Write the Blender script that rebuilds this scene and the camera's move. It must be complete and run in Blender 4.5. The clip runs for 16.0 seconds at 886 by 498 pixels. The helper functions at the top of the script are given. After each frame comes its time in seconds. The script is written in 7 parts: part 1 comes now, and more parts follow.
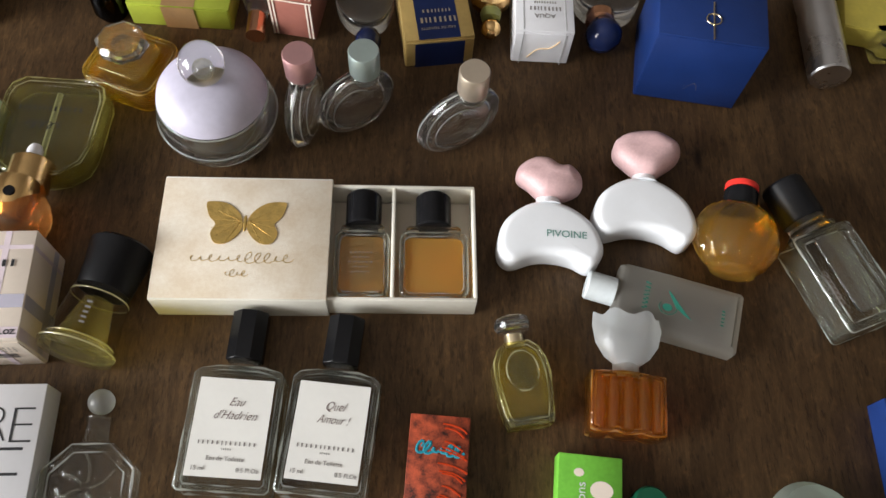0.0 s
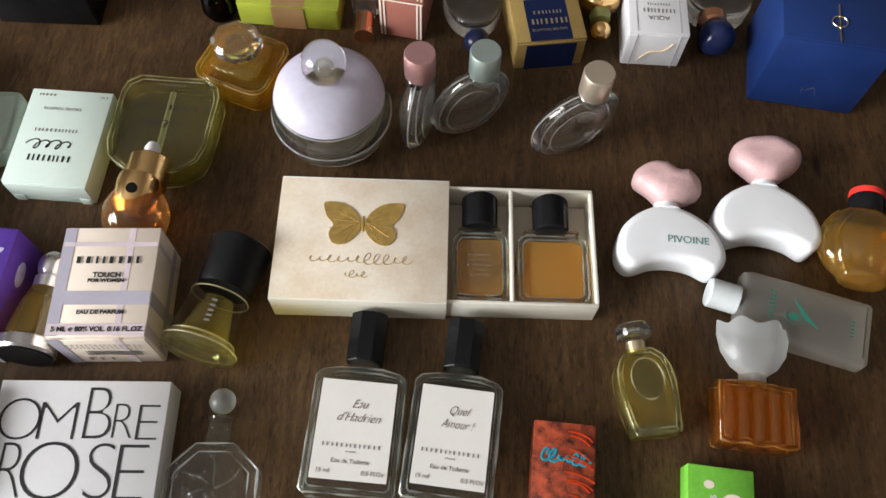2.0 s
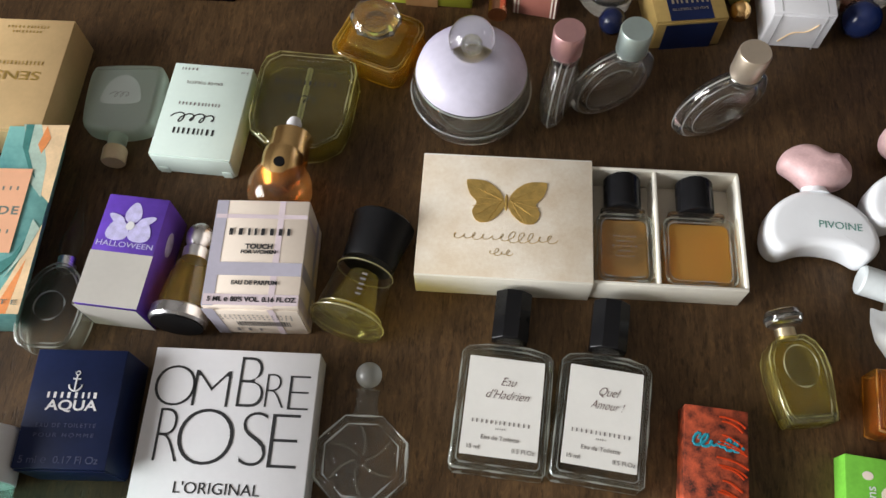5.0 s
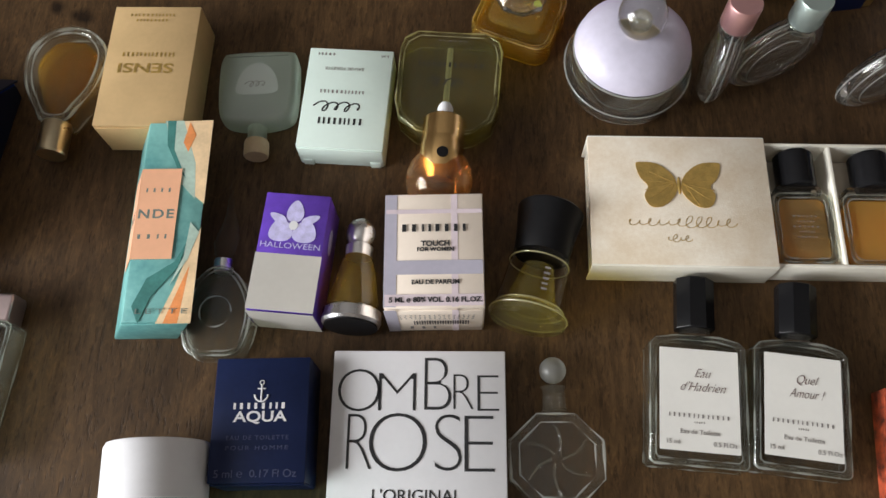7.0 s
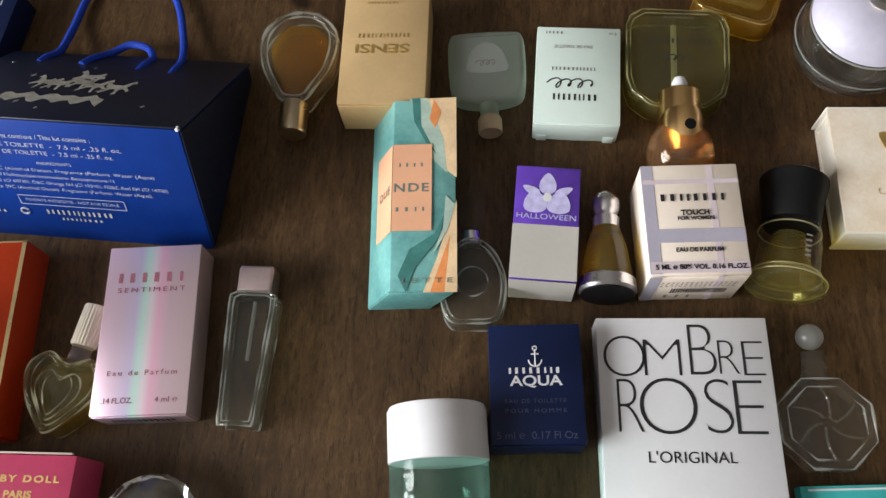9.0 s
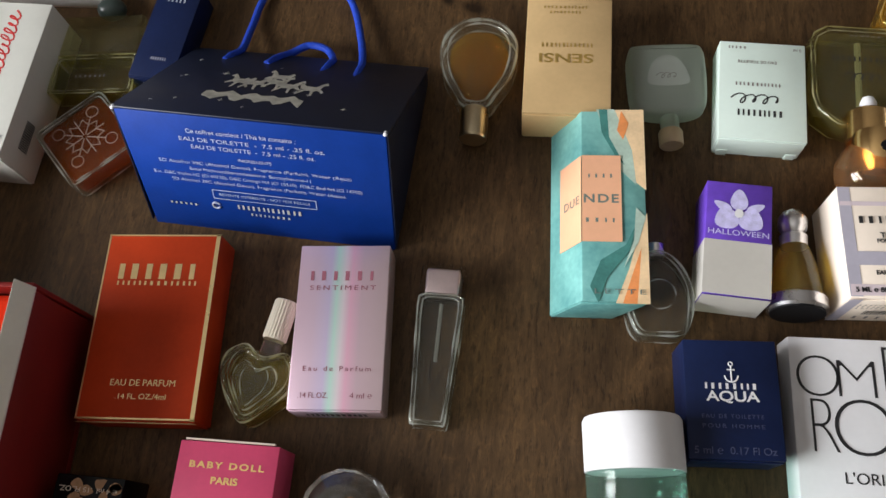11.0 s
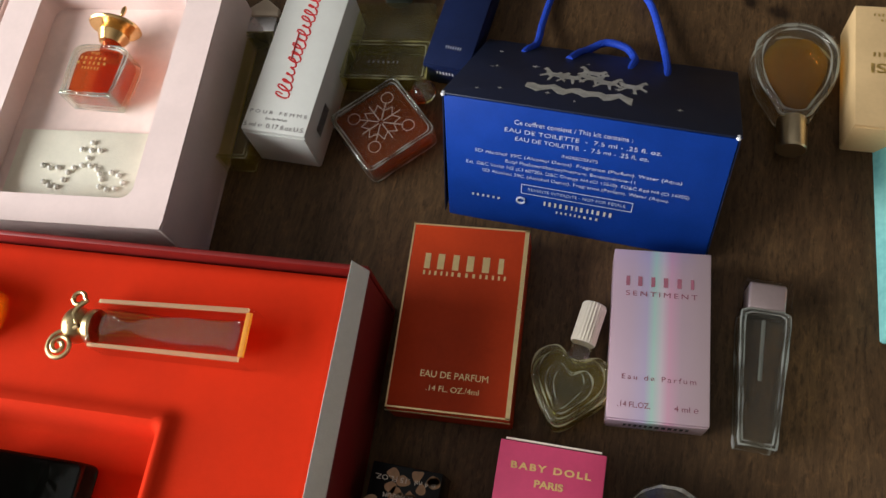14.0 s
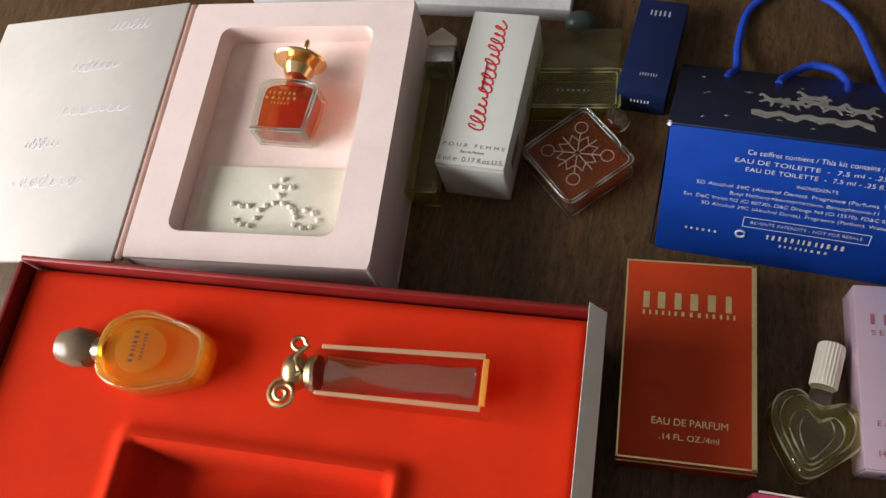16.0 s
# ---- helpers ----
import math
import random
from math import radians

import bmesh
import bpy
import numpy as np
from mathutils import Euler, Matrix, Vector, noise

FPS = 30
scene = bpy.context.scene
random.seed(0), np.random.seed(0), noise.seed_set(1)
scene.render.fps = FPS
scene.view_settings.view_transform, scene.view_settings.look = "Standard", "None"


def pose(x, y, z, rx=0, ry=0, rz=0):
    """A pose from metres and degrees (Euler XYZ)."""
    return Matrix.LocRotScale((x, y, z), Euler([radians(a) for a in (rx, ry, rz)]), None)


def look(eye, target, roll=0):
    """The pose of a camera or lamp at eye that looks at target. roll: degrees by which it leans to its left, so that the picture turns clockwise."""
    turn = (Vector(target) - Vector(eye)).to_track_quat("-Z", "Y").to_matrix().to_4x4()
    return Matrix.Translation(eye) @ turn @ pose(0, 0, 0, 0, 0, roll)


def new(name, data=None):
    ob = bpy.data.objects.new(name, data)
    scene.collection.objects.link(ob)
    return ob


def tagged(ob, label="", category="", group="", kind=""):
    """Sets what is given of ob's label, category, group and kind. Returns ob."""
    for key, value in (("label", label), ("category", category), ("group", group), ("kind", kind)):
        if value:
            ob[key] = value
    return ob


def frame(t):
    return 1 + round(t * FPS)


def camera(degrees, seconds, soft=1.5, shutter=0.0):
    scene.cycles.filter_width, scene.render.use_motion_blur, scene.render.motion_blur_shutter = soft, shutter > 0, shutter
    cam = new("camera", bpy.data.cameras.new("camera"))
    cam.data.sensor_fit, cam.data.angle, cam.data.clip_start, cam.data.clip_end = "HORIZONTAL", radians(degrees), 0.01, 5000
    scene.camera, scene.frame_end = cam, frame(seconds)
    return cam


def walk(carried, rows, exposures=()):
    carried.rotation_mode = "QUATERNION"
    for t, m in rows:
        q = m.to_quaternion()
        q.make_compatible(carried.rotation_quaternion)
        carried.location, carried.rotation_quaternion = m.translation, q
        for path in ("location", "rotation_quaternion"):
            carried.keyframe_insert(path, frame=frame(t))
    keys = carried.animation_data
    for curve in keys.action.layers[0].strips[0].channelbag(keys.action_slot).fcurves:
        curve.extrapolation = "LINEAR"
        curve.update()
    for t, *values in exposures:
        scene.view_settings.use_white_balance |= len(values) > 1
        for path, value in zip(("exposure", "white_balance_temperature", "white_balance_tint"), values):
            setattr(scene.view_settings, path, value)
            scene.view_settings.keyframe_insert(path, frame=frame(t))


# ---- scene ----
cam = camera(57.8, 16.0)
PATH = [
    (0, (0.00306, 0.05506, 0.29091), (0.01472, 0.18266, 0.01965), 6.05),
    (0.5, (-0.00698, 0.05554, 0.28881), (0.00279, 0.18414, 0.01795), 5.35),
    (1, (-0.01563, 0.05475, 0.28827), (-0.00800, 0.18524, 0.01825), 4.61),
    (1.5, (-0.02418, 0.05527, 0.28600), (-0.02021, 0.18590, 0.01597), 3.42),
    (2, (-0.03091, 0.05518, 0.28532), (-0.02989, 0.18474, 0.01474), 2.64),
    (2.5, (-0.03552, 0.05497, 0.28750), (-0.03659, 0.18181, 0.01563), 2.18),
    (3, (-0.04150, 0.05328, 0.28663), (-0.04489, 0.17895, 0.01424), 1.40),
    (3.5, (-0.04704, 0.05089, 0.28657), (-0.05211, 0.17632, 0.01410), 0.79),
    (3.7, (-0.05084, 0.04870, 0.28589), (-0.05646, 0.17431, 0.01351), 0.96),
    (5.8, (-0.08367, 0.05090, 0.27353), (-0.10342, 0.17514, 0.00118), -4.10),
    (6, (-0.09037, 0.04962, 0.27015), (-0.10881, 0.17244, -0.00293), -3.01),
    (6.5, (-0.11432, 0.05956, 0.27452), (-0.13086, 0.17561, -0.00163), -3.74),
    (7, (-0.13342, 0.06405, 0.27990), (-0.14516, 0.17219, 0.00031), -4.23),
    (7.5, (-0.15363, 0.06104, 0.27939), (-0.16839, 0.16718, -0.00081), -6.76),
    (8, (-0.17385, 0.05786, 0.28219), (-0.19066, 0.16361, 0.00195), -7.84),
    (8.5, (-0.19114, 0.05419, 0.28484), (-0.21003, 0.16051, 0.00495), -8.56),
    (9, (-0.21344, 0.04789, 0.28574), (-0.23521, 0.15621, 0.00682), -9.47),
    (9.2, (-0.22070, 0.04759, 0.28801), (-0.24501, 0.15405, 0.00859), -10.77),
    (11.3, (-0.27533, 0.04765, 0.29648), (-0.31167, 0.15142, 0.01736), -14.20),
    (11.5, (-0.27912, 0.04671, 0.29619), (-0.31703, 0.14933, 0.01685), -14.98),
    (12, (-0.29680, 0.04066, 0.29455), (-0.33668, 0.14240, 0.01516), -15.44),
    (12.5, (-0.31922, 0.04000, 0.29371), (-0.36708, 0.13629, 0.01364), -18.58),
    (13, (-0.33770, 0.04121, 0.29068), (-0.39098, 0.13457, 0.01060), -20.55),
    (13.5, (-0.34937, 0.03883, 0.29454), (-0.40662, 0.13795, 0.01723), -20.40),
    (14, (-0.36170, 0.03597, 0.29650), (-0.42110, 0.13898, 0.02107), -20.10),
    (14.5, (-0.37859, 0.03769, 0.29672), (-0.44251, 0.14636, 0.02450), -21.62),
    (15, (-0.39956, 0.04154, 0.29574), (-0.46596, 0.15165, 0.02469), -22.42),
    (15.5, (-0.41886, 0.03889, 0.29466), (-0.49061, 0.14812, 0.02462), -24.22),
    (16, (-0.42830, 0.03361, 0.29546), (-0.50218, 0.14140, 0.02542), -24.79),
]
walk(cam, [(t, look(eye, target, roll)) for t, eye, target, roll in PATH],
     exposures=[(0.0, 0.27), (3.5, 0.24), (6.0, 0.06), (9.0, -0.06), (11.5, -0.04), (13.0, -0.14), (15.0, -0.34), (16.0, -0.36)])

# ---------------------------------------------------------------- light
world = bpy.data.worlds.new("world")
scene.world = world
world.use_nodes = True
sky = world.node_tree.nodes.new("ShaderNodeTexSky")
sky.sky_type, sky.sun_disc, sky.sun_elevation, sky.sun_rotation = "NISHITA", False, radians(35), radians(215)
back = world.node_tree.nodes["Background"]
back.inputs["Strength"].default_value = 0.1
world.node_tree.links.new(sky.outputs["Color"], back.inputs["Color"])


def window_light(name, place, aim, w, h, watts, colour):
    data = bpy.data.lights.new(name, "AREA")
    data.shape, data.size, data.size_y, data.energy, data.color = "RECTANGLE", w, h, watts, colour
    ob = new(name, data)
    ob.matrix_world = look(place, aim)
    return ob


window_light("window_daylight", (-1.84, -0.45, 0.62), (-0.84, -0.05, 0.30), 1.15, 1.05, 84, (0.985, 0.985, 0.985))


# ---------------------------------------------------------------- materials
def mat(name, colour, rough=0.5, metal=0.0, vary=0.12, scale=60.0, bump=0.0, bscale=400.0, colour2=None, coat=0.0, spec=0.35, stretch=(1, 1, 1)):
    """A surface with two scales of variation and a fine relief."""
    m = bpy.data.materials.new(name)
    m.use_nodes = True
    n, l = m.node_tree.nodes, m.node_tree.links
    p = n["Principled BSDF"]
    p.inputs["Roughness"].default_value, p.inputs["Metallic"].default_value = rough, metal
    p.inputs["Coat Weight"].default_value, p.inputs["Specular IOR Level"].default_value = coat, spec
    co = n.new("ShaderNodeTexCoord")
    mp = n.new("ShaderNodeMapping")
    mp.inputs["Scale"].default_value = stretch
    l.new(co.outputs["Object"], mp.inputs["Vector"])
    a, b = n.new("ShaderNodeTexNoise"), n.new("ShaderNodeTexNoise")
    a.inputs["Scale"].default_value, a.inputs["Detail"].default_value = scale, 4
    b.inputs["Scale"].default_value, b.inputs["Detail"].default_value = scale * 9, 3
    l.new(mp.outputs["Vector"], a.inputs["Vector"])
    l.new(mp.outputs["Vector"], b.inputs["Vector"])
    s = n.new("ShaderNodeMath")
    s.operation = "MULTIPLY_ADD"
    s.inputs[1].default_value = 0.35
    l.new(b.outputs["Fac"], s.inputs[0])
    l.new(a.outputs["Fac"], s.inputs[2])
    r = n.new("ShaderNodeValToRGB")
    c1 = [min(1, v * (1 + vary)) for v in colour]
    c2 = list(colour2) if colour2 else [v * (1 - vary) for v in colour]
    r.color_ramp.elements[0].position, r.color_ramp.elements[1].position = 0.48, 0.88
    r.color_ramp.elements[0].color, r.color_ramp.elements[1].color = (*c2, 1), (*c1, 1)
    l.new(s.outputs[0], r.inputs["Fac"])
    l.new(r.outputs["Color"], p.inputs["Base Color"])
    rr = n.new("ShaderNodeMapRange")
    rr.inputs["To Min"].default_value, rr.inputs["To Max"].default_value = max(0.02, rough - 0.08), min(1, rough + 0.08)
    l.new(a.outputs["Fac"], rr.inputs["Value"])
    l.new(rr.outputs["Result"], p.inputs["Roughness"])
    if bump:
        k = n.new("ShaderNodeTexNoise")
        k.inputs["Scale"].default_value, k.inputs["Detail"].default_value = bscale, 3
        l.new(mp.outputs["Vector"], k.inputs["Vector"])
        bp = n.new("ShaderNodeBump")
        bp.inputs["Strength"].default_value, bp.inputs["Distance"].default_value = bump, 0.0005
        l.new(k.outputs["Fac"], bp.inputs["Height"])
        l.new(bp.outputs["Normal"], p.inputs["Normal"])
    return m


def glass(name, colour, rough=0.0, ior=1.45, bump=0.12, bscale=140.0, body=0.0, bend=0.12, shine=0.03, wave=0.12, edge=0.30):
    """Glass with its perfume: partly bending, partly clear, with a glossy skin. Its diffuse share (body) frosts it, and
    in clear glass and perfume stands in for light gathered inside.
    """
    m = bpy.data.materials.new(name)
    m.use_nodes = True
    n, l = m.node_tree.nodes, m.node_tree.links
    n.remove(n["Principled BSDF"])
    out = n["Material Output"]
    c = (*colour, 1)
    clear, refr, gloss, fog, tra = (n.new("ShaderNodeBsdf" + k) for k in ("Transparent", "Glass", "Glossy", "Diffuse", "Translucent"))
    for q in (clear, refr, fog, tra):
        q.inputs["Color"].default_value = c
    refr.inputs["IOR"].default_value, refr.inputs["Roughness"].default_value = ior, rough
    gloss.inputs["Roughness"].default_value = 0.03 + rough * 0.6

    def mix(a, b, fac):
        x = n.new("ShaderNodeMixShader")
        if isinstance(fac, float):
            x.inputs[0].default_value = fac
        else:
            l.new(fac, x.inputs[0])
        l.new(a, x.inputs[1])
        l.new(b, x.inputs[2])
        return x.outputs[0]

    cloud = mix(fog.outputs[0], tra.outputs[0], 0.6)
    inner = mix(mix(clear.outputs[0], refr.outputs[0], bend), cloud, body)
    face, power, scale = n.new("ShaderNodeLayerWeight"), n.new("ShaderNodeMath"), n.new("ShaderNodeMath")
    face.inputs["Blend"].default_value = 0.5
    power.operation, scale.operation = "POWER", "MULTIPLY_ADD"
    power.inputs[1].default_value, scale.inputs[1].default_value, scale.inputs[2].default_value = 4.5, edge, shine
    l.new(face.outputs["Facing"], power.inputs[0])
    l.new(power.outputs[0], scale.inputs[0])
    l.new(mix(inner, gloss.outputs[0], scale.outputs[0]), out.inputs["Surface"])
    if bump:
        k, co, bp = n.new("ShaderNodeTexNoise"), n.new("ShaderNodeTexCoord"), n.new("ShaderNodeBump")
        k.inputs["Scale"].default_value = bscale
        l.new(co.outputs["Object"], k.inputs["Vector"])
        bp.inputs["Strength"].default_value, bp.inputs["Distance"].default_value = bump, 0.001
        l.new(k.outputs["Fac"], bp.inputs["Height"])
        for q in (refr, fog):
            l.new(bp.outputs["Normal"], q.inputs["Normal"])
        roll, swell = n.new("ShaderNodeTexNoise"), n.new("ShaderNodeBump")
        roll.inputs["Scale"].default_value, roll.inputs["Detail"].default_value, roll.inputs["Distortion"].default_value = 130.0, 1.0, 1.2
        l.new(co.outputs["Object"], roll.inputs["Vector"])
        swell.inputs["Strength"].default_value, swell.inputs["Distance"].default_value = wave, 0.0025
        l.new(roll.outputs["Fac"], swell.inputs["Height"])
        l.new(bp.outputs["Normal"], swell.inputs["Normal"])
        l.new(swell.outputs["Normal"], gloss.inputs["Normal"])
    return m


def wood_mat():
    """Dark stained open-pored hardwood, grain along y."""
    m = bpy.data.materials.new("dark_wood")
    m.use_nodes = True
    n, l = m.node_tree.nodes, m.node_tree.links
    p = n["Principled BSDF"]
    co = n.new("ShaderNodeTexCoord")

    def noise_at(sx, sy, scale, detail, rough=0.6, dist=0.0):
        mp = n.new("ShaderNodeMapping")
        mp.inputs["Scale"].default_value = (sx, sy, 1)
        l.new(co.outputs["Object"], mp.inputs["Vector"])
        t = n.new("ShaderNodeTexNoise")
        t.inputs["Scale"].default_value, t.inputs["Detail"].default_value = scale, detail
        t.inputs["Roughness"].default_value, t.inputs["Distortion"].default_value = rough, dist
        l.new(mp.outputs["Vector"], t.inputs["Vector"])
        return t.outputs["Fac"]

    def ramp(fac, stops):
        r = n.new("ShaderNodeValToRGB")
        e = r.color_ramp.elements
        for i, (pos, c) in enumerate(stops):
            q = e[i] if i < 2 else e.new(pos)
            q.position, q.color = pos, (*c, 1)
        l.new(fac, r.inputs["Fac"])
        return r.outputs["Color"]

    def mix(a, b, fac, kind="MIX"):
        x = n.new("ShaderNodeMix")
        x.data_type, x.blend_type = "RGBA", kind
        l.new(a, x.inputs["A"])
        l.new(b, x.inputs["B"])
        if isinstance(fac, float):
            x.inputs["Factor"].default_value = fac
        else:
            l.new(fac, x.inputs["Factor"])
        return x.outputs["Result"]

    broad = ramp(noise_at(1, 0.25, 14, 5, 0.6, 0.6), [(0.3, (0.042, 0.0235, 0.0105)), (0.72, (0.128, 0.076, 0.0345))])
    grain = ramp(noise_at(1, 0.15, 330, 7, 0.75, 0.9), [(0.34, (0.44, 0.40, 0.37)), (0.66, (1.22, 1.19, 1.14))])
    pores = ramp(noise_at(1, 0.22, 850, 3, 0.6), [(0.33, (0.38, 0.36, 0.34)), (0.45, (1, 1, 1))])
    fleck = ramp(noise_at(1, 0.5, 300, 5, 0.7, 1.6), [(0.50, (0.86, 0.84, 0.82)), (0.72, (1.75, 1.62, 1.42))])
    col = mix(broad, grain, 0.85, "MULTIPLY")
    col = mix(col, pores, 0.7, "MULTIPLY")
    col = mix(col, fleck, 0.55, "MULTIPLY")
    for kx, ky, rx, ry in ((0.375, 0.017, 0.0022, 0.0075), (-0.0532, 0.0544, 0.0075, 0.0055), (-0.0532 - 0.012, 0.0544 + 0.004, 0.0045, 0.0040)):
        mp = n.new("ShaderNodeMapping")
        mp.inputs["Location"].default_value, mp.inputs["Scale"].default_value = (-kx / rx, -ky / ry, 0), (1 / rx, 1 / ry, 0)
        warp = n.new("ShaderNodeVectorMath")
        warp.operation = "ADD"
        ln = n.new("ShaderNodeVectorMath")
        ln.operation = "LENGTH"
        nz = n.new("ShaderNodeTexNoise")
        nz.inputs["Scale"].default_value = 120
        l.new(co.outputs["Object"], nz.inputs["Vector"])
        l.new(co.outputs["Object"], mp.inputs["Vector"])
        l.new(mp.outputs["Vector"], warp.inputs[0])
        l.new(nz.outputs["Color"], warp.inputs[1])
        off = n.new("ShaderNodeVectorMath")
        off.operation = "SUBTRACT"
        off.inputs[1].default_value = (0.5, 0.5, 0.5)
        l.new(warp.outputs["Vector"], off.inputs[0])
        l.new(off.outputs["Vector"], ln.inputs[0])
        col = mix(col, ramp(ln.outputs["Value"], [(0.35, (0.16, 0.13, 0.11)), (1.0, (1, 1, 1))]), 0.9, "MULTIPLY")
    l.new(col, p.inputs["Base Color"])
    p.inputs["Roughness"].default_value = 0.5
    p.inputs["Specular IOR Level"].default_value = 0.22
    bp = n.new("ShaderNodeBump")
    bp.inputs["Strength"].default_value, bp.inputs["Distance"].default_value = 0.25, 0.0004
    l.new(pores, bp.inputs["Height"])
    l.new(bp.outputs["Normal"], p.inputs["Normal"])
    return m


WOOD = wood_mat()
CREAM = mat("cream_card", (0.80, 0.735, 0.625), 0.75, vary=0.04, scale=70, bump=0.15, bscale=1500, colour2=(0.70, 0.59, 0.45))
TRAYWHITE = mat("white_card", (0.80, 0.77, 0.68), 0.7, vary=0.05, bump=0.15, bscale=1500)
WHITE = mat("white_paper", (0.73, 0.73, 0.755), 0.5, vary=0.03, bump=0.05, bscale=1200)
LABEL = mat("label_paper", (0.74, 0.73, 0.69), 0.6, vary=0.03)
INK = mat("black_ink", (0.02, 0.02, 0.022), 0.5, vary=0.1)
GREYINK = mat("grey_ink", (0.22, 0.20, 0.19), 0.5, vary=0.1)
GOLDINK = mat("gold_foil", (0.62, 0.42, 0.13), 0.38, 0.75, vary=0.15, scale=300, bump=0.3, bscale=900)
GOLD = mat("gold_metal", (0.83, 0.55, 0.24), 0.22, 1.0, vary=0.08)
PALEGOLD = mat("pale_gold_metal", (0.80, 0.68, 0.46), 0.3, 1.0, vary=0.08)
SILVER = mat("silver_metal", (0.72, 0.72, 0.74), 0.28, 1.0, vary=0.06)
BRASS = mat("antique_brass", (0.55, 0.42, 0.22), 0.35, 1.0, vary=0.25, scale=250)
PINKMETAL = mat("rose_metal", (0.66, 0.38, 0.38), 0.4, 0.85, vary=0.06)
GREENMETAL = mat("sage_metal", (0.48, 0.58, 0.56), 0.4, 0.85, vary=0.06)
CHAMPAGNE = mat("champagne_metal", (0.70, 0.60, 0.48), 0.38, 0.85, vary=0.06)
BLACK = mat("black_plastic", (0.008, 0.008, 0.009), 0.22, vary=0.2, spec=0.18)
SATINBLACK = mat("satin_black_plastic", (0.008, 0.008, 0.009), 0.42, vary=0.2, spec=0.18)
NAVY = mat("navy_card", (0.007, 0.014, 0.055), 0.45, vary=0.15, bump=0.06, spec=0.18)
BLUE = mat("royal_blue_card", (0.008, 0.028, 0.130), 0.48, vary=0.10, bump=0.06)
BAGBLUE = mat("bright_blue_card", (0.004, 0.034, 0.235), 0.5, vary=0.08, scale=90, bump=0.10, bscale=900, spec=0.12)
BAGNIGHT = mat("night_blue_card", (0.005, 0.010, 0.032), 0.45, vary=0.15)
PURPLE = mat("purple_card", (0.13, 0.055, 0.46), 0.45, vary=0.12, scale=200)
LILAC = mat("lilac_print", (0.55, 0.52, 0.80), 0.5, vary=0.2, scale=300)
GREYCARD = mat("warm_grey_card", (0.52, 0.50, 0.46), 0.45, vary=0.04)
PALECREAM = mat("pale_cream_card", (0.80, 0.70, 0.60), 0.5, vary=0.04)
PLAIDBLUE = mat("plaid_blue_print", (0.44, 0.42, 0.50), 0.5, vary=0.06)
PLAIDPALE = mat("plaid_lilac_print", (0.66, 0.56, 0.60), 0.5, vary=0.06)
TAN = mat("tan_gold_card", (0.66, 0.46, 0.23), 0.48, 0.15, vary=0.06, bump=0.08)
MINT = mat("pale_mint_card", (0.66, 0.78, 0.72), 0.55, vary=0.03)
TEAL = mat("teal_marbled_card", (0.20, 0.46, 0.43), 0.45, vary=0.2, scale=45, colour2=(0.10, 0.30, 0.30))
DEEPTEAL = mat("deep_teal_print", (0.06, 0.22, 0.20), 0.45, vary=0.25, scale=90)
SAGE = mat("sage_print", (0.42, 0.55, 0.47), 0.45, vary=0.2, scale=80)
PEACH = mat("peach_print", (0.86, 0.46, 0.28), 0.5, vary=0.05)
SAND = mat("sand_print", (0.82, 0.60, 0.36), 0.5, vary=0.15, scale=90)
ORANGE = mat("orange_print", (0.82, 0.30, 0.10), 0.5, vary=0.15, scale=90)
RUST = mat("rust_red_card", (0.50, 0.048, 0.011), 0.5, vary=0.08, spec=0.12)
WINE = mat("dark_red_card", (0.20, 0.012, 0.010), 0.45, vary=0.10)
REDFLOCK = mat("red_flocked_tray", (0.56, 0.026, 0.006), 0.9, vary=0.06, scale=40, bump=0.12, bscale=1800, spec=0.06)
PINKCARD = mat("hot_pink_card", (0.66, 0.07, 0.17), 0.48, vary=0.07)
BLUSH = mat("blush_card", (0.80, 0.64, 0.60), 0.55, vary=0.04)
BLUSHDEEP = mat("blush_satin", (0.82, 0.64, 0.58), 0.5, vary=0.08, scale=35)
LIDGREY = mat("pale_pink_lining", (0.58, 0.53, 0.49), 0.6, vary=0.05, scale=25)
SATIN = mat("ivory_satin", (0.76, 0.72, 0.59), 0.45, vary=0.06, bump=0.2, bscale=1500)
PEARL = mat("pearl_bead", (0.80, 0.78, 0.70), 0.2, vary=0.05)
REDFLECK = mat("red_black_marbled_card", (0.48, 0.085, 0.035), 0.45, vary=0.1, scale=240, colour2=(0.03, 0.012, 0.01))
TURQ = mat("turquoise_print", (0.02, 0.26, 0.34), 0.45)
LEAFGREEN = mat("leaf_green_card", (0.16, 0.48, 0.05), 0.5, vary=0.2, scale=70)
OLIVE = mat("lime_green_foil_card", (0.36, 0.42, 0.05), 0.35, 0.25, vary=0.1)
COPPERBAND = mat("bronze_band", (0.42, 0.26, 0.12), 0.4, 0.4, vary=0.1)
ROSEBROWN = mat("rose_brown_card", (0.34, 0.13, 0.10), 0.42, vary=0.08)
COPPER = mat("copper_metal", (0.80, 0.42, 0.25), 0.25, 1.0, vary=0.08)
MILK = mat("white_porcelain_plastic", (0.80, 0.82, 0.85), 0.32, vary=0.02, coat=0.3)
PINKCAP = mat("translucent_pink_plastic", (0.56, 0.37, 0.37), 0.42, vary=0.16, scale=110)
FROSTCAP = mat("frosted_white_plastic", (0.56, 0.60, 0.61), 0.4, vary=0.08)
INKBROWN = mat("reddish_brown_ink", (0.11, 0.055, 0.05), 0.5)
LEMONCAP = mat("ivory_plastic", (0.78, 0.71, 0.58), 0.45, vary=0.06)
BROWNSPOT = mat("leopard_brown", (0.42, 0.24, 0.13), 0.5, vary=0.15, scale=300)
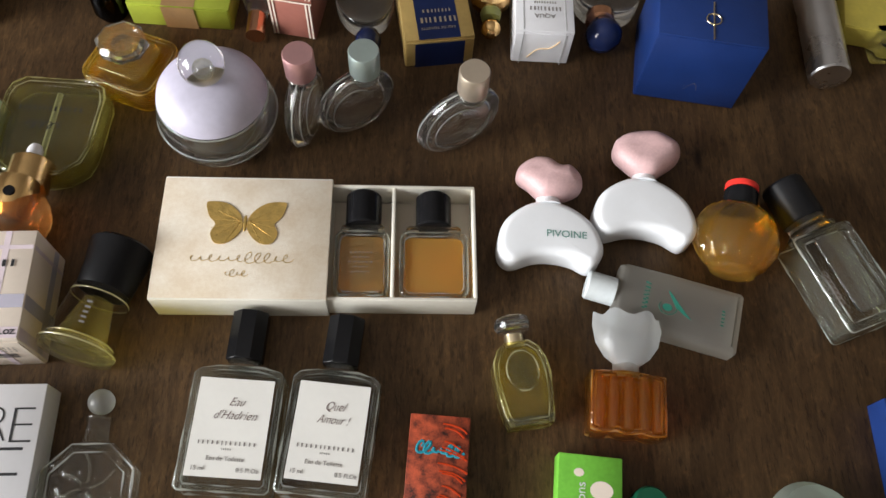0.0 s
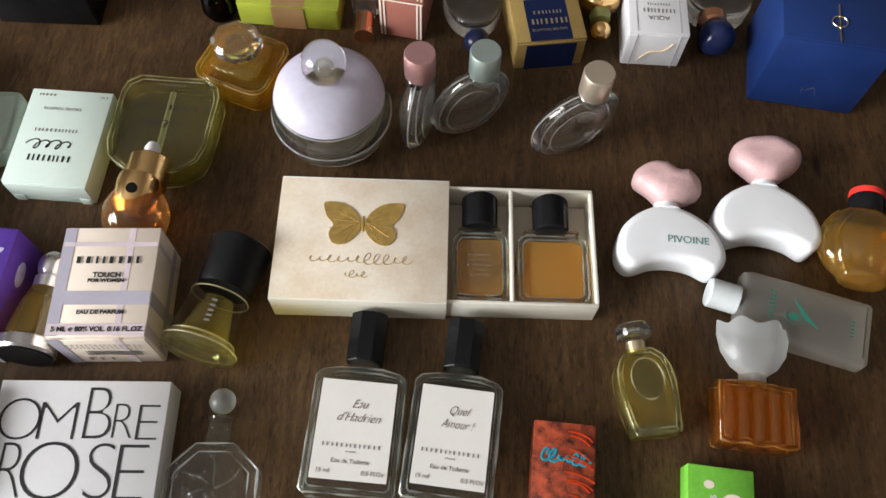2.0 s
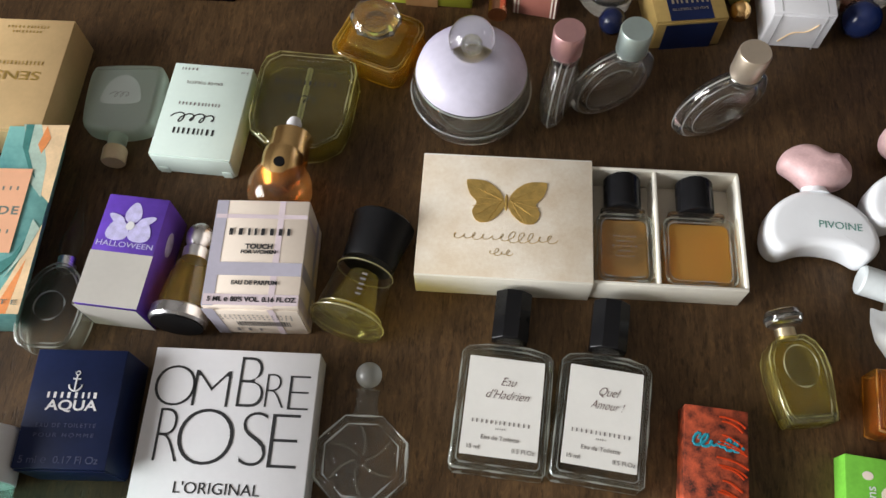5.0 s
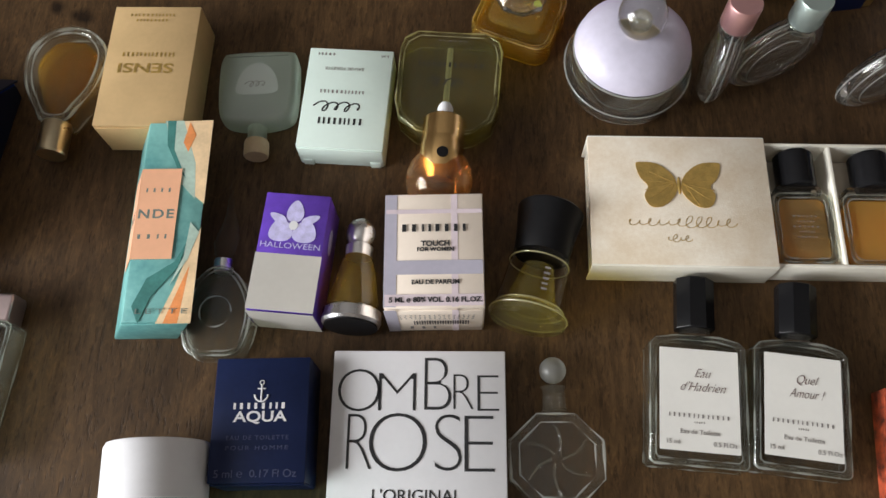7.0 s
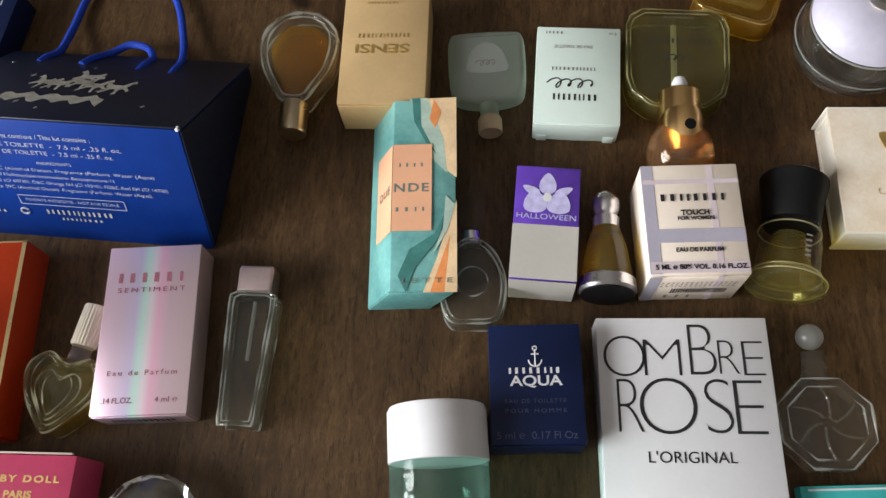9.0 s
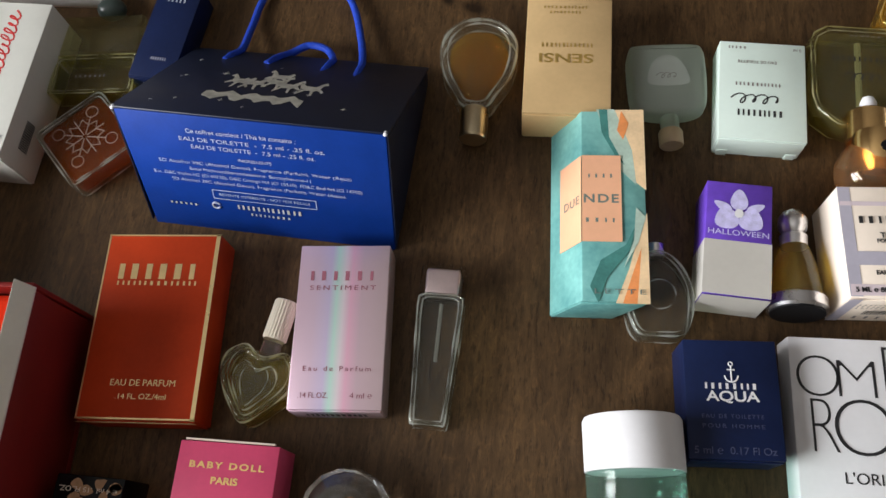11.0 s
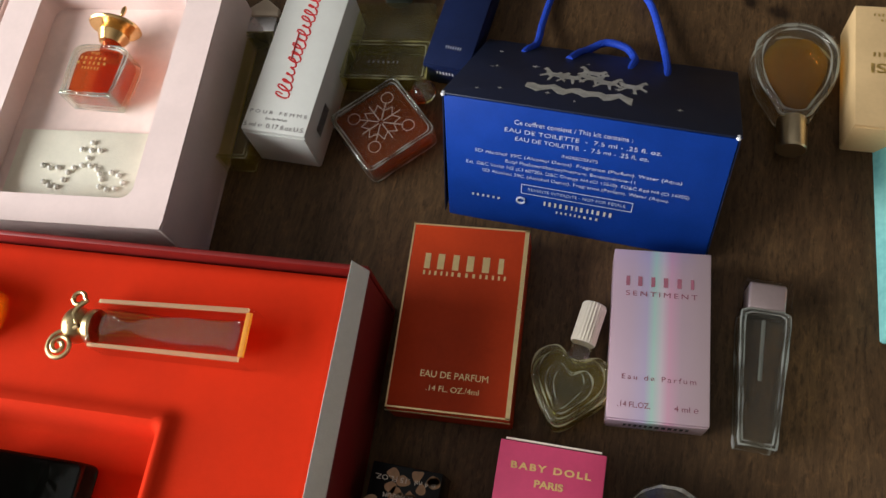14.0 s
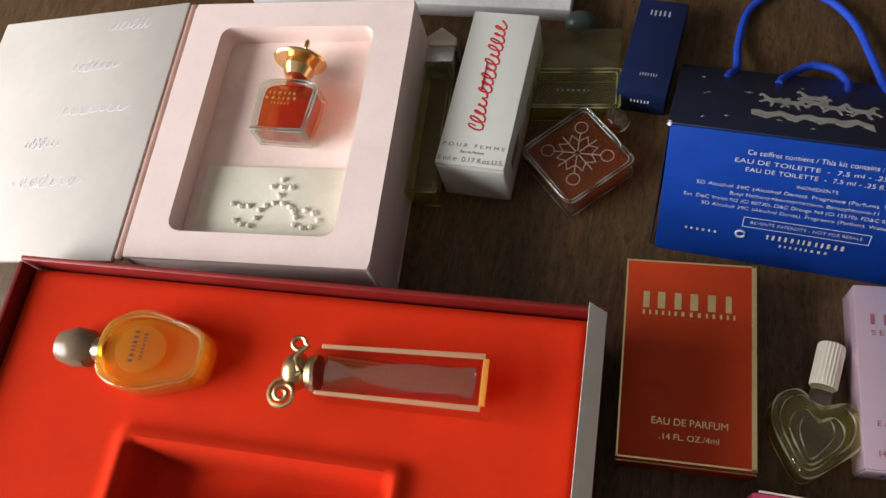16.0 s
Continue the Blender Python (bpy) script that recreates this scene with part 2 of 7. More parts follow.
REDPLASTIC = mat("red_plastic", (0.72, 0.04, 0.03), 0.35)
BEIGECARD = mat("raw_beige_card", (0.60, 0.54, 0.45), 0.75, vary=0.04)
GREENINK = mat("green_ink", (0.03, 0.22, 0.16), 0.5)
REDINK = mat("red_ink", (0.62, 0.03, 0.03), 0.5)
MAUVEINK = mat("mauve_ink", (0.30, 0.10, 0.14), 0.5)
CLEAR = glass("clear_glass", (0.99, 0.995, 0.99), bump=0.0, body=0.015, bend=1.0, shine=0.02, edge=0.4)
SHELL = glass("thin_clear_glass", (0.998, 0.998, 0.995), bump=0.0, body=0.0, bend=0.0, shine=0.012, edge=0.9)
YELLOWGLASS = glass("pale_yellow_thick_glass", (0.99, 0.96, 0.62), bump=0.0, body=0.045, bend=0.2, shine=0.05, edge=0.7)
PALEGLASS = glass("clear_perfume", (0.99, 0.985, 0.94), bump=0.0, body=0.03, bend=0.0, shine=0.01, edge=0.6)
GREENGLASS = glass("olive_thick_glass", (0.98, 0.97, 0.70), bump=0.0, body=0.03, bend=0.2, shine=0.05, edge=0.7)
RIMGLASS = glass("thick_clear_glass_wall", (0.96, 0.98, 0.93), bump=0.0, body=0.035, bend=0.2, shine=0.05, edge=0.7)
# Pale colours for the painted glints along glass edges.
GLINTCLEAR = glass("clear_glint", (0.96, 0.97, 0.94), bump=0.0, body=0.34, bend=0.0, shine=0.16, edge=0.6)
GLINTYELLOW = glass("yellow_glint", (0.98, 0.94, 0.66), bump=0.0, body=0.34, bend=0.0, shine=0.16, edge=0.6)
GLINTGOLD = glass("gold_glint", (1.0, 0.82, 0.36), bump=0.0, body=0.34, bend=0.0, shine=0.16, edge=0.6)
# Perfumes: body lightens them in place of the light that gathers inside.
YELLOWFILL = glass("pale_yellow_perfume", (0.99, 0.90, 0.42), bump=0.0, body=0.13, bend=0.0, shine=0.01, edge=0.6)
GREENFILL = glass("olive_perfume", (0.98, 0.95, 0.60), bump=0.0, body=0.07, bend=0.0, shine=0.01, edge=0.6)
GOLDFILL = glass("gold_perfume", (1.0, 0.78, 0.20), bump=0.0, body=0.14, bend=0.0, shine=0.01, edge=0.6)
ORANGEFILL = glass("orange_perfume", (1.0, 0.68, 0.20), bump=0.0, body=0.22, bend=0.0, shine=0.01, edge=0.6)
AMBER = glass("amber_perfume_glass", (1.0, 0.70, 0.28), bump=0.0, body=0.50, bend=0.0, shine=0.01)
GOLDGLASS = glass("golden_thick_glass", (1.0, 0.82, 0.26), bump=0.0, body=0.09, bend=0.2, shine=0.05, edge=0.7)
THINGOLD = glass("golden_perfume", (1.0, 0.66, 0.17), bump=0.0, body=0.66, bend=0.0, shine=0.01, edge=0.6)
CAPAMBER = glass("amber_plastic", (0.99, 0.70, 0.40), bump=0.02, body=0.10, bend=0.7, shine=0.04, edge=0.6)
ORANGEGLASS = glass("orange_thick_glass", (1.0, 0.68, 0.18), bump=0.0, body=0.06, bend=0.2, shine=0.05, edge=0.7)
ROSEAMBER = glass("reddish_amber_glass", (0.86, 0.34, 0.16), bump=0.0, body=0.09, bend=0.0, shine=0.02, edge=0.6)
TRAYGOLD = glass("clear_golden_glass", (1.0, 0.80, 0.24), bump=0.0, body=0.22, bend=0.3, shine=0.06, edge=0.8)
AQUAGLASS = glass("aqua_green_glass", (0.62, 0.86, 0.78), body=0.08, bend=0.3)
FROST = glass("frosted_glass", (0.90, 0.92, 0.90), 0.45, bump=0.1, bscale=900, body=0.22, bend=0.35)
FROSTGREEN = glass("frosted_sea_glass", (0.80, 0.88, 0.80), 0.5, bump=0.1, bscale=900, body=0.34, bend=0.2)
CRYSTAL = glass("etched_crystal", (0.95, 0.95, 0.91), 0.05, bump=0.8, bscale=420, body=0.03, bend=0.25, shine=0.03, edge=0.5, wave=0.5)


def pearl_mat():
    """Lavender pearlescent lacquer."""
    m = mat("lavender_pearl", (0.50, 0.48, 0.58), 0.45, vary=0.10, scale=40, coat=0.15)
    p = m.node_tree.nodes["Principled BSDF"]
    p.inputs["Sheen Weight"].default_value = 0.2
    p.inputs["Sheen Tint"].default_value = (0.7, 0.5, 1.0, 1)
    return m


def holo_mat():
    """Iridescent pink foil with soft upright bands."""
    m = bpy.data.materials.new("iridescent_foil")
    m.use_nodes = True
    n, l = m.node_tree.nodes, m.node_tree.links
    p = n["Principled BSDF"]
    p.inputs["Metallic"].default_value, p.inputs["Roughness"].default_value = 0.55, 0.32
    co, sep, r = n.new("ShaderNodeTexCoord"), n.new("ShaderNodeSeparateXYZ"), n.new("ShaderNodeValToRGB")
    mr = n.new("ShaderNodeMapRange")
    mr.inputs["From Min"].default_value, mr.inputs["From Max"].default_value = -0.017, 0.017
    l.new(co.outputs["Object"], sep.inputs[0])
    l.new(sep.outputs["X"], mr.inputs["Value"])
    l.new(mr.outputs["Result"], r.inputs["Fac"])
    stops = [(0.0, (0.72, 0.52, 0.62)), (0.2, (0.66, 0.50, 0.62)), (0.36, (0.60, 0.52, 0.72)), (0.44, (0.55, 0.78, 0.72)), (0.52, (0.80, 0.72, 0.78)),
             (0.6, (0.86, 0.50, 0.66)), (0.72, (0.70, 0.52, 0.60)), (1.0, (0.72, 0.56, 0.60))]
    e = r.color_ramp.elements
    for i, (pos, c) in enumerate(stops):
        q = e[i] if i < 2 else e.new(pos)
        q.position, q.color = pos, (*c, 1)
    l.new(r.outputs["Color"], p.inputs["Base Color"])
    return m


PEARLCAP = pearl_mat()
HOLO = holo_mat()
WALL = mat("wall_paint", (0.40, 0.37, 0.33), 0.9, vary=0.05, scale=3)
CEIL = mat("ceiling_paint", (0.48, 0.465, 0.445), 0.9, vary=0.03, scale=3)
FLOOR = mat("floor_boards", (0.22, 0.14, 0.09), 0.55, vary=0.2, scale=4)


# ---------------------------------------------------------------- mesh helpers
def part(name, bm, material, parent=None, label="", smooth=30):
    """One mesh object, under a thing or a part."""
    bmesh.ops.recalc_face_normals(bm, faces=bm.faces)
    me = bpy.data.meshes.new(name)
    bm.to_mesh(me)
    bm.free()
    me.materials.append(material)
    if smooth:
        for f in me.polygons:
            f.use_smooth = True
        me.set_sharp_from_angle(angle=radians(smooth))
    ob = new(name, me)
    if parent:
        ob.parent = parent
    if label:
        ob["label"] = label
    return ob


def thing(name, label, category, x, y, rz=0.0, z=0.0, group=""):
    ob = new(name)
    ob.empty_display_size = 0.01
    ob.matrix_world = pose(x, y, z + 0.0003, 0, 0, rz)
    return tagged(ob, label, category, group)


def move(bm, m):
    bmesh.ops.transform(bm, matrix=m, verts=bm.verts)
    return bm


def box(w, l, h, bevel=0.0004, x=0.0, y=0.0, z=0.0, seg=2):
    bm = bmesh.new()
    bmesh.ops.create_cube(bm, size=1.0)
    bmesh.ops.scale(bm, vec=(w, l, h), verts=bm.verts)
    if bevel:
        bmesh.ops.bevel(bm, geom=bm.edges[:], offset=bevel, segments=seg, affect="EDGES", profile=0.5)
    return move(bm, pose(x, y, z + h / 2))


def prism(outline, z0, z1, bevel=0.001, seg=3):
    """A closed outline in x, y, made solid from z0 to z1, with rounded rims."""
    n = len(outline)
    turn = sum(outline[k][0] * outline[(k + 1) % n][1] - outline[(k + 1) % n][0] * outline[k][1] for k in range(n))
    pts = [Vector(p) for p in (outline if turn > 0 else list(reversed(outline)))]
    inward = []
    for k in range(n):
        a, b = (pts[k] - pts[k - 1]).normalized(), (pts[(k + 1) % n] - pts[k]).normalized()
        na, nb = Vector((-a.y, a.x)), Vector((-b.y, b.x))
        m = (na + nb).normalized()
        inward.append(m / max(0.5, m.dot(na)))
    bevel = min(bevel, (z1 - z0) * 0.49)
    rings = [(0.0, z0), (0.0, z1)]
    if bevel > 0:
        arc = [(bevel * (1 - math.sin(a)), bevel * (1 - math.cos(a))) for a in np.linspace(0, math.pi / 2, seg + 1)]
        rings = [(d, z0 + h) for d, h in arc] + [(d, z1 - h) for d, h in reversed(arc)]
    bm = bmesh.new()
    rows = [[bm.verts.new((p.x + d * q.x, p.y + d * q.y, z)) for p, q in zip(pts, inward)] for d, z in rings]
    bm.faces.new(rows[0][::-1])
    bm.faces.new(rows[-1])
    for lo, hi in zip(rows, rows[1:]):
        for k in range(n):
            bm.faces.new((lo[k], lo[(k + 1) % n], hi[(k + 1) % n], hi[k]))
    return bm


def lathe(profile, segs=40, axis="z"):
    """A turned body of (radius, height) pairs; axis y lies down."""
    bm = bmesh.new()
    rings = []
    for r, h in profile:
        if r < 1e-6:
            rings.append([bm.verts.new((0, 0, h))])
        else:
            rings.append([bm.verts.new((r * math.cos(a), r * math.sin(a), h)) for a in (2 * math.pi * i / segs for i in range(segs))])
    for a, b in zip(rings, rings[1:]):
        for i in range(segs):
            j = (i + 1) % segs
            if len(a) == 1 and len(b) == 1:
                continue
            if len(a) == 1:
                bm.faces.new((a[0], b[i], b[j]))
            elif len(b) == 1:
                bm.faces.new((a[i], a[j], b[0]))
            else:
                bm.faces.new((a[i], a[j], b[j], b[i]))
    for ring in (rings[0], rings[-1]):
        if len(ring) > 1:
            bm.faces.new(ring)
    if axis == "y":
        move(bm, Matrix.Rotation(radians(-90), 4, "X"))
    return bm


def ball(r, x=0, y=0, z=0, sx=1, sy=1, sz=1, seg=28):
    bm = bmesh.new()
    bmesh.ops.create_uvsphere(bm, u_segments=seg, v_segments=seg // 2 + 2, radius=r)
    return move(bm, pose(x, y, z) @ Matrix.Diagonal((sx, sy, sz, 1)))


def tube(points, r, sides=10):
    """A round cord or wire along a row of places."""
    bm = bmesh.new()
    rings, last = [], None
    for i, p in enumerate(points):
        p = Vector(p)
        d = (Vector(points[min(i + 1, len(points) - 1)]) - Vector(points[max(i - 1, 0)])).normalized()
        u = d.orthogonal().normalized() if last is None else (last - d * last.dot(d)).normalized()
        last, v = u, d.cross(u)
        rings.append([bm.verts.new(p + r * (math.cos(a) * u + math.sin(a) * v)) for a in (2 * math.pi * k / sides for k in range(sides))])
    for a, b in zip(rings, rings[1:]):
        for k in range(sides):
            bm.faces.new((a[k], a[(k + 1) % sides], b[(k + 1) % sides], b[k]))
    bm.faces.new(rings[0])
    bm.faces.new(rings[-1])
    return bm


def rounded(w, l, r, n=5, y0=0.0):
    """A rounded rectangle, centred on x, from y0 upward."""
    out = []
    for cx, cy, a0 in ((w / 2 - r, y0 + l - r, 0), (-w / 2 + r, y0 + l - r, 90), (-w / 2 + r, y0 + r, 180), (w / 2 - r, y0 + r, 270)):
        out += [(cx + r * math.cos(radians(a0 + 90 * k / n)), cy + r * math.sin(radians(a0 + 90 * k / n))) for k in range(n + 1)]
    return out


def smooth_outline(pts, n=6):
    """A closed soft curve through a few points."""
    out, c = [], len(pts)
    for i in range(c):
        p0, p1, p2, p3 = (Vector(pts[(i + k - 1) % c]) for k in range(4))
        for k in range(n):
            t = k / n
            out.append(tuple(0.5 * ((2 * p1) + (p2 - p0) * t + (2 * p0 - 5 * p1 + 4 * p2 - p3) * t * t + (3 * p1 - p0 - 3 * p2 + p3) * t ** 3)))
    return out


def mirrored(right):
    """A symmetric outline from the points of its right side, bottom to top."""
    return list(right) + [(-x, y) for x, y in reversed(right) if abs(x) > 1e-6]


def sheet(outline, z=0.0, thick=0.00006):
    """A thin printed shape lying flat."""
    return prism(outline, z, z + thick, 0)


def text(body, size, material, parent, x, y, z, turn=0.0, lean=0.0, spacing=1.0, name="lettering", bold=0.0, m=None, width=0.0):
    cu = bpy.data.curves.new(name, "FONT")
    cu.body, cu.size, cu.align_x, cu.align_y, cu.shear, cu.space_character = body, size, "CENTER", "CENTER", lean, spacing
    cu.offset, cu.extrude, cu.resolution_u = bold, 0.00003, 6
    ob = new(name, cu)
    bpy.context.view_layer.update()
    me = bpy.data.meshes.new_from_object(ob.evaluated_get(bpy.context.evaluated_depsgraph_get()))
    bpy.data.objects.remove(ob)
    me.materials.clear()
    me.materials.append(material)
    if width:
        xs = [v.co.x for v in me.vertices]
        k = width / (max(xs) - min(xs))
        for v in me.vertices:
            v.co.x *= k
    ob = new(name, me)
    ob.parent = parent
    ob.matrix_local = m if m else pose(x, y, z + 0.00012, 0, 0, turn)
    return ob


def bars(count, w, h, material, parent, x, y, z, turn=0.0, gap=0.3, name="wordmark", seed=1, m=None):
    """A line of plain strokes and frames in place of writing."""
    rnd = random.Random(seed)
    ws = [rnd.uniform(0.75, 1.25) for _ in range(count)]
    k = w / (sum(ws) + gap * (count - 1))
    at, base = -w / 2, m if m else pose(x, y, z + 0.00012, 0, 0, turn)
    fill = 1.0 if name == "barcode" else 0.5
    rows = []
    for q in ws:
        rows.append((at, at + q * k * fill))
        at += (q + gap) * k
    if h >= 0.0026 and name != "barcode":
        for x0, x1 in rows:
            bm = bmesh.new()
            bm.faces.new([bm.verts.new(p) for p in ((x0, -h / 2, 0), (x1, -h / 2, 0), (x1, h / 2, 0), (x0, h / 2, 0))])
            part("letter_bar", bm, material, parent, smooth=0).matrix_local = base
        return
    bm = bmesh.new()
    for x0, x1 in rows:
        bm.faces.new([bm.verts.new(p) for p in ((x0, -h / 2, 0), (x1, -h / 2, 0), (x1, h / 2, 0), (x0, h / 2, 0))])
    ob = part(name, bm, material, parent, smooth=0)
    ob.matrix_local = base
    tagged(ob, kind="stuff")


def script_line(w, h, material, parent, x, y, z, turn=0.0, loops=8, seed=1, r=0.00018, name="wordmark", m=None):
    """A looping pen line in place of handwriting."""
    rnd = random.Random(seed)
    pts, steps = [], loops * 10
    hs = [rnd.uniform(0.3, 1.0) for _ in range(loops + 1)]
    for i in range(steps + 1):
        t = i / steps
        a, q = 2 * math.pi * loops * t, hs[int(t * loops)]
        yy = h * 0.5 * q * math.sin(a) + 0.15 * h * q
        pts.append((-w / 2 + w * t + 0.55 * w / loops * math.cos(a) * q + 0.45 * yy, yy, 0))
    ob = part(name, tube(pts, r, 4), material, parent)
    ob.matrix_local = (m if m else pose(x, y, z + 0.0001, 0, 0, turn)) @ Matrix.Diagonal((1, 1, 0.3, 1))
    return ob


def corners(tl, tr, bl):
    """Centre, width, length and turn of a lying box from three corners of its top."""
    tl, tr, bl = Vector(tl), Vector(tr), Vector(bl)
    c = (tr + bl) / 2
    return c.x, c.y, (tr - tl).length, (tl - bl).length, math.degrees(math.atan2(tr.y - tl.y, tr.x - tl.x))


def aimed(base, tip):
    """Turn that points a thing's y axis from base to tip."""
    return math.degrees(math.atan2(-(tip[0] - base[0]), tip[1] - base[1]))


def wall_ring(outline, wall, z0, z1, b=0.0008):
    """The thick glass wall that runs round a flat bottle."""
    n = len(outline)
    turn = sum(outline[k][0] * outline[(k + 1) % n][1] - outline[(k + 1) % n][0] * outline[k][1] for k in range(n))
    pts = [Vector(p) for p in (outline if turn > 0 else list(reversed(outline)))]
    bm, rows = bmesh.new(), []
    r, q = min(b, (z1 - z0) * 0.4), min(b, wall * 0.45)
    turns = np.linspace(0, math.pi / 2, 6)
    loop = [(0, z0 + r * 0.5)] + [(q * (1 - math.cos(a)), z1 - r * (1 - math.sin(a))) for a in turns]
    loop += [(wall - q * (1 - math.sin(a)), z1 - r * (1 - math.cos(a))) for a in turns] + [(wall, z0 + r * 0.5), (wall - q * 0.5, z0), (q * 0.5, z0)]
    for k in range(n):
        e, f = (pts[k] - pts[k - 1]).normalized(), (pts[(k + 1) % n] - pts[k]).normalized()
        na, nb = Vector((-e.y, e.x)), Vector((-f.y, f.x))
        m = (na + nb).normalized()
        m = m / max(0.5, m.dot(na))
        rows.append([bm.verts.new((pts[k].x + d * m.x, pts[k].y + d * m.y, z)) for d, z in loop])
    for k in range(n):
        p, q = rows[k], rows[(k + 1) % n]
        for j in range(len(loop)):
            i = (j + 1) % len(loop)
            bm.faces.new((p[j], q[j], q[i], p[i]))
    return bm


# Which glint colour goes with which thick glass.
EDGES = {YELLOWGLASS: GLINTYELLOW, GREENGLASS: GLINTYELLOW, GOLDGLASS: GLINTGOLD, ORANGEGLASS: GLINTGOLD, TRAYGOLD: GLINTGOLD}
FILLS = {TRAYGOLD: glass("deep_gold_perfume", (1.0, 0.62, 0.06), bump=0.0, body=0.42, bend=0.0, shine=0.02, edge=0.6), CLEAR: PALEGLASS, YELLOWGLASS: YELLOWFILL, GREENGLASS: GREENFILL, GOLDGLASS: GOLDFILL, ORANGEGLASS: ORANGEFILL}


def edge_glint(outline, z, r, material, parent, inset=0.0, uneven=0.45):
    """A pale tube that draws the light caught along an edge of thick glass, of uneven thickness so that it glints in
    places.
    """
    n = len(outline)
    cx, cy = sum(x for x, _ in outline) / n, sum(y for _, y in outline) / n
    rx, ry = max(abs(x - cx) for x, _ in outline), max(abs(y - cy) for _, y in outline)
    pts = []
    for k in range(n):
        (x0, y0), (x1, y1) = outline[k], outline[(k + 1) % n]
        steps = max(1, int(math.hypot(x1 - x0, y1 - y0) / 0.002))
        pts += [(x0 + (x1 - x0) * j / steps, y0 + (y1 - y0) * j / steps) for j in range(steps)]
    pts = [(cx + (x - cx) * (1 - inset / rx), cy + (y - cy) * (1 - inset / ry), z) for x, y in pts]
    bm = tube(pts + [pts[0]], r, 6)
    bm.verts.ensure_lookup_table()
    for i, v in enumerate(bm.verts):
        c = Vector(pts[(i // 6) % len(pts)])
        v.co = c + (v.co - c) * max(0.12, 0.62 + uneven * math.sin(0.31 * (i // 6) + 400 * c.x) + uneven * math.sin(0.83 * (i // 6) + 1))
    return part("glass_glint", bm, material, parent, smooth=80)


def filled(outline, h, rim, seg, shell, perfume, b, inset=0.0018, floor=0.0012):
    """A flat bottle: a thick glass wall all round, its perfume inside it, and a thin glass front."""
    wall = RIMGLASS if shell in (CLEAR, SHELL) else shell
    part("body", wall_ring(outline, inset, 0, h - 0.0002, max(rim, 0.0014)), wall, b, "thick moulded glass wall", 60)
    cx, cy = sum(x for x, _ in outline) / len(outline), sum(y for _, y in outline) / len(outline)
    rx, ry = max(abs(x - cx) for x, _ in outline), max(abs(y - cy) for _, y in outline)
    inner = [(cx + (x - cx) * (1 - inset / rx), cy + (y - cy) * (1 - inset / ry)) for x, y in outline]
    part("perfume", prism(inner, floor, h - floor - 0.0012, rim * 0.5, seg), FILLS.get(shell, PALEGLASS) if perfume == PALEGLASS else perfume, b)
    part("glass_front", prism([(cx + (x - cx) * 0.96, cy + (y - cy) * 0.96) for x, y in outline], h - 0.0011, h, 0.0005, 4), SHELL, b)
    # Highlights drawn as pale tubes round the upper and lower edges.
    edge = EDGES.get(shell, GLINTCLEAR)
    edge_glint(outline, h - 0.0009, 0.00036, edge, b, 0.0004)
    edge_glint(outline, h - 0.0012, 0.00028, edge, b, inset + 0.0002)
    edge_glint(outline, 0.0010, 0.00028, edge, b, 0.0003)


BOXES, BOTTLES = "perfume boxes on the table", "perfume bottles on the table"


def carton(name, label, tl, tr, bl, h, material, flaps=False, bevel=0.0004):
    """A lying folded carton with its end flap."""
    x, y, w, l, a = corners(tl, tr, bl)
    t = thing(name, label, "box", x, y, a, 0, BOXES)
    part("carton", box(w, l, h, bevel), material, t)
    if flaps:
        for s in (-1, 1):
            part("flap", box(0.004, 0.0006, 0.004, 0.0001, s * (w / 2 - 0.0035), -l / 2 - 0.0006, 0.0), material, t)
    part("end_flap", box(w * 0.97, 0.0005, h * 0.9, 0.0001, 0, -l / 2 - 0.0003, 0.0006), material, t)
    return t, w, l, h


# ---------------------------------------------------------------- room and table
def slab(name, w, l, h, x, y, z, material):
    return tagged(part(name, box(w, l, h, 0, x, y, z), material, None, smooth=0), kind="structure")


slab("floor", 4.6, 5.0, 0.1, 0.3, 0.5, -0.85, FLOOR)
slab("ceiling", 4.6, 5.0, 0.1, 0.3, 0.5, 1.75, CEIL)
slab("wall_north", 4.6, 0.12, 2.5, 0.3, 2.9, -0.75, WALL)
slab("wall_south", 4.6, 0.12, 2.5, 0.3, -1.94, -0.75, WALL)
slab("wall_east", 0.12, 4.7, 2.5, 2.54, 0.48, -0.75, WALL)
slab("wall_west_low", 0.12, 4.7, 0.84, -1.94, 0.48, -0.75, WALL)
slab("wall_west_high", 0.12, 4.7, 0.6, -1.94, 0.48, 1.15, WALL)
slab("wall_west_left", 0.12, 0.86, 1.06, -1.94, -1.44, 0.09, WALL)
slab("wall_west_right", 0.12, 2.7, 1.06, -1.94, 1.48, 0.09, WALL)

table = thing("table", "dark stained hardwood table covered with perfume miniatures", "table", -0.25, 0.22, 0, -0.75)
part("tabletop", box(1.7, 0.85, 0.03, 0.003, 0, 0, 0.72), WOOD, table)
for sx in (-1, 1):
    for sy in (-1, 1):
        part("leg", box(0.06, 0.06, 0.72, 0.004, sx * 0.78, sy * 0.36, 0.0), WOOD, table)


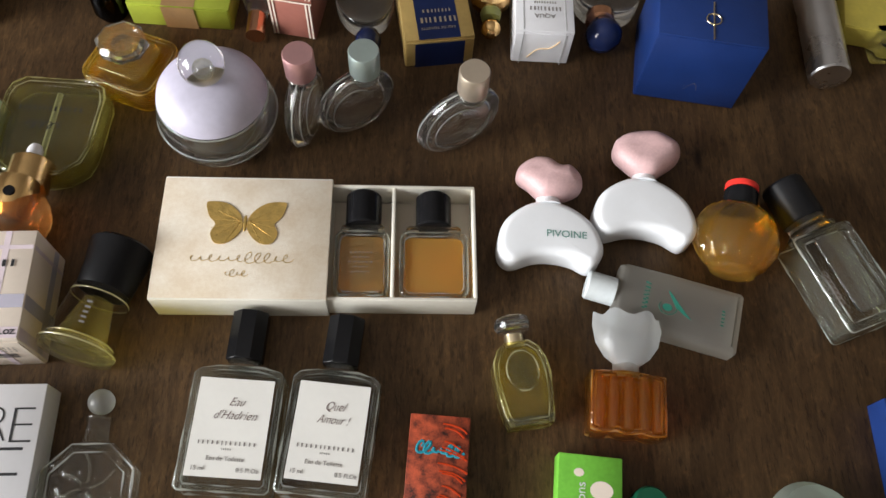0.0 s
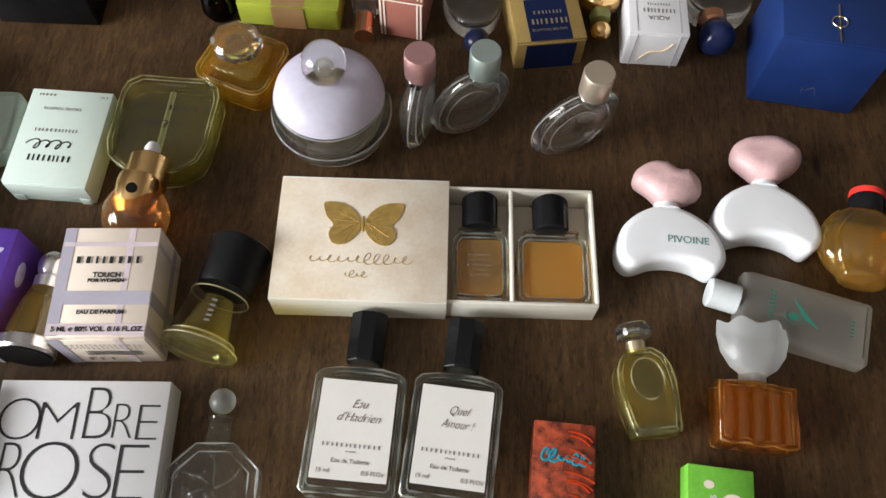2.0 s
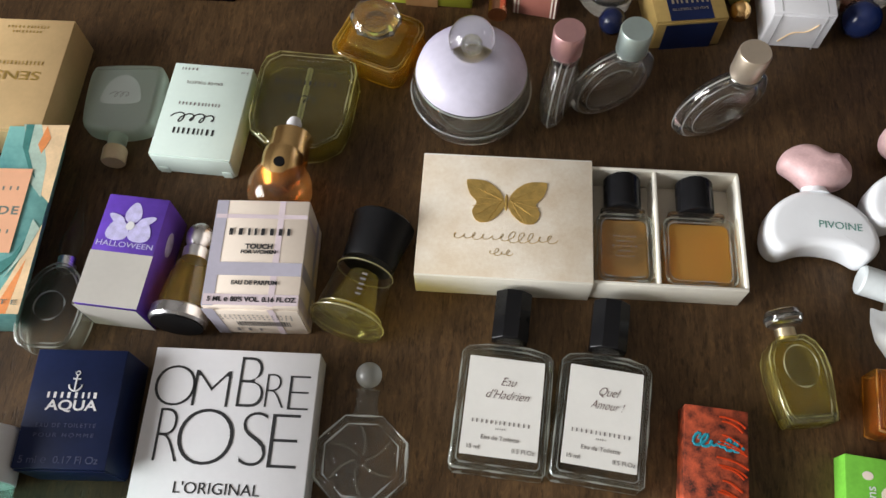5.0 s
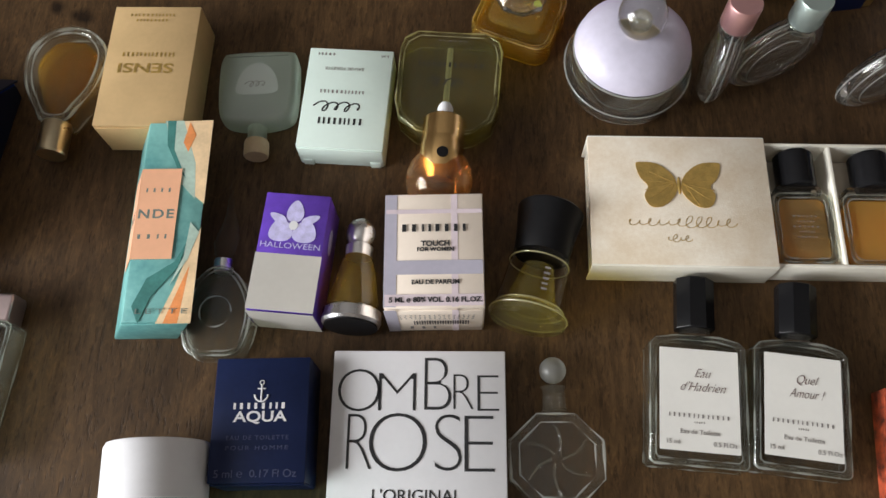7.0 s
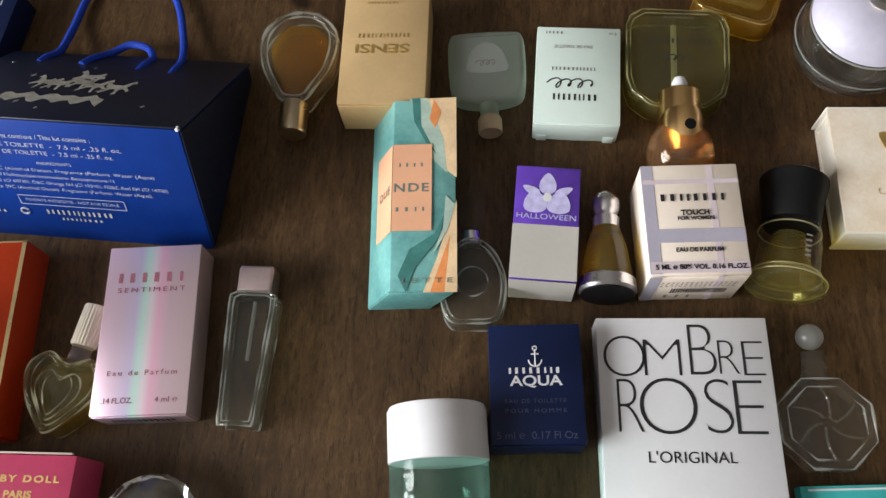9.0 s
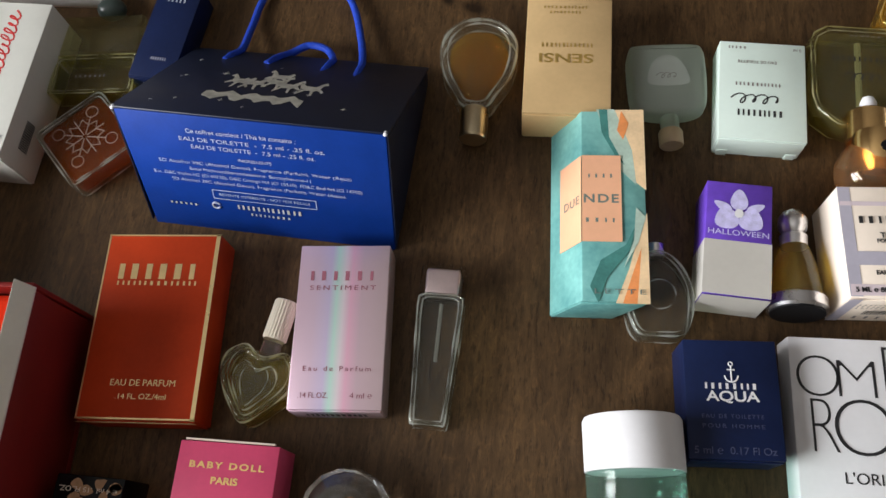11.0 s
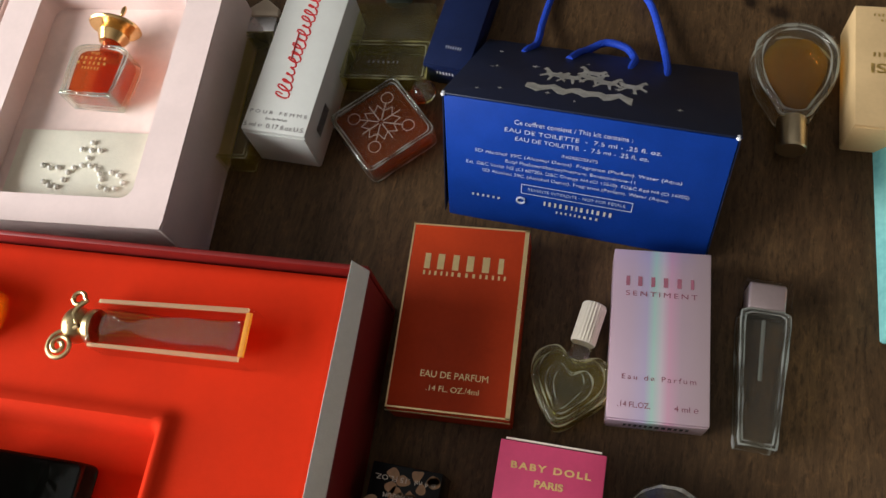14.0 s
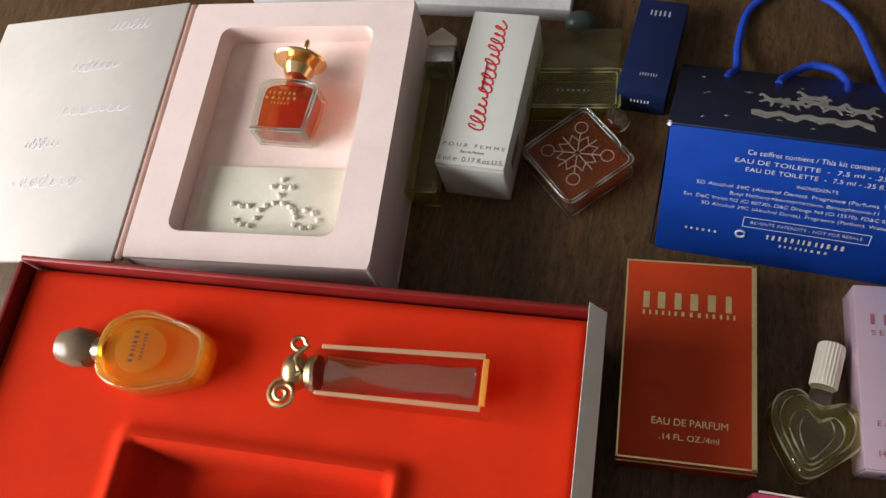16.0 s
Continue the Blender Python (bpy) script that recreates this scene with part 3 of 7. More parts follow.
# ---------------------------------------------------------------- cream gift box with two bottles
def cream_gift_box():
    t = thing("gift_box", "cream slide-open card gift box with gold butterfly, partly open", "box", -0.0325, 0.1878, 0.6, 0, BOXES)
    L, R = -0.0600, 0.0600
    tray = part("tray", box(0.119, 0.0475, 0.0014, 0.0003, 0.0005, 0, 0), TRAYWHITE, t)
    for y in (-0.0237, 0.0237):
        part("tray_wall", box(0.119, 0.0014, 0.0140, 0.0004, 0.0005, y, 0.0), TRAYWHITE, tray)
    for x in (R - 0.0005, 0.0284, L + 0.0025):
        part("tray_wall", box(0.0014, 0.0462, 0.0138, 0.0004, x, 0, 0.0002), TRAYWHITE, tray)
    part("tray_lining", box(0.055, 0.045, 0.0010, 0, 0.032, 0, 0.0015), BEIGECARD, tray)
    sleeve = part("sleeve", box(0.0645, 0.0500, 0.0010, 0.0003, L + 0.0322, 0, 0.0150), CREAM, t, "cream card sleeve, foxed with age")
    part("sleeve_side", box(0.0645, 0.0010, 0.0158, 0.0003, L + 0.0322, -0.0252, 0), TRAYWHITE, sleeve)
    part("sleeve_side", box(0.0645, 0.0010, 0.0158, 0.0003, L + 0.0322, 0.0252, 0), TRAYWHITE, sleeve)
    wing = smooth_outline([(0.0008, 0.0002), (0.0025, 0.0045), (0.0075, 0.0085), (0.0140, 0.0092), (0.0152, 0.0078), (0.0138, 0.0030), (0.0112, -0.0004),
                           (0.0126, -0.0042), (0.0108, -0.0082), (0.0070, -0.0086), (0.0036, -0.0064), (0.0012, -0.0030)])
    for s in (1, -1):
        o = part("butterfly_wing", prism([(s * x, y) for x, y in wing], 0.0158, 0.0161, 0), GOLDINK, sleeve, "embossed gold foil butterfly wing")
        o.matrix_local = pose(L + 0.0322, 0.0055, 0.00025)
        for k in range(5):
            a = radians(35 - 24 * k)
            part("wing_vein", tube([(s * 0.0015 + L + 0.0322, 0.0055 + 0.0008, 0.01637), (s * (0.0012 + 0.0115 * math.cos(a)) + L + 0.0322, 0.0055 + 0.0092 * math.sin(a), 0.01637)], 0.00012, 5), GOLDINK, sleeve)
    part("butterfly_body", ball(0.0007, L + 0.0322, 0.0055, 0.0161, 1, 5, 0.5), GOLDINK, sleeve)
    script_line(0.038, 0.0050, GOLDINK, sleeve, L + 0.0315, -0.0095, 0.0160, 0, 11, 4, 0.00013)
    script_line(0.0085, 0.0030, GOLDINK, sleeve, L + 0.0305, -0.0155, 0.0160, 0, 4, 8, 0.00012)
    for x, w, amber, lab in ((0.0168, 0.0210, AMBER, "small amber perfume bottle with black cap and clear label"), (0.0442, 0.0265, THINGOLD, "small amber perfume bottle with black cap")):
        b = thing("miniature_bottle", lab, "perfume bottle", -0.0325 + x, 0.1878 - 0.0222, 0.6, 0.0028, "bottles in the gift box")
        filled(rounded(w, 0.0275, 0.0035), 0.0108, 0.0018, 4, SHELL, amber, b)
        part("shoulder", prism(rounded(w * 0.8, 0.004, 0.0015, y0=0.0268), 0.002, 0.0092, 0.0012), CLEAR, b)
        part("cap", move(lathe([(0, 0.030), (0.0064, 0.030), (0.0070, 0.0306), (0.0070, 0.0430), (0.0064, 0.0438), (0, 0.0438)], 32, "y"), pose(0, 0, 0.0068)), BLACK, b)
        if w < 0.022:
            part("panel", prism([(0.0088 * math.cos(a) * w / 0.024, 0.0135 + 0.0092 * math.sin(a)) for a in np.linspace(0, 2 * math.pi, 28, endpoint=False)], 0.0108, 0.0110, 0.0001), SHELL, b)
        if w < 0.022:
            for k, q in enumerate((0.011, 0.008, 0.012, 0.007, 0.009)):
                bars(6, q * 0.8, 0.0006, GREYINK, b, 0, 0.0175 - 0.002 * k, 0.0110, seed=k)


cream_gift_box()


# ---------------------------------------------------------------- labelled flat bottles
def label_bottle(base, tip, w, lines, lab):
    b = thing("perfume_bottle", lab, "perfume bottle", *base, aimed(base, tip), 0, BOTTLES)
    out = [(-w / 2 + 0.0012, 0), (w / 2 - 0.0012, 0), (w / 2, 0.0012), (w / 2, 0.0405), (w / 2 - 0.0022, 0.0428), (0.0075, 0.0440), (-0.0075, 0.0440), (-w / 2 + 0.0022, 0.0428), (-w / 2, 0.0405), (-w / 2, 0.0012)]
    filled(out, 0.0120, 0.0016, 4, CLEAR, PALEGLASS, b, 0.0022)
    part("neck", move(lathe([(0.0052, 0.0435), (0.0052, 0.0475)], 24, "y"), pose(0, 0, 0.0072)), CLEAR, b)
    cap = [(0.0070 * math.cos(a), 0.0062 * math.sin(a)) for a in np.linspace(0, 2 * math.pi, 9)[:-1] + math.pi / 8]
    part("cap", move(prism(cap, 0, 0.0185, 0.0005), pose(0, 0.0465, 0.0072, -90, 0, 0)), BLACK, b, "black faceted cap")
    lb = part("label", prism(rounded(w - 0.0065, 0.0340, 0.0003, 2, y0=0.0048), 0.0121, 0.01225, 0), LABEL, b, "white paper label")
    z = 0.01228
    text(lines[0], 0.0044, INKBROWN, lb, 0.0008, 0.0305, z, lean=0.5, width=len(lines[0]) * 0.0018, bold=-0.00007)
    text(lines[1], 0.0044, INKBROWN, lb, 0.0008, 0.0258, z, lean=0.5, width=len(lines[1]) * 0.00165, bold=-0.00007)
    bars(13, 0.0200, 0.0013, GREYINK, lb, 0, 0.0163, z, gap=0.7, seed=3)
    bars(5, 0.0035, 0.0006, GREYINK, lb, 0, 0.0142, z, seed=5)
    text("Eau de Toilette", 0.0021, GREYINK, lb, 0, 0.0110, z)
    text("15 ml", 0.0021, GREYINK, lb, -0.0088, 0.0075, z)
    text("0.5 Fl.Oz", 0.0021, GREYINK, lb, 0.0080, 0.0075, z)


label_bottle((-0.0590, 0.0948), (-0.0555, 0.159), 0.0325, ("Eau", "d'Hadrien"), "clear rectangular perfume bottle with white label and black cap")
label_bottle((-0.0262, 0.0938), (-0.0200, 0.159), 0.0315, ("Quel", "Amour !"), "clear rectangular perfume bottle leaning on its twin, white label, black cap")


# ---------------------------------------------------------------- small boxes at the front
def red_marbled_box():
    t, w, l, h = carton("perfume_box", "red and black marbled carton with turquoise scribble", (0.0048, 0.1231), (0.0260, 0.1217), (0.0010, 0.087), 0.0095, REDFLECK)
    for k in range(12):
        y = l / 2 - 0.003 - 0.0026 * k
        pts = [(0.001 + 0.0085 * q + 0.0010 * math.sin(3 * q + k), y - 0.003 * q * q + 0.0012 * math.sin(2 * k), h + 0.0001) for q in np.linspace(0, 1, 7)]
        part("printed_stripe", tube(pts, 0.00035, 4), RUST, t)
    script_line(0.0155, 0.0045, TURQ, t, 0, l / 2 - 0.0125, h, -4, 6, 2, 0.0005)


red_marbled_box()


def green_leaf_box():
    t, w, l, h = carton("perfume_box", "leaf-green carton with pale highlights, edges worn", (0.0553, 0.1104), (0.0776, 0.1083), (0.0530, 0.071), 0.009, LEAFGREEN)
    for x, y, r in ((-0.004, 0.0135, 0.0018), (0.004, 0.008, 0.004)):
        part("printed_glow", sheet([(x + r * math.cos(a), y + r * 0.8 * math.sin(a)) for a in np.linspace(0, 6.2, 16)], h + 0.00005), PALECREAM, t)
    text("saisons", 0.0045, WHITE, t, -0.003, 0.004, h, 90)


green_leaf_box()
g = thing("green_cap", "dark green round bottle cap", "cap", 0.0870, 0.0930, 0, 0, BOTTLES)
part("cap", lathe([(0, 0), (0.0062, 0), (0.0064, 0.008), (0.0056, 0.0095), (0, 0.0095)], 28), mat("dark_green_plastic", (0.005, 0.07, 0.035), 0.4), g)


def oval_bottle():
    base, tip = (0.0470, 0.1195), (0.0408, 0.1605)
    b = thing("perfume_bottle", "small arched glass bottle with pale yellow perfume and glass stopper", "perfume bottle", *base, aimed(base, tip), 0, BOTTLES)
    side = [(0.0078, 0), (0.0090, 0.0035), (0.0100, 0.010), (0.0106, 0.018), (0.0100, 0.024), (0.0080, 0.0285), (0.0045, 0.0312)]
    filled(mirrored(side), 0.0110, 0.0022, 4, YELLOWGLASS, PALEGLASS, b)
    part("disc", prism([(0.0058 * math.cos(a), 0.0195 + 0.0075 * math.sin(a)) for a in np.linspace(0, 2 * math.pi, 32, endpoint=False)], 0.0108, 0.0116, 0.0004), SHELL, b, "raised oval glass medallion")
    edge_glint([(0.0058 * math.cos(a), 0.0195 + 0.0075 * math.sin(a)) for a in np.linspace(0, 2 * math.pi, 32, endpoint=False)], 0.0115, 0.00025, GLINTYELLOW, b)
    part("base", prism(mirrored([(0.0080, 0.0), (0.0088, 0.0030)]), 0.0005, 0.0118, 0.0006), CLEAR, b)
    part("collar", move(lathe([(0.0036, 0.0305), (0.0036, 0.0345)], 24, "y"), pose(0, 0, 0.0055)), PALEGOLD, b, "gold collar")
    part("stopper", move(lathe([(0.0035, 0.0345), (0.0062, 0.0362), (0.0070, 0.0385), (0.0060, 0.0408), (0.0030, 0.0418), (0, 0.0420)], 14, "y"), pose(0, 0, 0.0068)), CLEAR, b)


oval_bottle()


def fluted_bottle():
    base, tip = (0.0806, 0.1168), (0.0850, 0.1615)
    b = thing("perfume_bottle", "fluted glass bottle of orange perfume with frosted flower stopper", "perfume bottle", *base, aimed(base, tip), 0, BOTTLES)
    out = []
    for k in range(29):
        x = -0.0138 + 0.0276 * k / 28
        out.append((x, 0.0009 * abs(math.sin(k / 28 * 3 * math.pi))))
    top = [(x, 0.0216 + 0.0012 * (1 - abs(x) / 0.0138)) for x, _ in reversed(out)]
    filled([(x, -y) for x, y in out] + top, 0.0125, 0.0016, 3, ORANGEGLASS, PALEGLASS, b)
    for x in (-0.0105, -0.0055, 0.0, 0.0055, 0.0105):
        part("flute", move(lathe([(0.0022, 0.001), (0.0024, 0.004), (0.0024, 0.018), (0.0012, 0.021)], 16, "y"), pose(x, 0, 0.0112)), ORANGEGLASS, b)
    part("neck", move(lathe([(0.0048, 0.0215), (0.0048, 0.0270)], 24, "y"), pose(0, 0, 0.0066)), FROST, b)
    bm = lathe([(0.0046, 0.0255), (0.0085, 0.0285), (0.0115, 0.0335), (0.0126, 0.0400), (0.0122, 0.0442), (0.0095, 0.0432), (0.0, 0.0400)], 48, "y")
    for v in bm.verts:
        a = math.atan2(v.co.z, v.co.x)
        f = 1 + 0.06 * math.cos(6 * a) * max(0, (v.co.y - 0.028) / 0.016)
        v.co.x, v.co.z = v.co.x * f, v.co.z * f * 0.62
        v.co.y += 0.0010 * math.cos(6 * a) if v.co.y > 0.043 else 0
    part("stopper", move(bm, pose(0, 0, 0.0082)), glass("frosted_opal_glass", (0.90, 0.92, 0.93), 0.5, bump=0.1, bscale=900, body=0.40, bend=0.3), b, "frosted white flower stopper")


fluted_bottle()


def frosted_tube():
    base, tip = (0.1281, 0.1586), (0.0698, 0.1755)
    b = thing("perfume_bottle", "frosted flat plastic bottle with green leaf print and white cap", "perfume bottle", *base, aimed(base, tip), 0, BOTTLES)
    part("body", prism(mirrored([(0.0115, 0), (0.0128, 0.0012), (0.0128, 0.030), (0.0124, 0.0455), (0.0112, 0.0485)]), 0, 0.0105, 0.0030, 4), glass("frosted_milky_plastic", (0.80, 0.78, 0.72), 0.5, bump=0.1, bscale=900, body=0.26, bend=0.3), b)
    part("cap", move(lathe([(0, 0.0485), (0.0056, 0.0485), (0.0056, 0.0590), (0.0050, 0.0598), (0, 0.0598)], 28, "y"), pose(0, 0, 0.0062)), FROSTCAP, b)
    leaf = smooth_outline([(-0.0045, 0.0190), (-0.0022, 0.0215), (0.0008, 0.0245), (0.0052, 0.0290), (0.0016, 0.0272), (-0.0018, 0.0245)])
    part("leaf_print", sheet(leaf, 0.01055), GREENINK, b)
    part("leaf_print", sheet([(-0.0020 + 0.0015 * math.cos(a), 0.0285 + 0.0019 * math.sin(a)) for a in np.linspace(0, 6.1, 20)], 0.01055), GREENINK, b)
    part("leaf_print", tube([(-0.0020 + 0.0028 * math.cos(a), 0.0283 + 0.0034 * math.sin(a), 0.01058) for a in np.linspace(0.9, 5.4, 20)], 0.0002, 4), GREENINK, b)
    bars(7, 0.0120, 0.0012, GREENINK, b, 0.001, 0.0375, 0.0106, 0, gap=0.6, seed=4)
    bars(7, 0.0110, 0.0010, GREENINK, b, 0.001, 0.0365, 0.0106, 0, seed=6)
    bars(5, 0.0070, 0.0012, GREENINK, b, 0.0, 0.0075, 0.0106, 0, seed=7)


frosted_tube()


def globe_bottle():
    base, tip = (0.1262, 0.1782), (0.1370, 0.2190)
    b = thing("perfume_bottle", "round ridged bottle of golden perfume with black cap and red ring", "perfume bottle", *base, aimed(base, tip), 0, BOTTLES)
    prof = [(0, 0)] + [(0.0162 * math.sin(a) ** 0.8, 0.0158 * (1 - math.cos(a))) for a in np.linspace(0.35, 2.55, 16)]
    bm = lathe(prof, 56, "y")
    for v in bm.verts:
        a = math.atan2(v.co.z, v.co.x)
        f = 1 + 0.05 * math.cos(12 * a + 300 * v.co.y) * math.sin(min(3.14, v.co.y * 110))
        v.co.x, v.co.z = v.co.x * f, v.co.z * f * 0.72
    part("body", move(bm, pose(0, 0, 0.0122)), glass("ridged_golden_glass", (1.0, 0.88, 0.40), bump=0.0, body=0.04, bend=0.55, shine=0.06, edge=0.8), b)
    part("perfume", move(lathe([(0, 0.0014), (0.0075, 0.0022), (0.0128, 0.0075), (0.0142, 0.0140), (0.0128, 0.0200), (0, 0.0205)], 40, "y"), pose(0, 0, 0.0116) @ Matrix.Diagonal((1, 1, 0.68, 1))), GOLDFILL, b)
    part("glass_foot", move(lathe([(0.0050, 0), (0.0085, 0.0002), (0.0092, 0.0016), (0.0060, 0.0024)], 32, "y"), pose(0, 0, 0.0122) @ Matrix.Diagonal((1, 1, 0.72, 1))), GOLDGLASS, b)
    for k in range(7):
        a0 = 0.35 + 0.40 * k
        pts = [(0.0164 * math.sin(q) ** 0.8 * math.cos(a0 + 0.55 * math.sin(1.3 * q)), 0.0158 * (1 - math.cos(q)), 0.0122 + 0.0119 * math.sin(q) ** 0.8 * math.sin(a0 + 0.55 * math.sin(1.3 * q))) for q in np.linspace(0.5, 2.4, 22)]
        part("glass_ridge", tube(pts, 0.00016 if k % 2 else 0.00026, 6), GOLDGLASS, b, smooth=80)
    part("cap", move(lathe([(0, 0.0285), (0.0062, 0.0285), (0.0068, 0.0300), (0.0066, 0.0370), (0.0060, 0.0378), (0, 0.0378)], 32, "y"), pose(0, 0, 0.0122)), BLACK, b)
    part("ring", move(lathe([(0.0058, 0.0376), (0.0066, 0.0380), (0.0066, 0.0400), (0.0058, 0.0406), (0, 0.0406)], 32, "y"), pose(0, 0, 0.0122)), REDPLASTIC, b, "red plastic ring")
    bars(5, 0.006, 0.0014, INK, b, 0.007, 0.0225, 0.0210, 20, seed=2)


globe_bottle()


def clear_slab_bottle():
    base, tip = (0.1788, 0.1582), (0.1538, 0.2205)
    b = thing("perfume_bottle", "thick clear glass rectangular bottle with black cap", "perfume bottle", *base, aimed(base, tip), 0, BOTTLES)
    filled(rounded(0.0265, 0.042, 0.002), 0.0160, 0.0018, 3, CLEAR, PALEGLASS, b, 0.0035, 0.003)
    part("groove", prism(rounded(0.0125, 0.033, 0.002, y0=0.006), 0.0158, 0.0172, 0.0008), CLEAR, b)
    part("neck", move(lathe([(0.0095, 0.0415), (0.0100, 0.0435), (0.0078, 0.0455), (0.0076, 0.0490)], 32, "y"), pose(0, 0, 0.0095)), CLEAR, b)
    part("cap", move(lathe([(0, 0.0485), (0.0082, 0.0485), (0.0086, 0.0492), (0.0086, 0.0655), (0.0080, 0.0665), (0, 0.0665)], 36, "y"), pose(0, 0, 0.0095)), SATINBLACK, b)
    script_line(0.014, 0.003, GREYINK, b, -0.0095, 0.018, 0.0160, 90, 6, 5, 0.00015)


clear_slab_bottle()


def peony_bottle(base, rz, scale, lettered, cap_dx, lab):
    b = thing("perfume_bottle", lab, "perfume bottle", *base, rz, 0, BOTTLES)
    s = scale
    out = smooth_outline([(-0.0150 * s, -0.0010), (-0.0070 * s, 0.0018), (0.0, 0.0026), (0.0080 * s, 0.0014), (0.0150 * s, -0.0018), (0.0196 * s, 0.0018), (0.0206 * s, 0.0080),
                          (0.0170 * s, 0.0168), (0.0090 * s, 0.0235), (0.0, 0.0262), (-0.0090 * s, 0.0242), (-0.0175 * s, 0.0172), (-0.0206 * s, 0.0082), (-0.0196 * s, 0.0018)], 5)
    bm = prism(out, 0, 0.0140, 0.0034, 6)
    part("body", bm, MILK, b)
    part("neck", move(lathe([(0.0062, 0.0248), (0.0048, 0.0272), (0.0046, 0.0290)], 24, "y"), pose(0, 0, 0.0085)), MILK, b)
    if lettered:
        fan = [(-0.0032, 0), (-0.0085, 0.0052), (-0.0135, 0.0098), (-0.0118, 0.0158), (-0.0060, 0.0196), (0.0006, 0.0192), (0.0052, 0.0158), (0.0098, 0.0156), (0.0145, 0.0108), (0.0142, 0.0048), (0.0088, 0.0012), (0.0034, 0)]
    else:
        fan = [(-0.0032, 0), (-0.0092, 0.0042), (-0.0138, 0.0092), (-0.0132, 0.0160), (-0.0090, 0.0202), (-0.0030, 0.0218), (0.0036, 0.0222), (0.0092, 0.0202), (0.0146, 0.0164), (0.0148, 0.0100), (0.0094, 0.0042), (0.0034, 0)]
    bm = prism(smooth_outline([(0.94 * x, 0.95 * y) for x, y in fan], 5), -0.0068, 0.0068, 0.0062, 8)
    top = [f for f in bm.faces if len(f.verts) > 6]
    bmesh.ops.poke(bm, faces=top)
    for v in bm.verts:
        reach = min(1.0, math.hypot(v.co.x, v.co.y) / 0.016)
        v.co.z += (0.0011 * math.sin(3.2 * math.atan2(v.co.x, v.co.y + 0.002) + 0.5) * reach) if abs(v.co.z) > 0.001 else 0
    part("cap", move(bm, pose(0, 0.0275, 0.0100)), PINKCAP, b, "translucent pink flower cap", 80)
    if lettered:
        text("PIVOINE", 0.0042, mat("grey_green_ink", (0.12, 0.28, 0.24), 0.5), b, 0.0060, 0.0105, 0.0140, -2, width=0.0155)


peony_bottle((0.0567, 0.1822), -1, 1.0, True, 0.0, "white kidney-shaped bottle with pink flower cap and green lettering")
peony_bottle((0.0945, 0.1940), -6, 1.0, False, -0.001, "white kidney-shaped bottle with pink flower cap")


# ---------------------------------------------------------------- standing bottles
def pebble_bottle(x, y, rz, cap, lab, lean=0.12, wide=0.0148):
    b = thing("perfume_bottle", lab, "perfume bottle", x, y, rz, 0, BOTTLES)
    bm = ball(1.0, 0, 0, 0, seg=36)
    for v in bm.verts:
        zz = v.co.z
        v.co.x = wide * v.co.x + lean * 0.018 * zz
        v.co.y *= 0.0070
        v.co.z = max(0.0, 0.0178 + 0.0190 * zz)
    part("body", bm, CLEAR, b, smooth=80)
    bm = ball(1.0, 0, 0, 0, seg=28)
    for v in bm.verts:
        v.co = Vector((0.74 * wide * v.co.x + lean * 0.012 * v.co.z, 0.0042 * v.co.y, 0.0180 + 0.0140 * v.co.z))
    part("hollow", bm, glass("bottle_hollow", (0.995, 0.995, 0.98), bump=0.0, ior=0.72, bend=0.85, shine=0.02, edge=0.3) if "bottle_hollow" not in bpy.data.materials else bpy.data.materials["bottle_hollow"], b, smooth=80)
    # Rim light and inner gleams drawn as pale loops.
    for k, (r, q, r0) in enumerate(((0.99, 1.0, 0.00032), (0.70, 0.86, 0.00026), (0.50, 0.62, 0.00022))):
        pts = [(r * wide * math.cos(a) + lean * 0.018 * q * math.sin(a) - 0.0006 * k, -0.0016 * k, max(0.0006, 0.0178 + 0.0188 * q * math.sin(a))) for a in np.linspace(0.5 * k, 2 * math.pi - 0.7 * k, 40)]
        part("glass_glint", tube(pts, r0, 6), GLINTCLEAR, b, "bright line standing in for light caught by the thick glass rim", 80)
    dx = lean * 0.016
    part("neck", move(lathe([(0.0056, 0.0330), (0.0060, 0.0360), (0.0052, 0.0372)], 28), pose(dx, 0, 0)), CLEAR, b)
    part("cap", move(lathe([(0, 0.0366), (0.0058, 0.0366), (0.0060, 0.0372), (0.0060, 0.0478), (0.0056, 0.0486), (0, 0.0486)], 36), pose(dx, 0, 0)), cap, b)


pebble_bottle(-0.0418, 0.2465, 75, PINKMETAL, "clear pebble-shaped glass bottle with rose metal cap")
pebble_bottle(-0.0215, 0.2495, 12, GREENMETAL, "clear pebble-shaped glass bottle with sage green metal cap", 0.3)
pebble_bottle(0.0205, 0.2415, 14, CHAMPAGNE, "clear pebble-shaped glass bottle with champagne metal cap", 0.3, 0.0158)


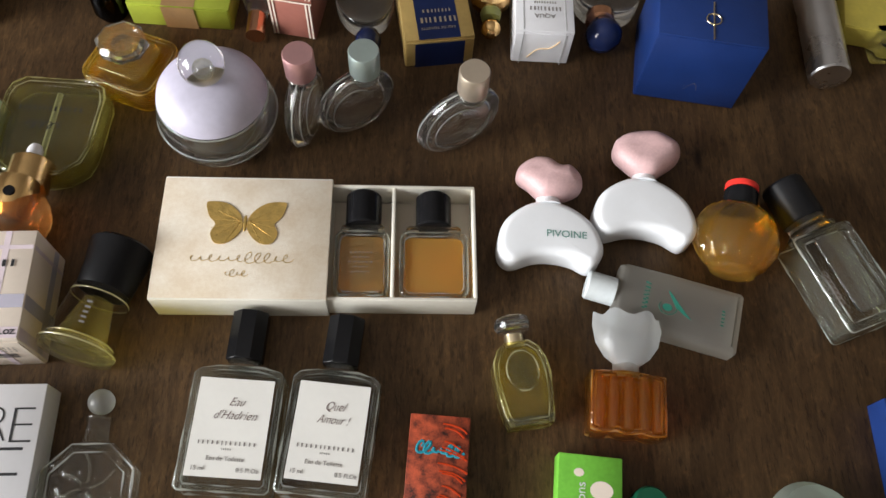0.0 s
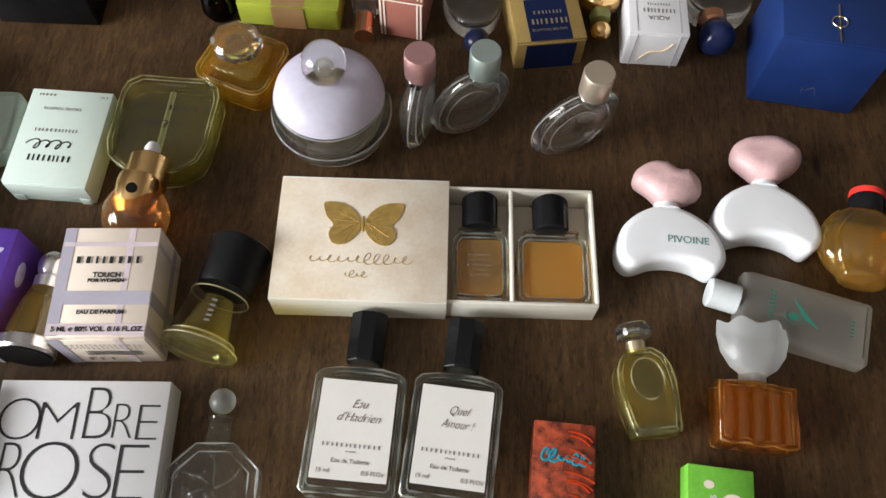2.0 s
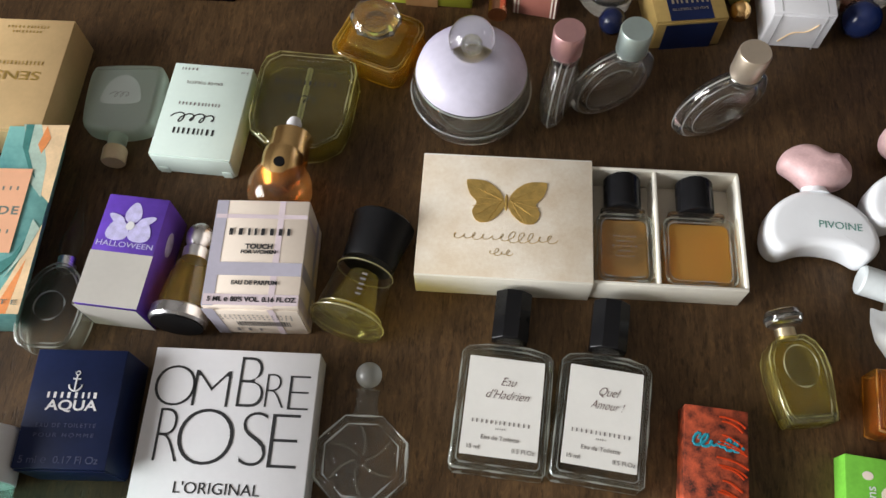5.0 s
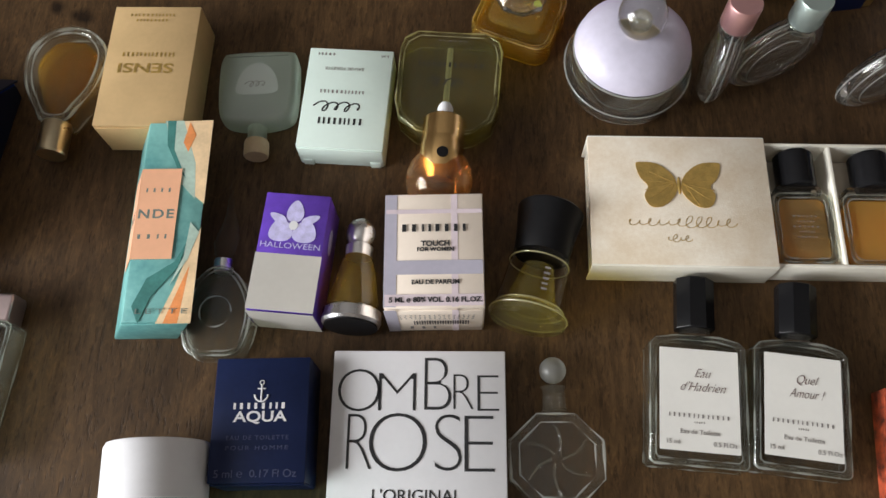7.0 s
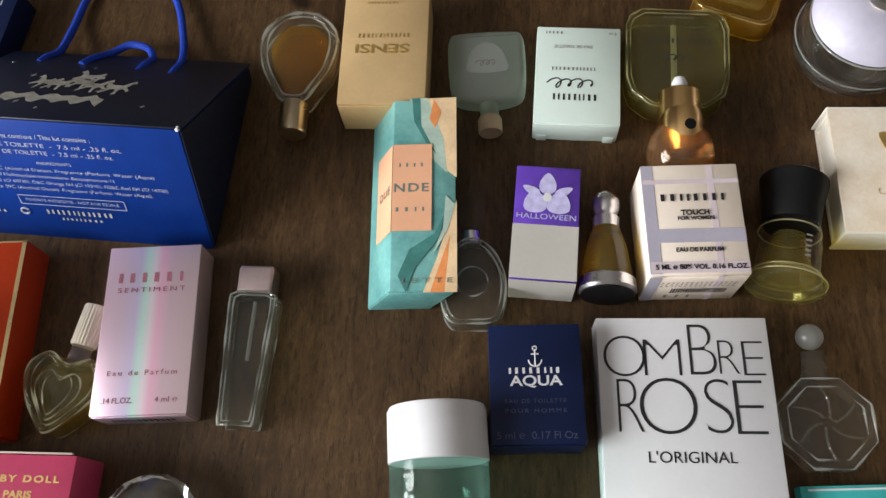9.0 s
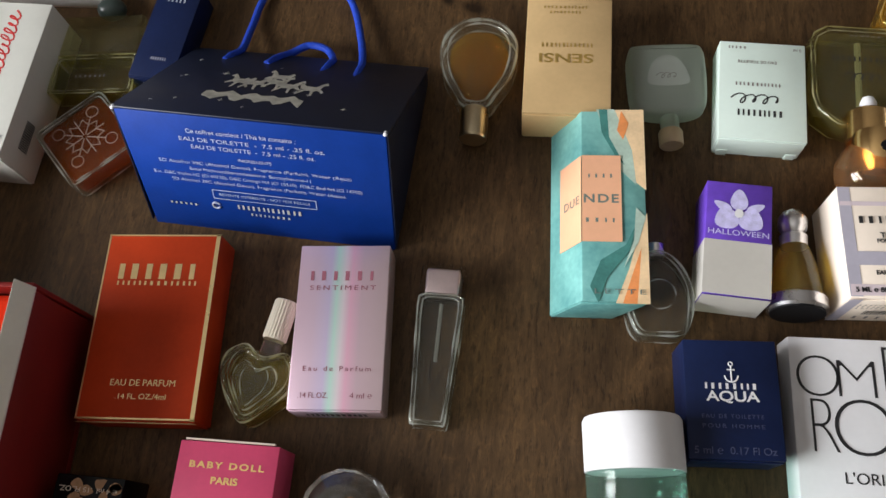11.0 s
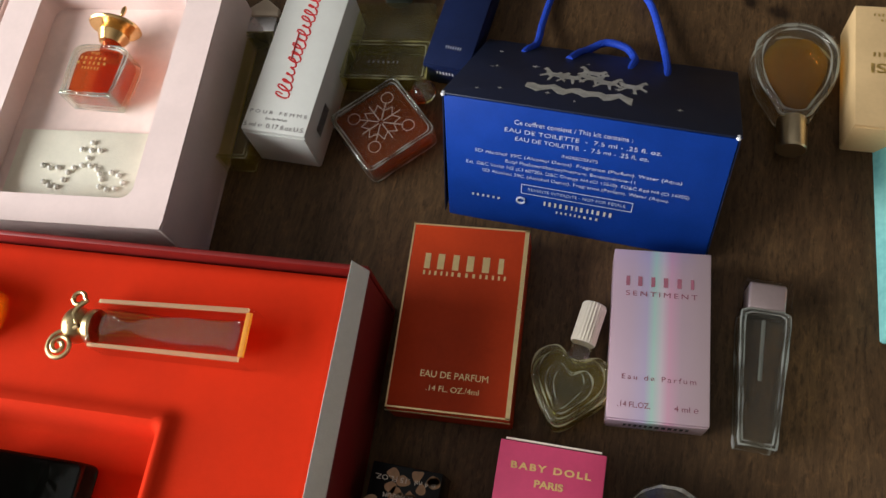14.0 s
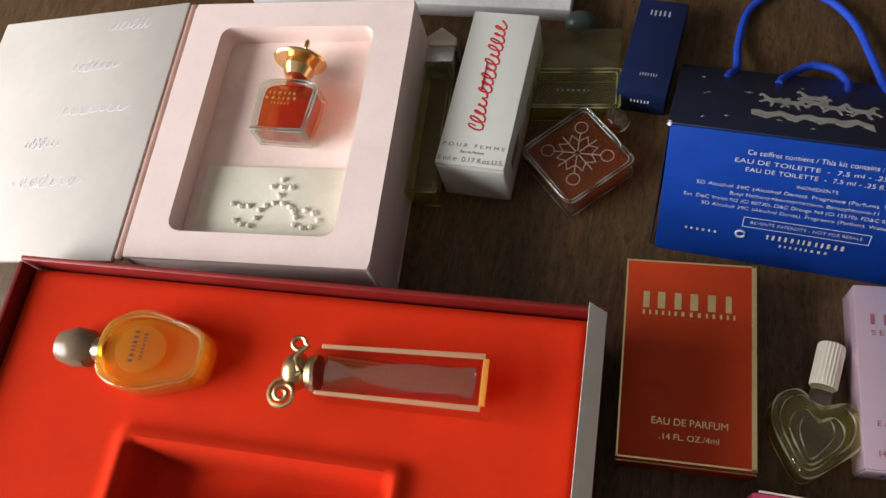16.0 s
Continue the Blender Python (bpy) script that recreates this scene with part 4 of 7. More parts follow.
def pearl_globe():
    b = thing("perfume_bottle", "round glass bottle with lavender pearl lid and glass ball stopper", "perfume bottle", -0.0768, 0.2440, 0, 0, BOTTLES)
    part("body", lathe([(0, 0), (0.0130, 0), (0.0180, 0.0022), (0.0226, 0.0090), (0.0240, 0.0165), (0.0232, 0.0225), (0.0214, 0.0268), (0, 0.0268)], 56), CLEAR, b)
    part("hollow", lathe([(0, 0.0048), (0.0100, 0.0050), (0.0160, 0.0075), (0.0196, 0.0125), (0.0206, 0.0170), (0.0198, 0.0225), (0.0186, 0.0258), (0, 0.0260)], 48), bpy.data.materials["bottle_hollow"], b)
    # Pale rings stand in for light caught by the round glass.
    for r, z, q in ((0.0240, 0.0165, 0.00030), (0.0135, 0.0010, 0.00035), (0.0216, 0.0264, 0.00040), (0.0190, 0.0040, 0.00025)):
        part("glass_glint", tube([(r * math.cos(a), r * math.sin(a), z) for a in np.linspace(0, 2 * math.pi, 49)], q, 6), GLINTCLEAR, b, smooth=80)
    part("lid", lathe([(0.0208, 0.0270), (0.0216, 0.0276), (0.0206, 0.0308), (0.0176, 0.0343), (0.0130, 0.0368), (0.0075, 0.0380), (0, 0.0382)], 56), PEARLCAP, b, "lavender pearlescent domed lid")
    part("collar", lathe([(0.0046, 0.0375), (0.0050, 0.0389), (0.0042, 0.0398)], 28), PALEGOLD, b)
    part("stopper", ball(0.0087, 0, 0, 0.0460), CLEAR, b)
    part("stopper_core", ball(0.0026, 0, 0, 0.0440), RIMGLASS, b)


pearl_globe()


def square_gold_bottle():
    b = thing("perfume_bottle", "squat square bottle of golden perfume with octagonal glass stopper", "perfume bottle", -0.1178, 0.2712, -20, 0, BOTTLES)
    o = rounded(0.0335, 0.0305, 0.006, 6, -0.01525)
    filled(o, 0.0125, 0.003, 4, GOLDGLASS, PALEGLASS, b)
    part("shoulder", prism([(x * 0.66, y * 0.66) for x, y in o], 0.0122, 0.0150, 0.0012), GOLDGLASS, b)
    part("neck", lathe([(0.0045, 0.0145), (0.0045, 0.0200)], 24), CLEAR, b)
    oct_ = [(0.0108 * math.cos(a), 0.0100 * math.sin(a)) for a in np.linspace(0, 2 * math.pi, 9)[:-1] + math.pi / 8]
    part("stopper", prism(oct_, 0.0195, 0.0262, 0.0018, 1), CLEAR, b, "octagonal clear glass stopper")


square_gold_bottle()


# ---------------------------------------------------------------- spray bottle and its carton
def spray_bottle():
    base, tip = (-0.1443, 0.2605), (-0.1476, 0.185)
    b = thing("perfume_bottle", "flat yellow glass spray bottle with gold collar and amber cap", "perfume bottle", *base, aimed(base, tip), 0, BOTTLES)
    o = mirrored([(0.0140, 0.0), (0.0190, 0.0035), (0.0205, 0.0085), (0.0200, 0.0330), (0.0180, 0.0400), (0.0110, 0.0455), (0.0045, 0.0468)])
    filled(o, 0.0130, 0.0030, 4, GREENGLASS, PALEGLASS, b)
    part("dip_tube", move(lathe([(0.0012, 0.005), (0.0012, 0.036)], 12, "y"), pose(0.0006, 0, 0.0075, 0, 0, 0)), FROST, b)
    part("ferrule", move(lathe([(0.0021, 0.0345), (0.0030, 0.0365), (0.0030, 0.0415)], 20, "y"), pose(0, 0, 0.0140)), WHITE, b)
    part("collar", move(lathe([(0, 0.0410), (0.0076, 0.0410), (0.0082, 0.0416), (0.0082, 0.0530), (0.0074, 0.0535), (0, 0.0535)], 36, "y"), pose(0, 0, 0.0125)), GOLD, b)
    part("cap", ball(0.0124, 0, 0.0660, 0.0124, 1, 1.08, 1), CAPAMBER, b, "translucent amber ball cap")
    head = part("spray_head", move(lathe([(0, 0.0530), (0.0074, 0.0530), (0.0078, 0.0560), (0.0070, 0.0650), (0.0045, 0.0690), (0, 0.0695)], 32, "y"), pose(0, 0, 0.0180)), GOLD, b)
    part("nozzle", lathe([(0, 0.0245), (0.0021, 0.0245), (0.0021, 0.0256), (0, 0.0257)], 20), BLACK, head).matrix_local = pose(-0.0012, 0.0608, 0)
    script_line(0.013, 0.005, INK, b, 0.0, 0.0235, 0.0130, 0, 4, 3, 0.00025)
    bars(13, 0.026, 0.0022, INK, b, 0.0, 0.0160, 0.0130, 0, seed=2)
    bars(6, 0.012, 0.0005, GREYINK, b, 0, 0.0050, 0.0130, 0, seed=9)


spray_bottle()


def mint_carton():
    t, w, l, h = carton("perfume_box", "pale mint carton lying upside down, dark lettering", (-0.2010, 0.2516), (-0.1678, 0.2504), (-0.2016, 0.2072), 0.0128, MINT, True)
    part("hanger", box(0.004, 0.0006, 0.004, 0.0001, 0, 0, 0), MINT, t).matrix_local = pose(0, -l / 2, 0)
    for s in (0,):
        bars(9, 0.0175, 0.0028, INK, t, -0.0015, -0.0105, h, 180, seed=2)
        script_line(0.0170, 0.0062, INK, t, -0.0015, -0.0035, h, 180, 4, 3, 0.0003)
        bars(12, 0.0175, 0.0015, GREYINK, t, -0.002, 0.0025, h, 180, seed=4)
        text("EAU DE TOILETTE", 0.0019, GREYINK, t, -0.002, 0.0130, h, 180, width=0.015)
        bars(5, 0.0070, 0.0012, GREYINK, t, -0.010, 0.0195, h, 180, seed=6)
        text("5 ml", 0.0018, GREYINK, t, 0.0135, 0.0195, h, 180)


mint_carton()


def sea_glass_bottle():
    base, tip = (-0.2218, 0.2520), (-0.2184, 0.2035)
    b = thing("perfume_bottle", "frosted sea-green flat bottle with cream cap, upside down", "perfume bottle", *base, aimed(base, tip), 0, BOTTLES)
    o = smooth_outline(mirrored([(0.0105, 0.0004), (0.0150, 0.0030), (0.0158, 0.0120), (0.0150, 0.0270), (0.0120, 0.0318), (0.0040, 0.0338)]), 4)
    part("body", prism(o, 0, 0.0105, 0.0030, 4), FROSTGREEN, b)
    inner = smooth_outline(mirrored([(0.0070, 0.0205), (0.0078, 0.0150), (0.0050, 0.0090), (0.0, 0.0065)][::-1]), 5)
    part("print", sheet(inner, 0.01055), FROST, b)
    script_line(0.007, 0.003, GREYINK, b, 0, 0.016, 0.0107, 0, 3, 5, 0.00015)
    part("neck", move(lathe([(0.0038, 0.0335), (0.0036, 0.0400)], 24, "y"), pose(0, 0, 0.0058)), FROSTGREEN, b)
    part("cap", move(lathe([(0, 0.0395), (0.0044, 0.0395), (0.0048, 0.0405), (0.0048, 0.0455), (0.0044, 0.0462), (0, 0.0462)], 28, "y"), pose(0, 0, 0.0058)), mat("tan_plastic", (0.52, 0.40, 0.25), 0.4), b)


sea_glass_bottle()


def tan_carton():
    t, w, l, h = carton("perfume_box", "tan gold carton lying upside down, tone-on-tone lettering", (-0.2800, 0.2650), (-0.2455, 0.2655), (-0.2775, 0.2108), 0.0190, TAN)
    text("SENSI", 0.0060, GOLDINK, t, -0.001, -0.0015, h, 180, width=0.0215, bold=0.0001)
    bars(13, 0.021, 0.0020, GOLDINK, t, -0.001, 0.0045, h, 180, seed=3)
    bars(12, 0.018, 0.0013, GOLDINK, t, -0.002, 0.0230, h, 180, seed=4)
    bars(9, 0.013, 0.0012, GOLDINK, t, -0.002, 0.0205, h, 180, seed=5)


tan_carton()


def egg_bottle():
    base, tip = (-0.2985, 0.2600), (-0.2978, 0.2045)
    b = thing("perfume_bottle", "egg-shaped clear bottle with amber heart and gold cap", "perfume bottle", *base, aimed(base, tip), 0, BOTTLES)
    o = smooth_outline(mirrored([(0.0, 0.0), (0.0085, 0.0022), (0.0150, 0.0090), (0.0164, 0.0180), (0.0140, 0.0290), (0.0085, 0.0385), (0.0045, 0.0440)]), 4)
    part("body", wall_ring(o, 0.0036, 0.0008, 0.0135, 0.0020), RIMGLASS, b, "thick clear glass wall", 60)
    part("glass_front", prism([(x * 0.97, 0.0006 + y * 0.97) for x, y in o], 0.0128, 0.0146, 0.0010, 4), SHELL, b)
    # Painted glints round the egg's outer, inner and lower edges.
    for z, r, q in ((0.0118, 0.0006, 0.0008), (0.0125, 0.0004, 0.0034), (0.0030, 0.0004, 0.0004)):
        edge_glint(o, z, r, GLINTCLEAR, b, q)
    i = smooth_outline(mirrored([(0.0, 0.0060), (0.0060, 0.0068), (0.0112, 0.0130), (0.0120, 0.0200), (0.0080, 0.0310), (0.0030, 0.0395)]), 4)
    part("perfume", prism(i, 0.0025, 0.0120, 0.0030, 4), glass("deep_amber_perfume", (1.0, 0.72, 0.24), bump=0.0, body=0.13, bend=0.0, shine=0.02, edge=0.6), b, "amber perfume inside")
    part("cap", move(lathe([(0, 0.0430), (0.0054, 0.0430), (0.0057, 0.0436), (0.0057, 0.0560), (0.0053, 0.0566), (0, 0.0566)], 32, "y"), pose(0, 0, 0.0080)), PALEGOLD, b)


egg_bottle()


# ---------------------------------------------------------------- plaid carton and its bottle
def plaid_carton():
    t, w, l, h = carton("perfume_box", "cream plaid carton with grey and lilac checks", (-0.1652, 0.1817), (-0.1317, 0.1832), (-0.1625, 0.1405), 0.0262, PALECREAM)
    z = h + 0.00006
    for x, q, m_ in ((-0.0148, 0.0042, PLAIDBLUE), (0.0070, 0.0022, PLAIDPALE)):
        part("check_band", box(q, l - 0.0006, 0.00006, 0, x, 0, z), m_, t)
        part("check_band", box(q, 0.00006, h - 0.001, 0, x, -l / 2 - 0.0007, 0.0005), m_, t)
    for y, q, m_ in ((0.0140, 0.0016, PLAIDPALE), (-0.0065, 0.0050, PLAIDBLUE), (-0.0180, 0.0040, PLAIDPALE)):
        part("check_band", box(w - 0.0006, q, 0.00006, 0, 0, y, z + 0.0001), m_, t)
        part("check_band", box(0.00006, q, h - 0.001, 0, w / 2 + 0.0001, y, 0.0005), m_, t)
    part("check_band", box(0.00006, l * 0.96, 0.004, 0, w / 2 + 0.0001, 0, 0.006), PLAIDBLUE, t)
    z += 0.0002
    bars(8, 0.0228, 0.0027, INK, t, 0.0005, 0.0078, z, 0, 0.25, seed=2)
    text("TOUCH", 0.0026, INK, t, 0.0005, 0.0020, z, bold=0.0001, width=0.0098)
    text("FOR WOMEN", 0.0019, INK, t, 0.0005, -0.0001, z, bold=0.00008, width=0.0125)
    text("EAU DE PARFUM", 0.0021, INK, t, 0.0005, -0.0118, z, bold=0.00008, width=0.0160)
    text("5 ML \u212e 80% VOL. 0.16 FL.OZ.", 0.0024, INK, t, 0.0005, -0.0180, z, bold=0.00008, width=0.0310)
    for k in range(3):
        bars(16, 0.026, 0.0009, GREYINK, t, 0, 0, 0, seed=k, m=pose(0.001, -l / 2 - 0.0009, h - 0.006 - 0.0018 * k, 90))
    bars(22, 0.0190, 0.0045, INK, t, 0, 0, 0, gap=0.8, seed=8, name="barcode", m=pose(0.002, -l / 2 - 0.0009, h - 0.0145, 90))
    bars(3, 0.0100, 0.0030, GREYINK, t, 0, 0, 0, gap=0.8, seed=9, m=pose(-0.004, -l / 2 - 0.0009, h - 0.0205, 90))


plaid_carton()


def bell_bottle():
    base, tip = (-0.1150, 0.1405), (-0.1055, 0.1855)
    b = thing("perfume_bottle", "bell-shaped clear glass bottle with flared black cap", "perfume bottle", *base, aimed(base, tip), 0, BOTTLES)
    up = pose(0, 0, 0.0136, -4, 0, 0)
    part("body", move(lathe([(0, 0.0012), (0.0105, 0.0), (0.0133, 0.0006), (0.0136, 0.0028), (0.0124, 0.0052), (0.0108, 0.0190), (0.0104, 0.0245), (0.0088, 0.0265)], 44, "y"), up), SHELL, b)
    part("inner_cone", move(lathe([(0.0100, 0.0045), (0.0088, 0.0075), (0.0055, 0.0215), (0, 0.0220)], 32, "y"), up), YELLOWFILL, b, "pale yellow perfume")
    part("glass_foot", move(lathe([(0.0060, 0.0002), (0.0128, 0.0004), (0.0132, 0.0026), (0.0118, 0.0046), (0.0060, 0.0040)], 40, "y"), up), YELLOWGLASS, b, "thick glass foot")
    # Pale yellow hoops in place of highlights on foot and shoulder.
    for r, y in ((0.0136, 0.0026), (0.0118, 0.0052), (0.0092, 0.0058), (0.0106, 0.0225)):
        part("glass_glint", move(tube([(r * math.cos(a), y, r * math.sin(a)) for a in np.linspace(0, 2 * math.pi, 41)], 0.00032, 6), up), GLINTYELLOW, b, smooth=80)
    part("cap", move(lathe([(0, 0.0255), (0.0096, 0.0255), (0.0100, 0.0265), (0.0106, 0.0340), (0.0120, 0.0425), (0.0121, 0.0440), (0.0108, 0.0452), (0, 0.0455)], 44, "y"), up), SATINBLACK, b)
    bars(5, 0.009, 0.002, GREYINK, b, 0.003, 0.014, 0.0246, 90, seed=5)


bell_bottle()


# ---------------------------------------------------------------- cartons of the front row
def white_carton():
    t, w, l, h = carton("perfume_box", "flat white square carton with large thin black lettering", (-0.1793, 0.1291), (-0.1212, 0.1308), (-0.1792, 0.0640), 0.0125, WHITE)
    y = l / 2
    for ch, x, yy, hh, ww in (("O", -0.0200, -0.0135, 0.0142, 0.0142), ("M", -0.0072, -0.0140, 0.0125, 0.0125), ("B", 0.0064, -0.0112, 0.0175, 0.0090), ("R", 0.0150, -0.0140, 0.0118, 0.0068), ("E", 0.0232, -0.0143, 0.0118, 0.0072),
                              ("R", -0.0190, -0.0305, 0.0180, 0.0085), ("O", -0.0065, -0.0305, 0.0188, 0.0190), ("S", 0.0098, -0.0305, 0.0180, 0.0092), ("E", 0.0202, -0.0308, 0.0178, 0.0098)):
        o = text(ch, 0.01, INK, t, 0, 0, h, name="letter", bold=-0.00027)
        c = [v.co for v in o.data.vertices]
        x0, x1, y0, y1 = min(p.x for p in c), max(p.x for p in c), min(p.y for p in c), max(p.y for p in c)
        for p in c:
            p.x, p.y = ((p.x - x0) / (x1 - x0) - 0.5) * ww, ((p.y - y0) / (y1 - y0) - 0.5) * hh
        o.matrix_local = pose(x, y + yy, h + 0.00012)
    text("L'ORIGINAL", 0.0052, INK, t, -0.0002, y - 0.0475, h, width=0.0285)


white_carton()


def navy_carton():
    t, w, l, h = carton("perfume_box", "navy blue carton with silver anchor emblem", (-0.2182, 0.1232), (-0.1872, 0.1248), (-0.2150, 0.0832), 0.0200, NAVY)
    z = h + 0.0001
    part("anchor", tube([(0, 0.0112, z), (0, 0.0058, z)], 0.0003, 5), WHITE, t)
    part("anchor", tube([(0.0022 * math.cos(a), 0.0078 + 0.0022 * math.sin(a), z) for a in np.linspace(math.pi, 2 * math.pi, 11)], 0.0003, 5), WHITE, t)
    part("anchor", tube([(0.0007 * math.cos(a), 0.0118 + 0.0007 * math.sin(a), z) for a in np.linspace(0, 2 * math.pi, 11)], 0.0002, 5), WHITE, t)
    part("anchor", tube([(-0.0013, 0.0098, z), (0.0013, 0.0098, z)], 0.00025, 5), WHITE, t)
    bars(8, 0.0178, 0.0020, WHITE, t, 0, 0.0042, h, seed=3)
    text("AQUA", 0.0048, WHITE, t, 0, 0.0006, h, bold=0.0001, width=0.0175)
    dim = mat("slate_ink", (0.06, 0.07, 0.14), 0.5)
    text("EAU DE TOILETTE", 0.0019, dim, t, -0.0005, -0.0060, h, spacing=1.3, width=0.0200)
    text("POUR HOMME", 0.0019, dim, t, -0.0005, -0.0092, h, spacing=1.4, width=0.0200)
    text("5 ml \u212e  0.17 Fl Oz", 0.0034, dim, t, -0.0005, -0.0172, h, width=0.0262)


navy_carton()


def crystal_flask():
    base, tip = (-0.1038, 0.0795), (-0.1055, 0.130)
    b = thing("perfume_bottle", "octagonal moulded crystal flask with frosted ball stopper", "perfume bottle", *base, aimed(base, tip), 0, BOTTLES)
    o = [(0.0172 * math.cos(a), 0.0165 + 0.0168 * math.sin(a)) for a in np.linspace(0, 2 * math.pi, 9)[:-1] + math.pi / 8]
    part("body", prism(o, 0, 0.0095, 0.0020, 2), CRYSTAL, b)
    for k in range(6):
        a = k * math.pi / 3
        pts = [(0.0115 * q * math.cos(a + 0.6 * q), 0.0165 + 0.0115 * q * math.sin(a + 0.6 * q), 0.0096) for q in np.linspace(0.15, 1, 8)]
        part("moulded_vein", tube(pts, 0.0005, 6), CRYSTAL, b)
    edge_glint(o, 0.0090, 0.0004, GLINTCLEAR, b, 0.0006)
    edge_glint(o, 0.0094, 0.0003, GLINTCLEAR, b, 0.0035)
    part("neck", move(lathe([(0.0050, 0.0320), (0.0040, 0.0345), (0.0038, 0.0400), (0.0046, 0.0410)], 20, "y"), pose(0, 0, 0.0048)), CRYSTAL, b)
    part("stopper", ball(0.0046, 0, 0.0468, 0.0052), FROST, b, "frosted glass ball stopper")


crystal_flask()


def aqua_bottle():
    base, tip = (-0.2300, 0.0480), (-0.2340, 0.0955)
    b = thing("perfume_bottle", "aqua green glass bottle with wide white cap", "perfume bottle", *base, aimed(base, tip), 0, BOTTLES)
    z = pose(0, 0, 0.0167)
    part("body", move(lathe([(0, 0), (0.0145, 0), (0.0160, 0.002), (0.0163, 0.0290), (0.0150, 0.0300), (0, 0.0300)], 48, "y"), z), AQUAGLASS, b)
    part("cap", move(lathe([(0.0150, 0.0292), (0.0166, 0.0296), (0.0167, 0.0460), (0.0160, 0.0474), (0, 0.0478)], 48, "y"), z), WHITE, b, "white plastic cap")


aqua_bottle()
tq, _, _, _ = carton("perfume_box", "turquoise carton with pale rim", (-0.1140, 0.0755), (-0.0790, 0.0778), (-0.1130, 0.040), 0.006, mat("turquoise_card", (0.06, 0.46, 0.46), 0.45))
part("rim", box(0.030, 0.0006, 0.0004, 0, 0, 0.0165, 0.006), WHITE, tq)


# ---------------------------------------------------------------- purple carton, its bottle, tall marbled carton
def purple_carton():
    t, w, l, h = carton("perfume_box", "purple and grey carton with pale orchid print", (-0.2092, 0.1845), (-0.1860, 0.1832), (-0.2096, 0.1408), 0.0205, PURPLE)
    part("grey_panel", box(w + 0.0002, l * 0.47, 0.0001, 0, 0, -l * 0.265, h), GREYCARD, t)
    part("grey_panel", box(0.0001, l * 0.47, h - 0.0004, 0, -w / 2 - 0.0001, -l * 0.265, 0.0002), GREYCARD, t)
    part("grey_panel", box(w + 0.0002, 0.0001, h - 0.0004, 0, 0, -l / 2 - 0.0007, 0.0002), GREYCARD, t)
    z = h + 0.0001
    for px, py, ang, ln, wd in ((0, 0.0150, 0, 0.0085, 0.0030), (-0.0045, 0.0070, 125, 0.0085, 0.0042), (0.0045, 0.0070, -125, 0.0085, 0.0042), (-0.0058, 0.0120, 62, 0.0070, 0.0016), (0.0058, 0.0120, -62, 0.0070, 0.0016)):
        o = [(wd * math.cos(a) * (1 - 0.3 * math.sin(a)), ln / 2 * math.sin(a)) for a in np.linspace(0, 2 * math.pi, 24, endpoint=False)]
        part("orchid_petal", sheet(o), LILAC, t).matrix_local = pose(px, py, z, 0, 0, ang)
        z += 0.00004
    part("orchid_heart", sheet([(0.0016 * math.cos(a), 0.0095 + 0.0018 * math.sin(a)) for a in np.linspace(0, 6, 14)], z), WHITE, t)
    part("side_print", sheet([(0.003 * math.cos(a), 0.005 * math.sin(a)) for a in np.linspace(0, 6, 14)]), LILAC, t).matrix_local = pose(w / 2 + 0.0001, 0.008, h * 0.5, 0, 90, 0)
    text("HALLOWEEN", 0.0030, LILAC, t, 0, 0.0018, h, width=0.0212)


purple_carton()


def silver_foot_bottle():
    base, tip = (-0.1757, 0.1385), (-0.1748, 0.1790)
    b = thing("perfume_bottle", "small amber-yellow bottle with silver cap and wide silver foot", "perfume bottle", *base, aimed(base, tip), 0, BOTTLES)
    z = pose(0, 0, 0.0108, -3, 0, 0)
    part("foot", move(lathe([(0, 0), (0.0098, 0), (0.0106, 0.0010), (0.0104, 0.0048), (0.0092, 0.0056), (0, 0.0056)], 40, "y"), z), SILVER, b)
    part("sole", move(lathe([(0, -0.0006), (0.0094, -0.0006), (0.0094, 0.0002)], 36, "y"), z), SATINBLACK, b)
    part("body", move(lathe([(0.0088, 0.0056), (0.0090, 0.0080), (0.0074, 0.0180), (0.0056, 0.0245), (0.0046, 0.0262)], 40, "y"), z), GOLDGLASS, b)
    part("collar", move(lathe([(0.0048, 0.0258), (0.0050, 0.0298), (0.0042, 0.0305)], 32, "y"), z), SILVER, b)
    part("cap", ball(0.0056, 0, 0.0352, 0.0090, 0.95, 1.1, 0.95), SILVER, b)


silver_foot_bottle()


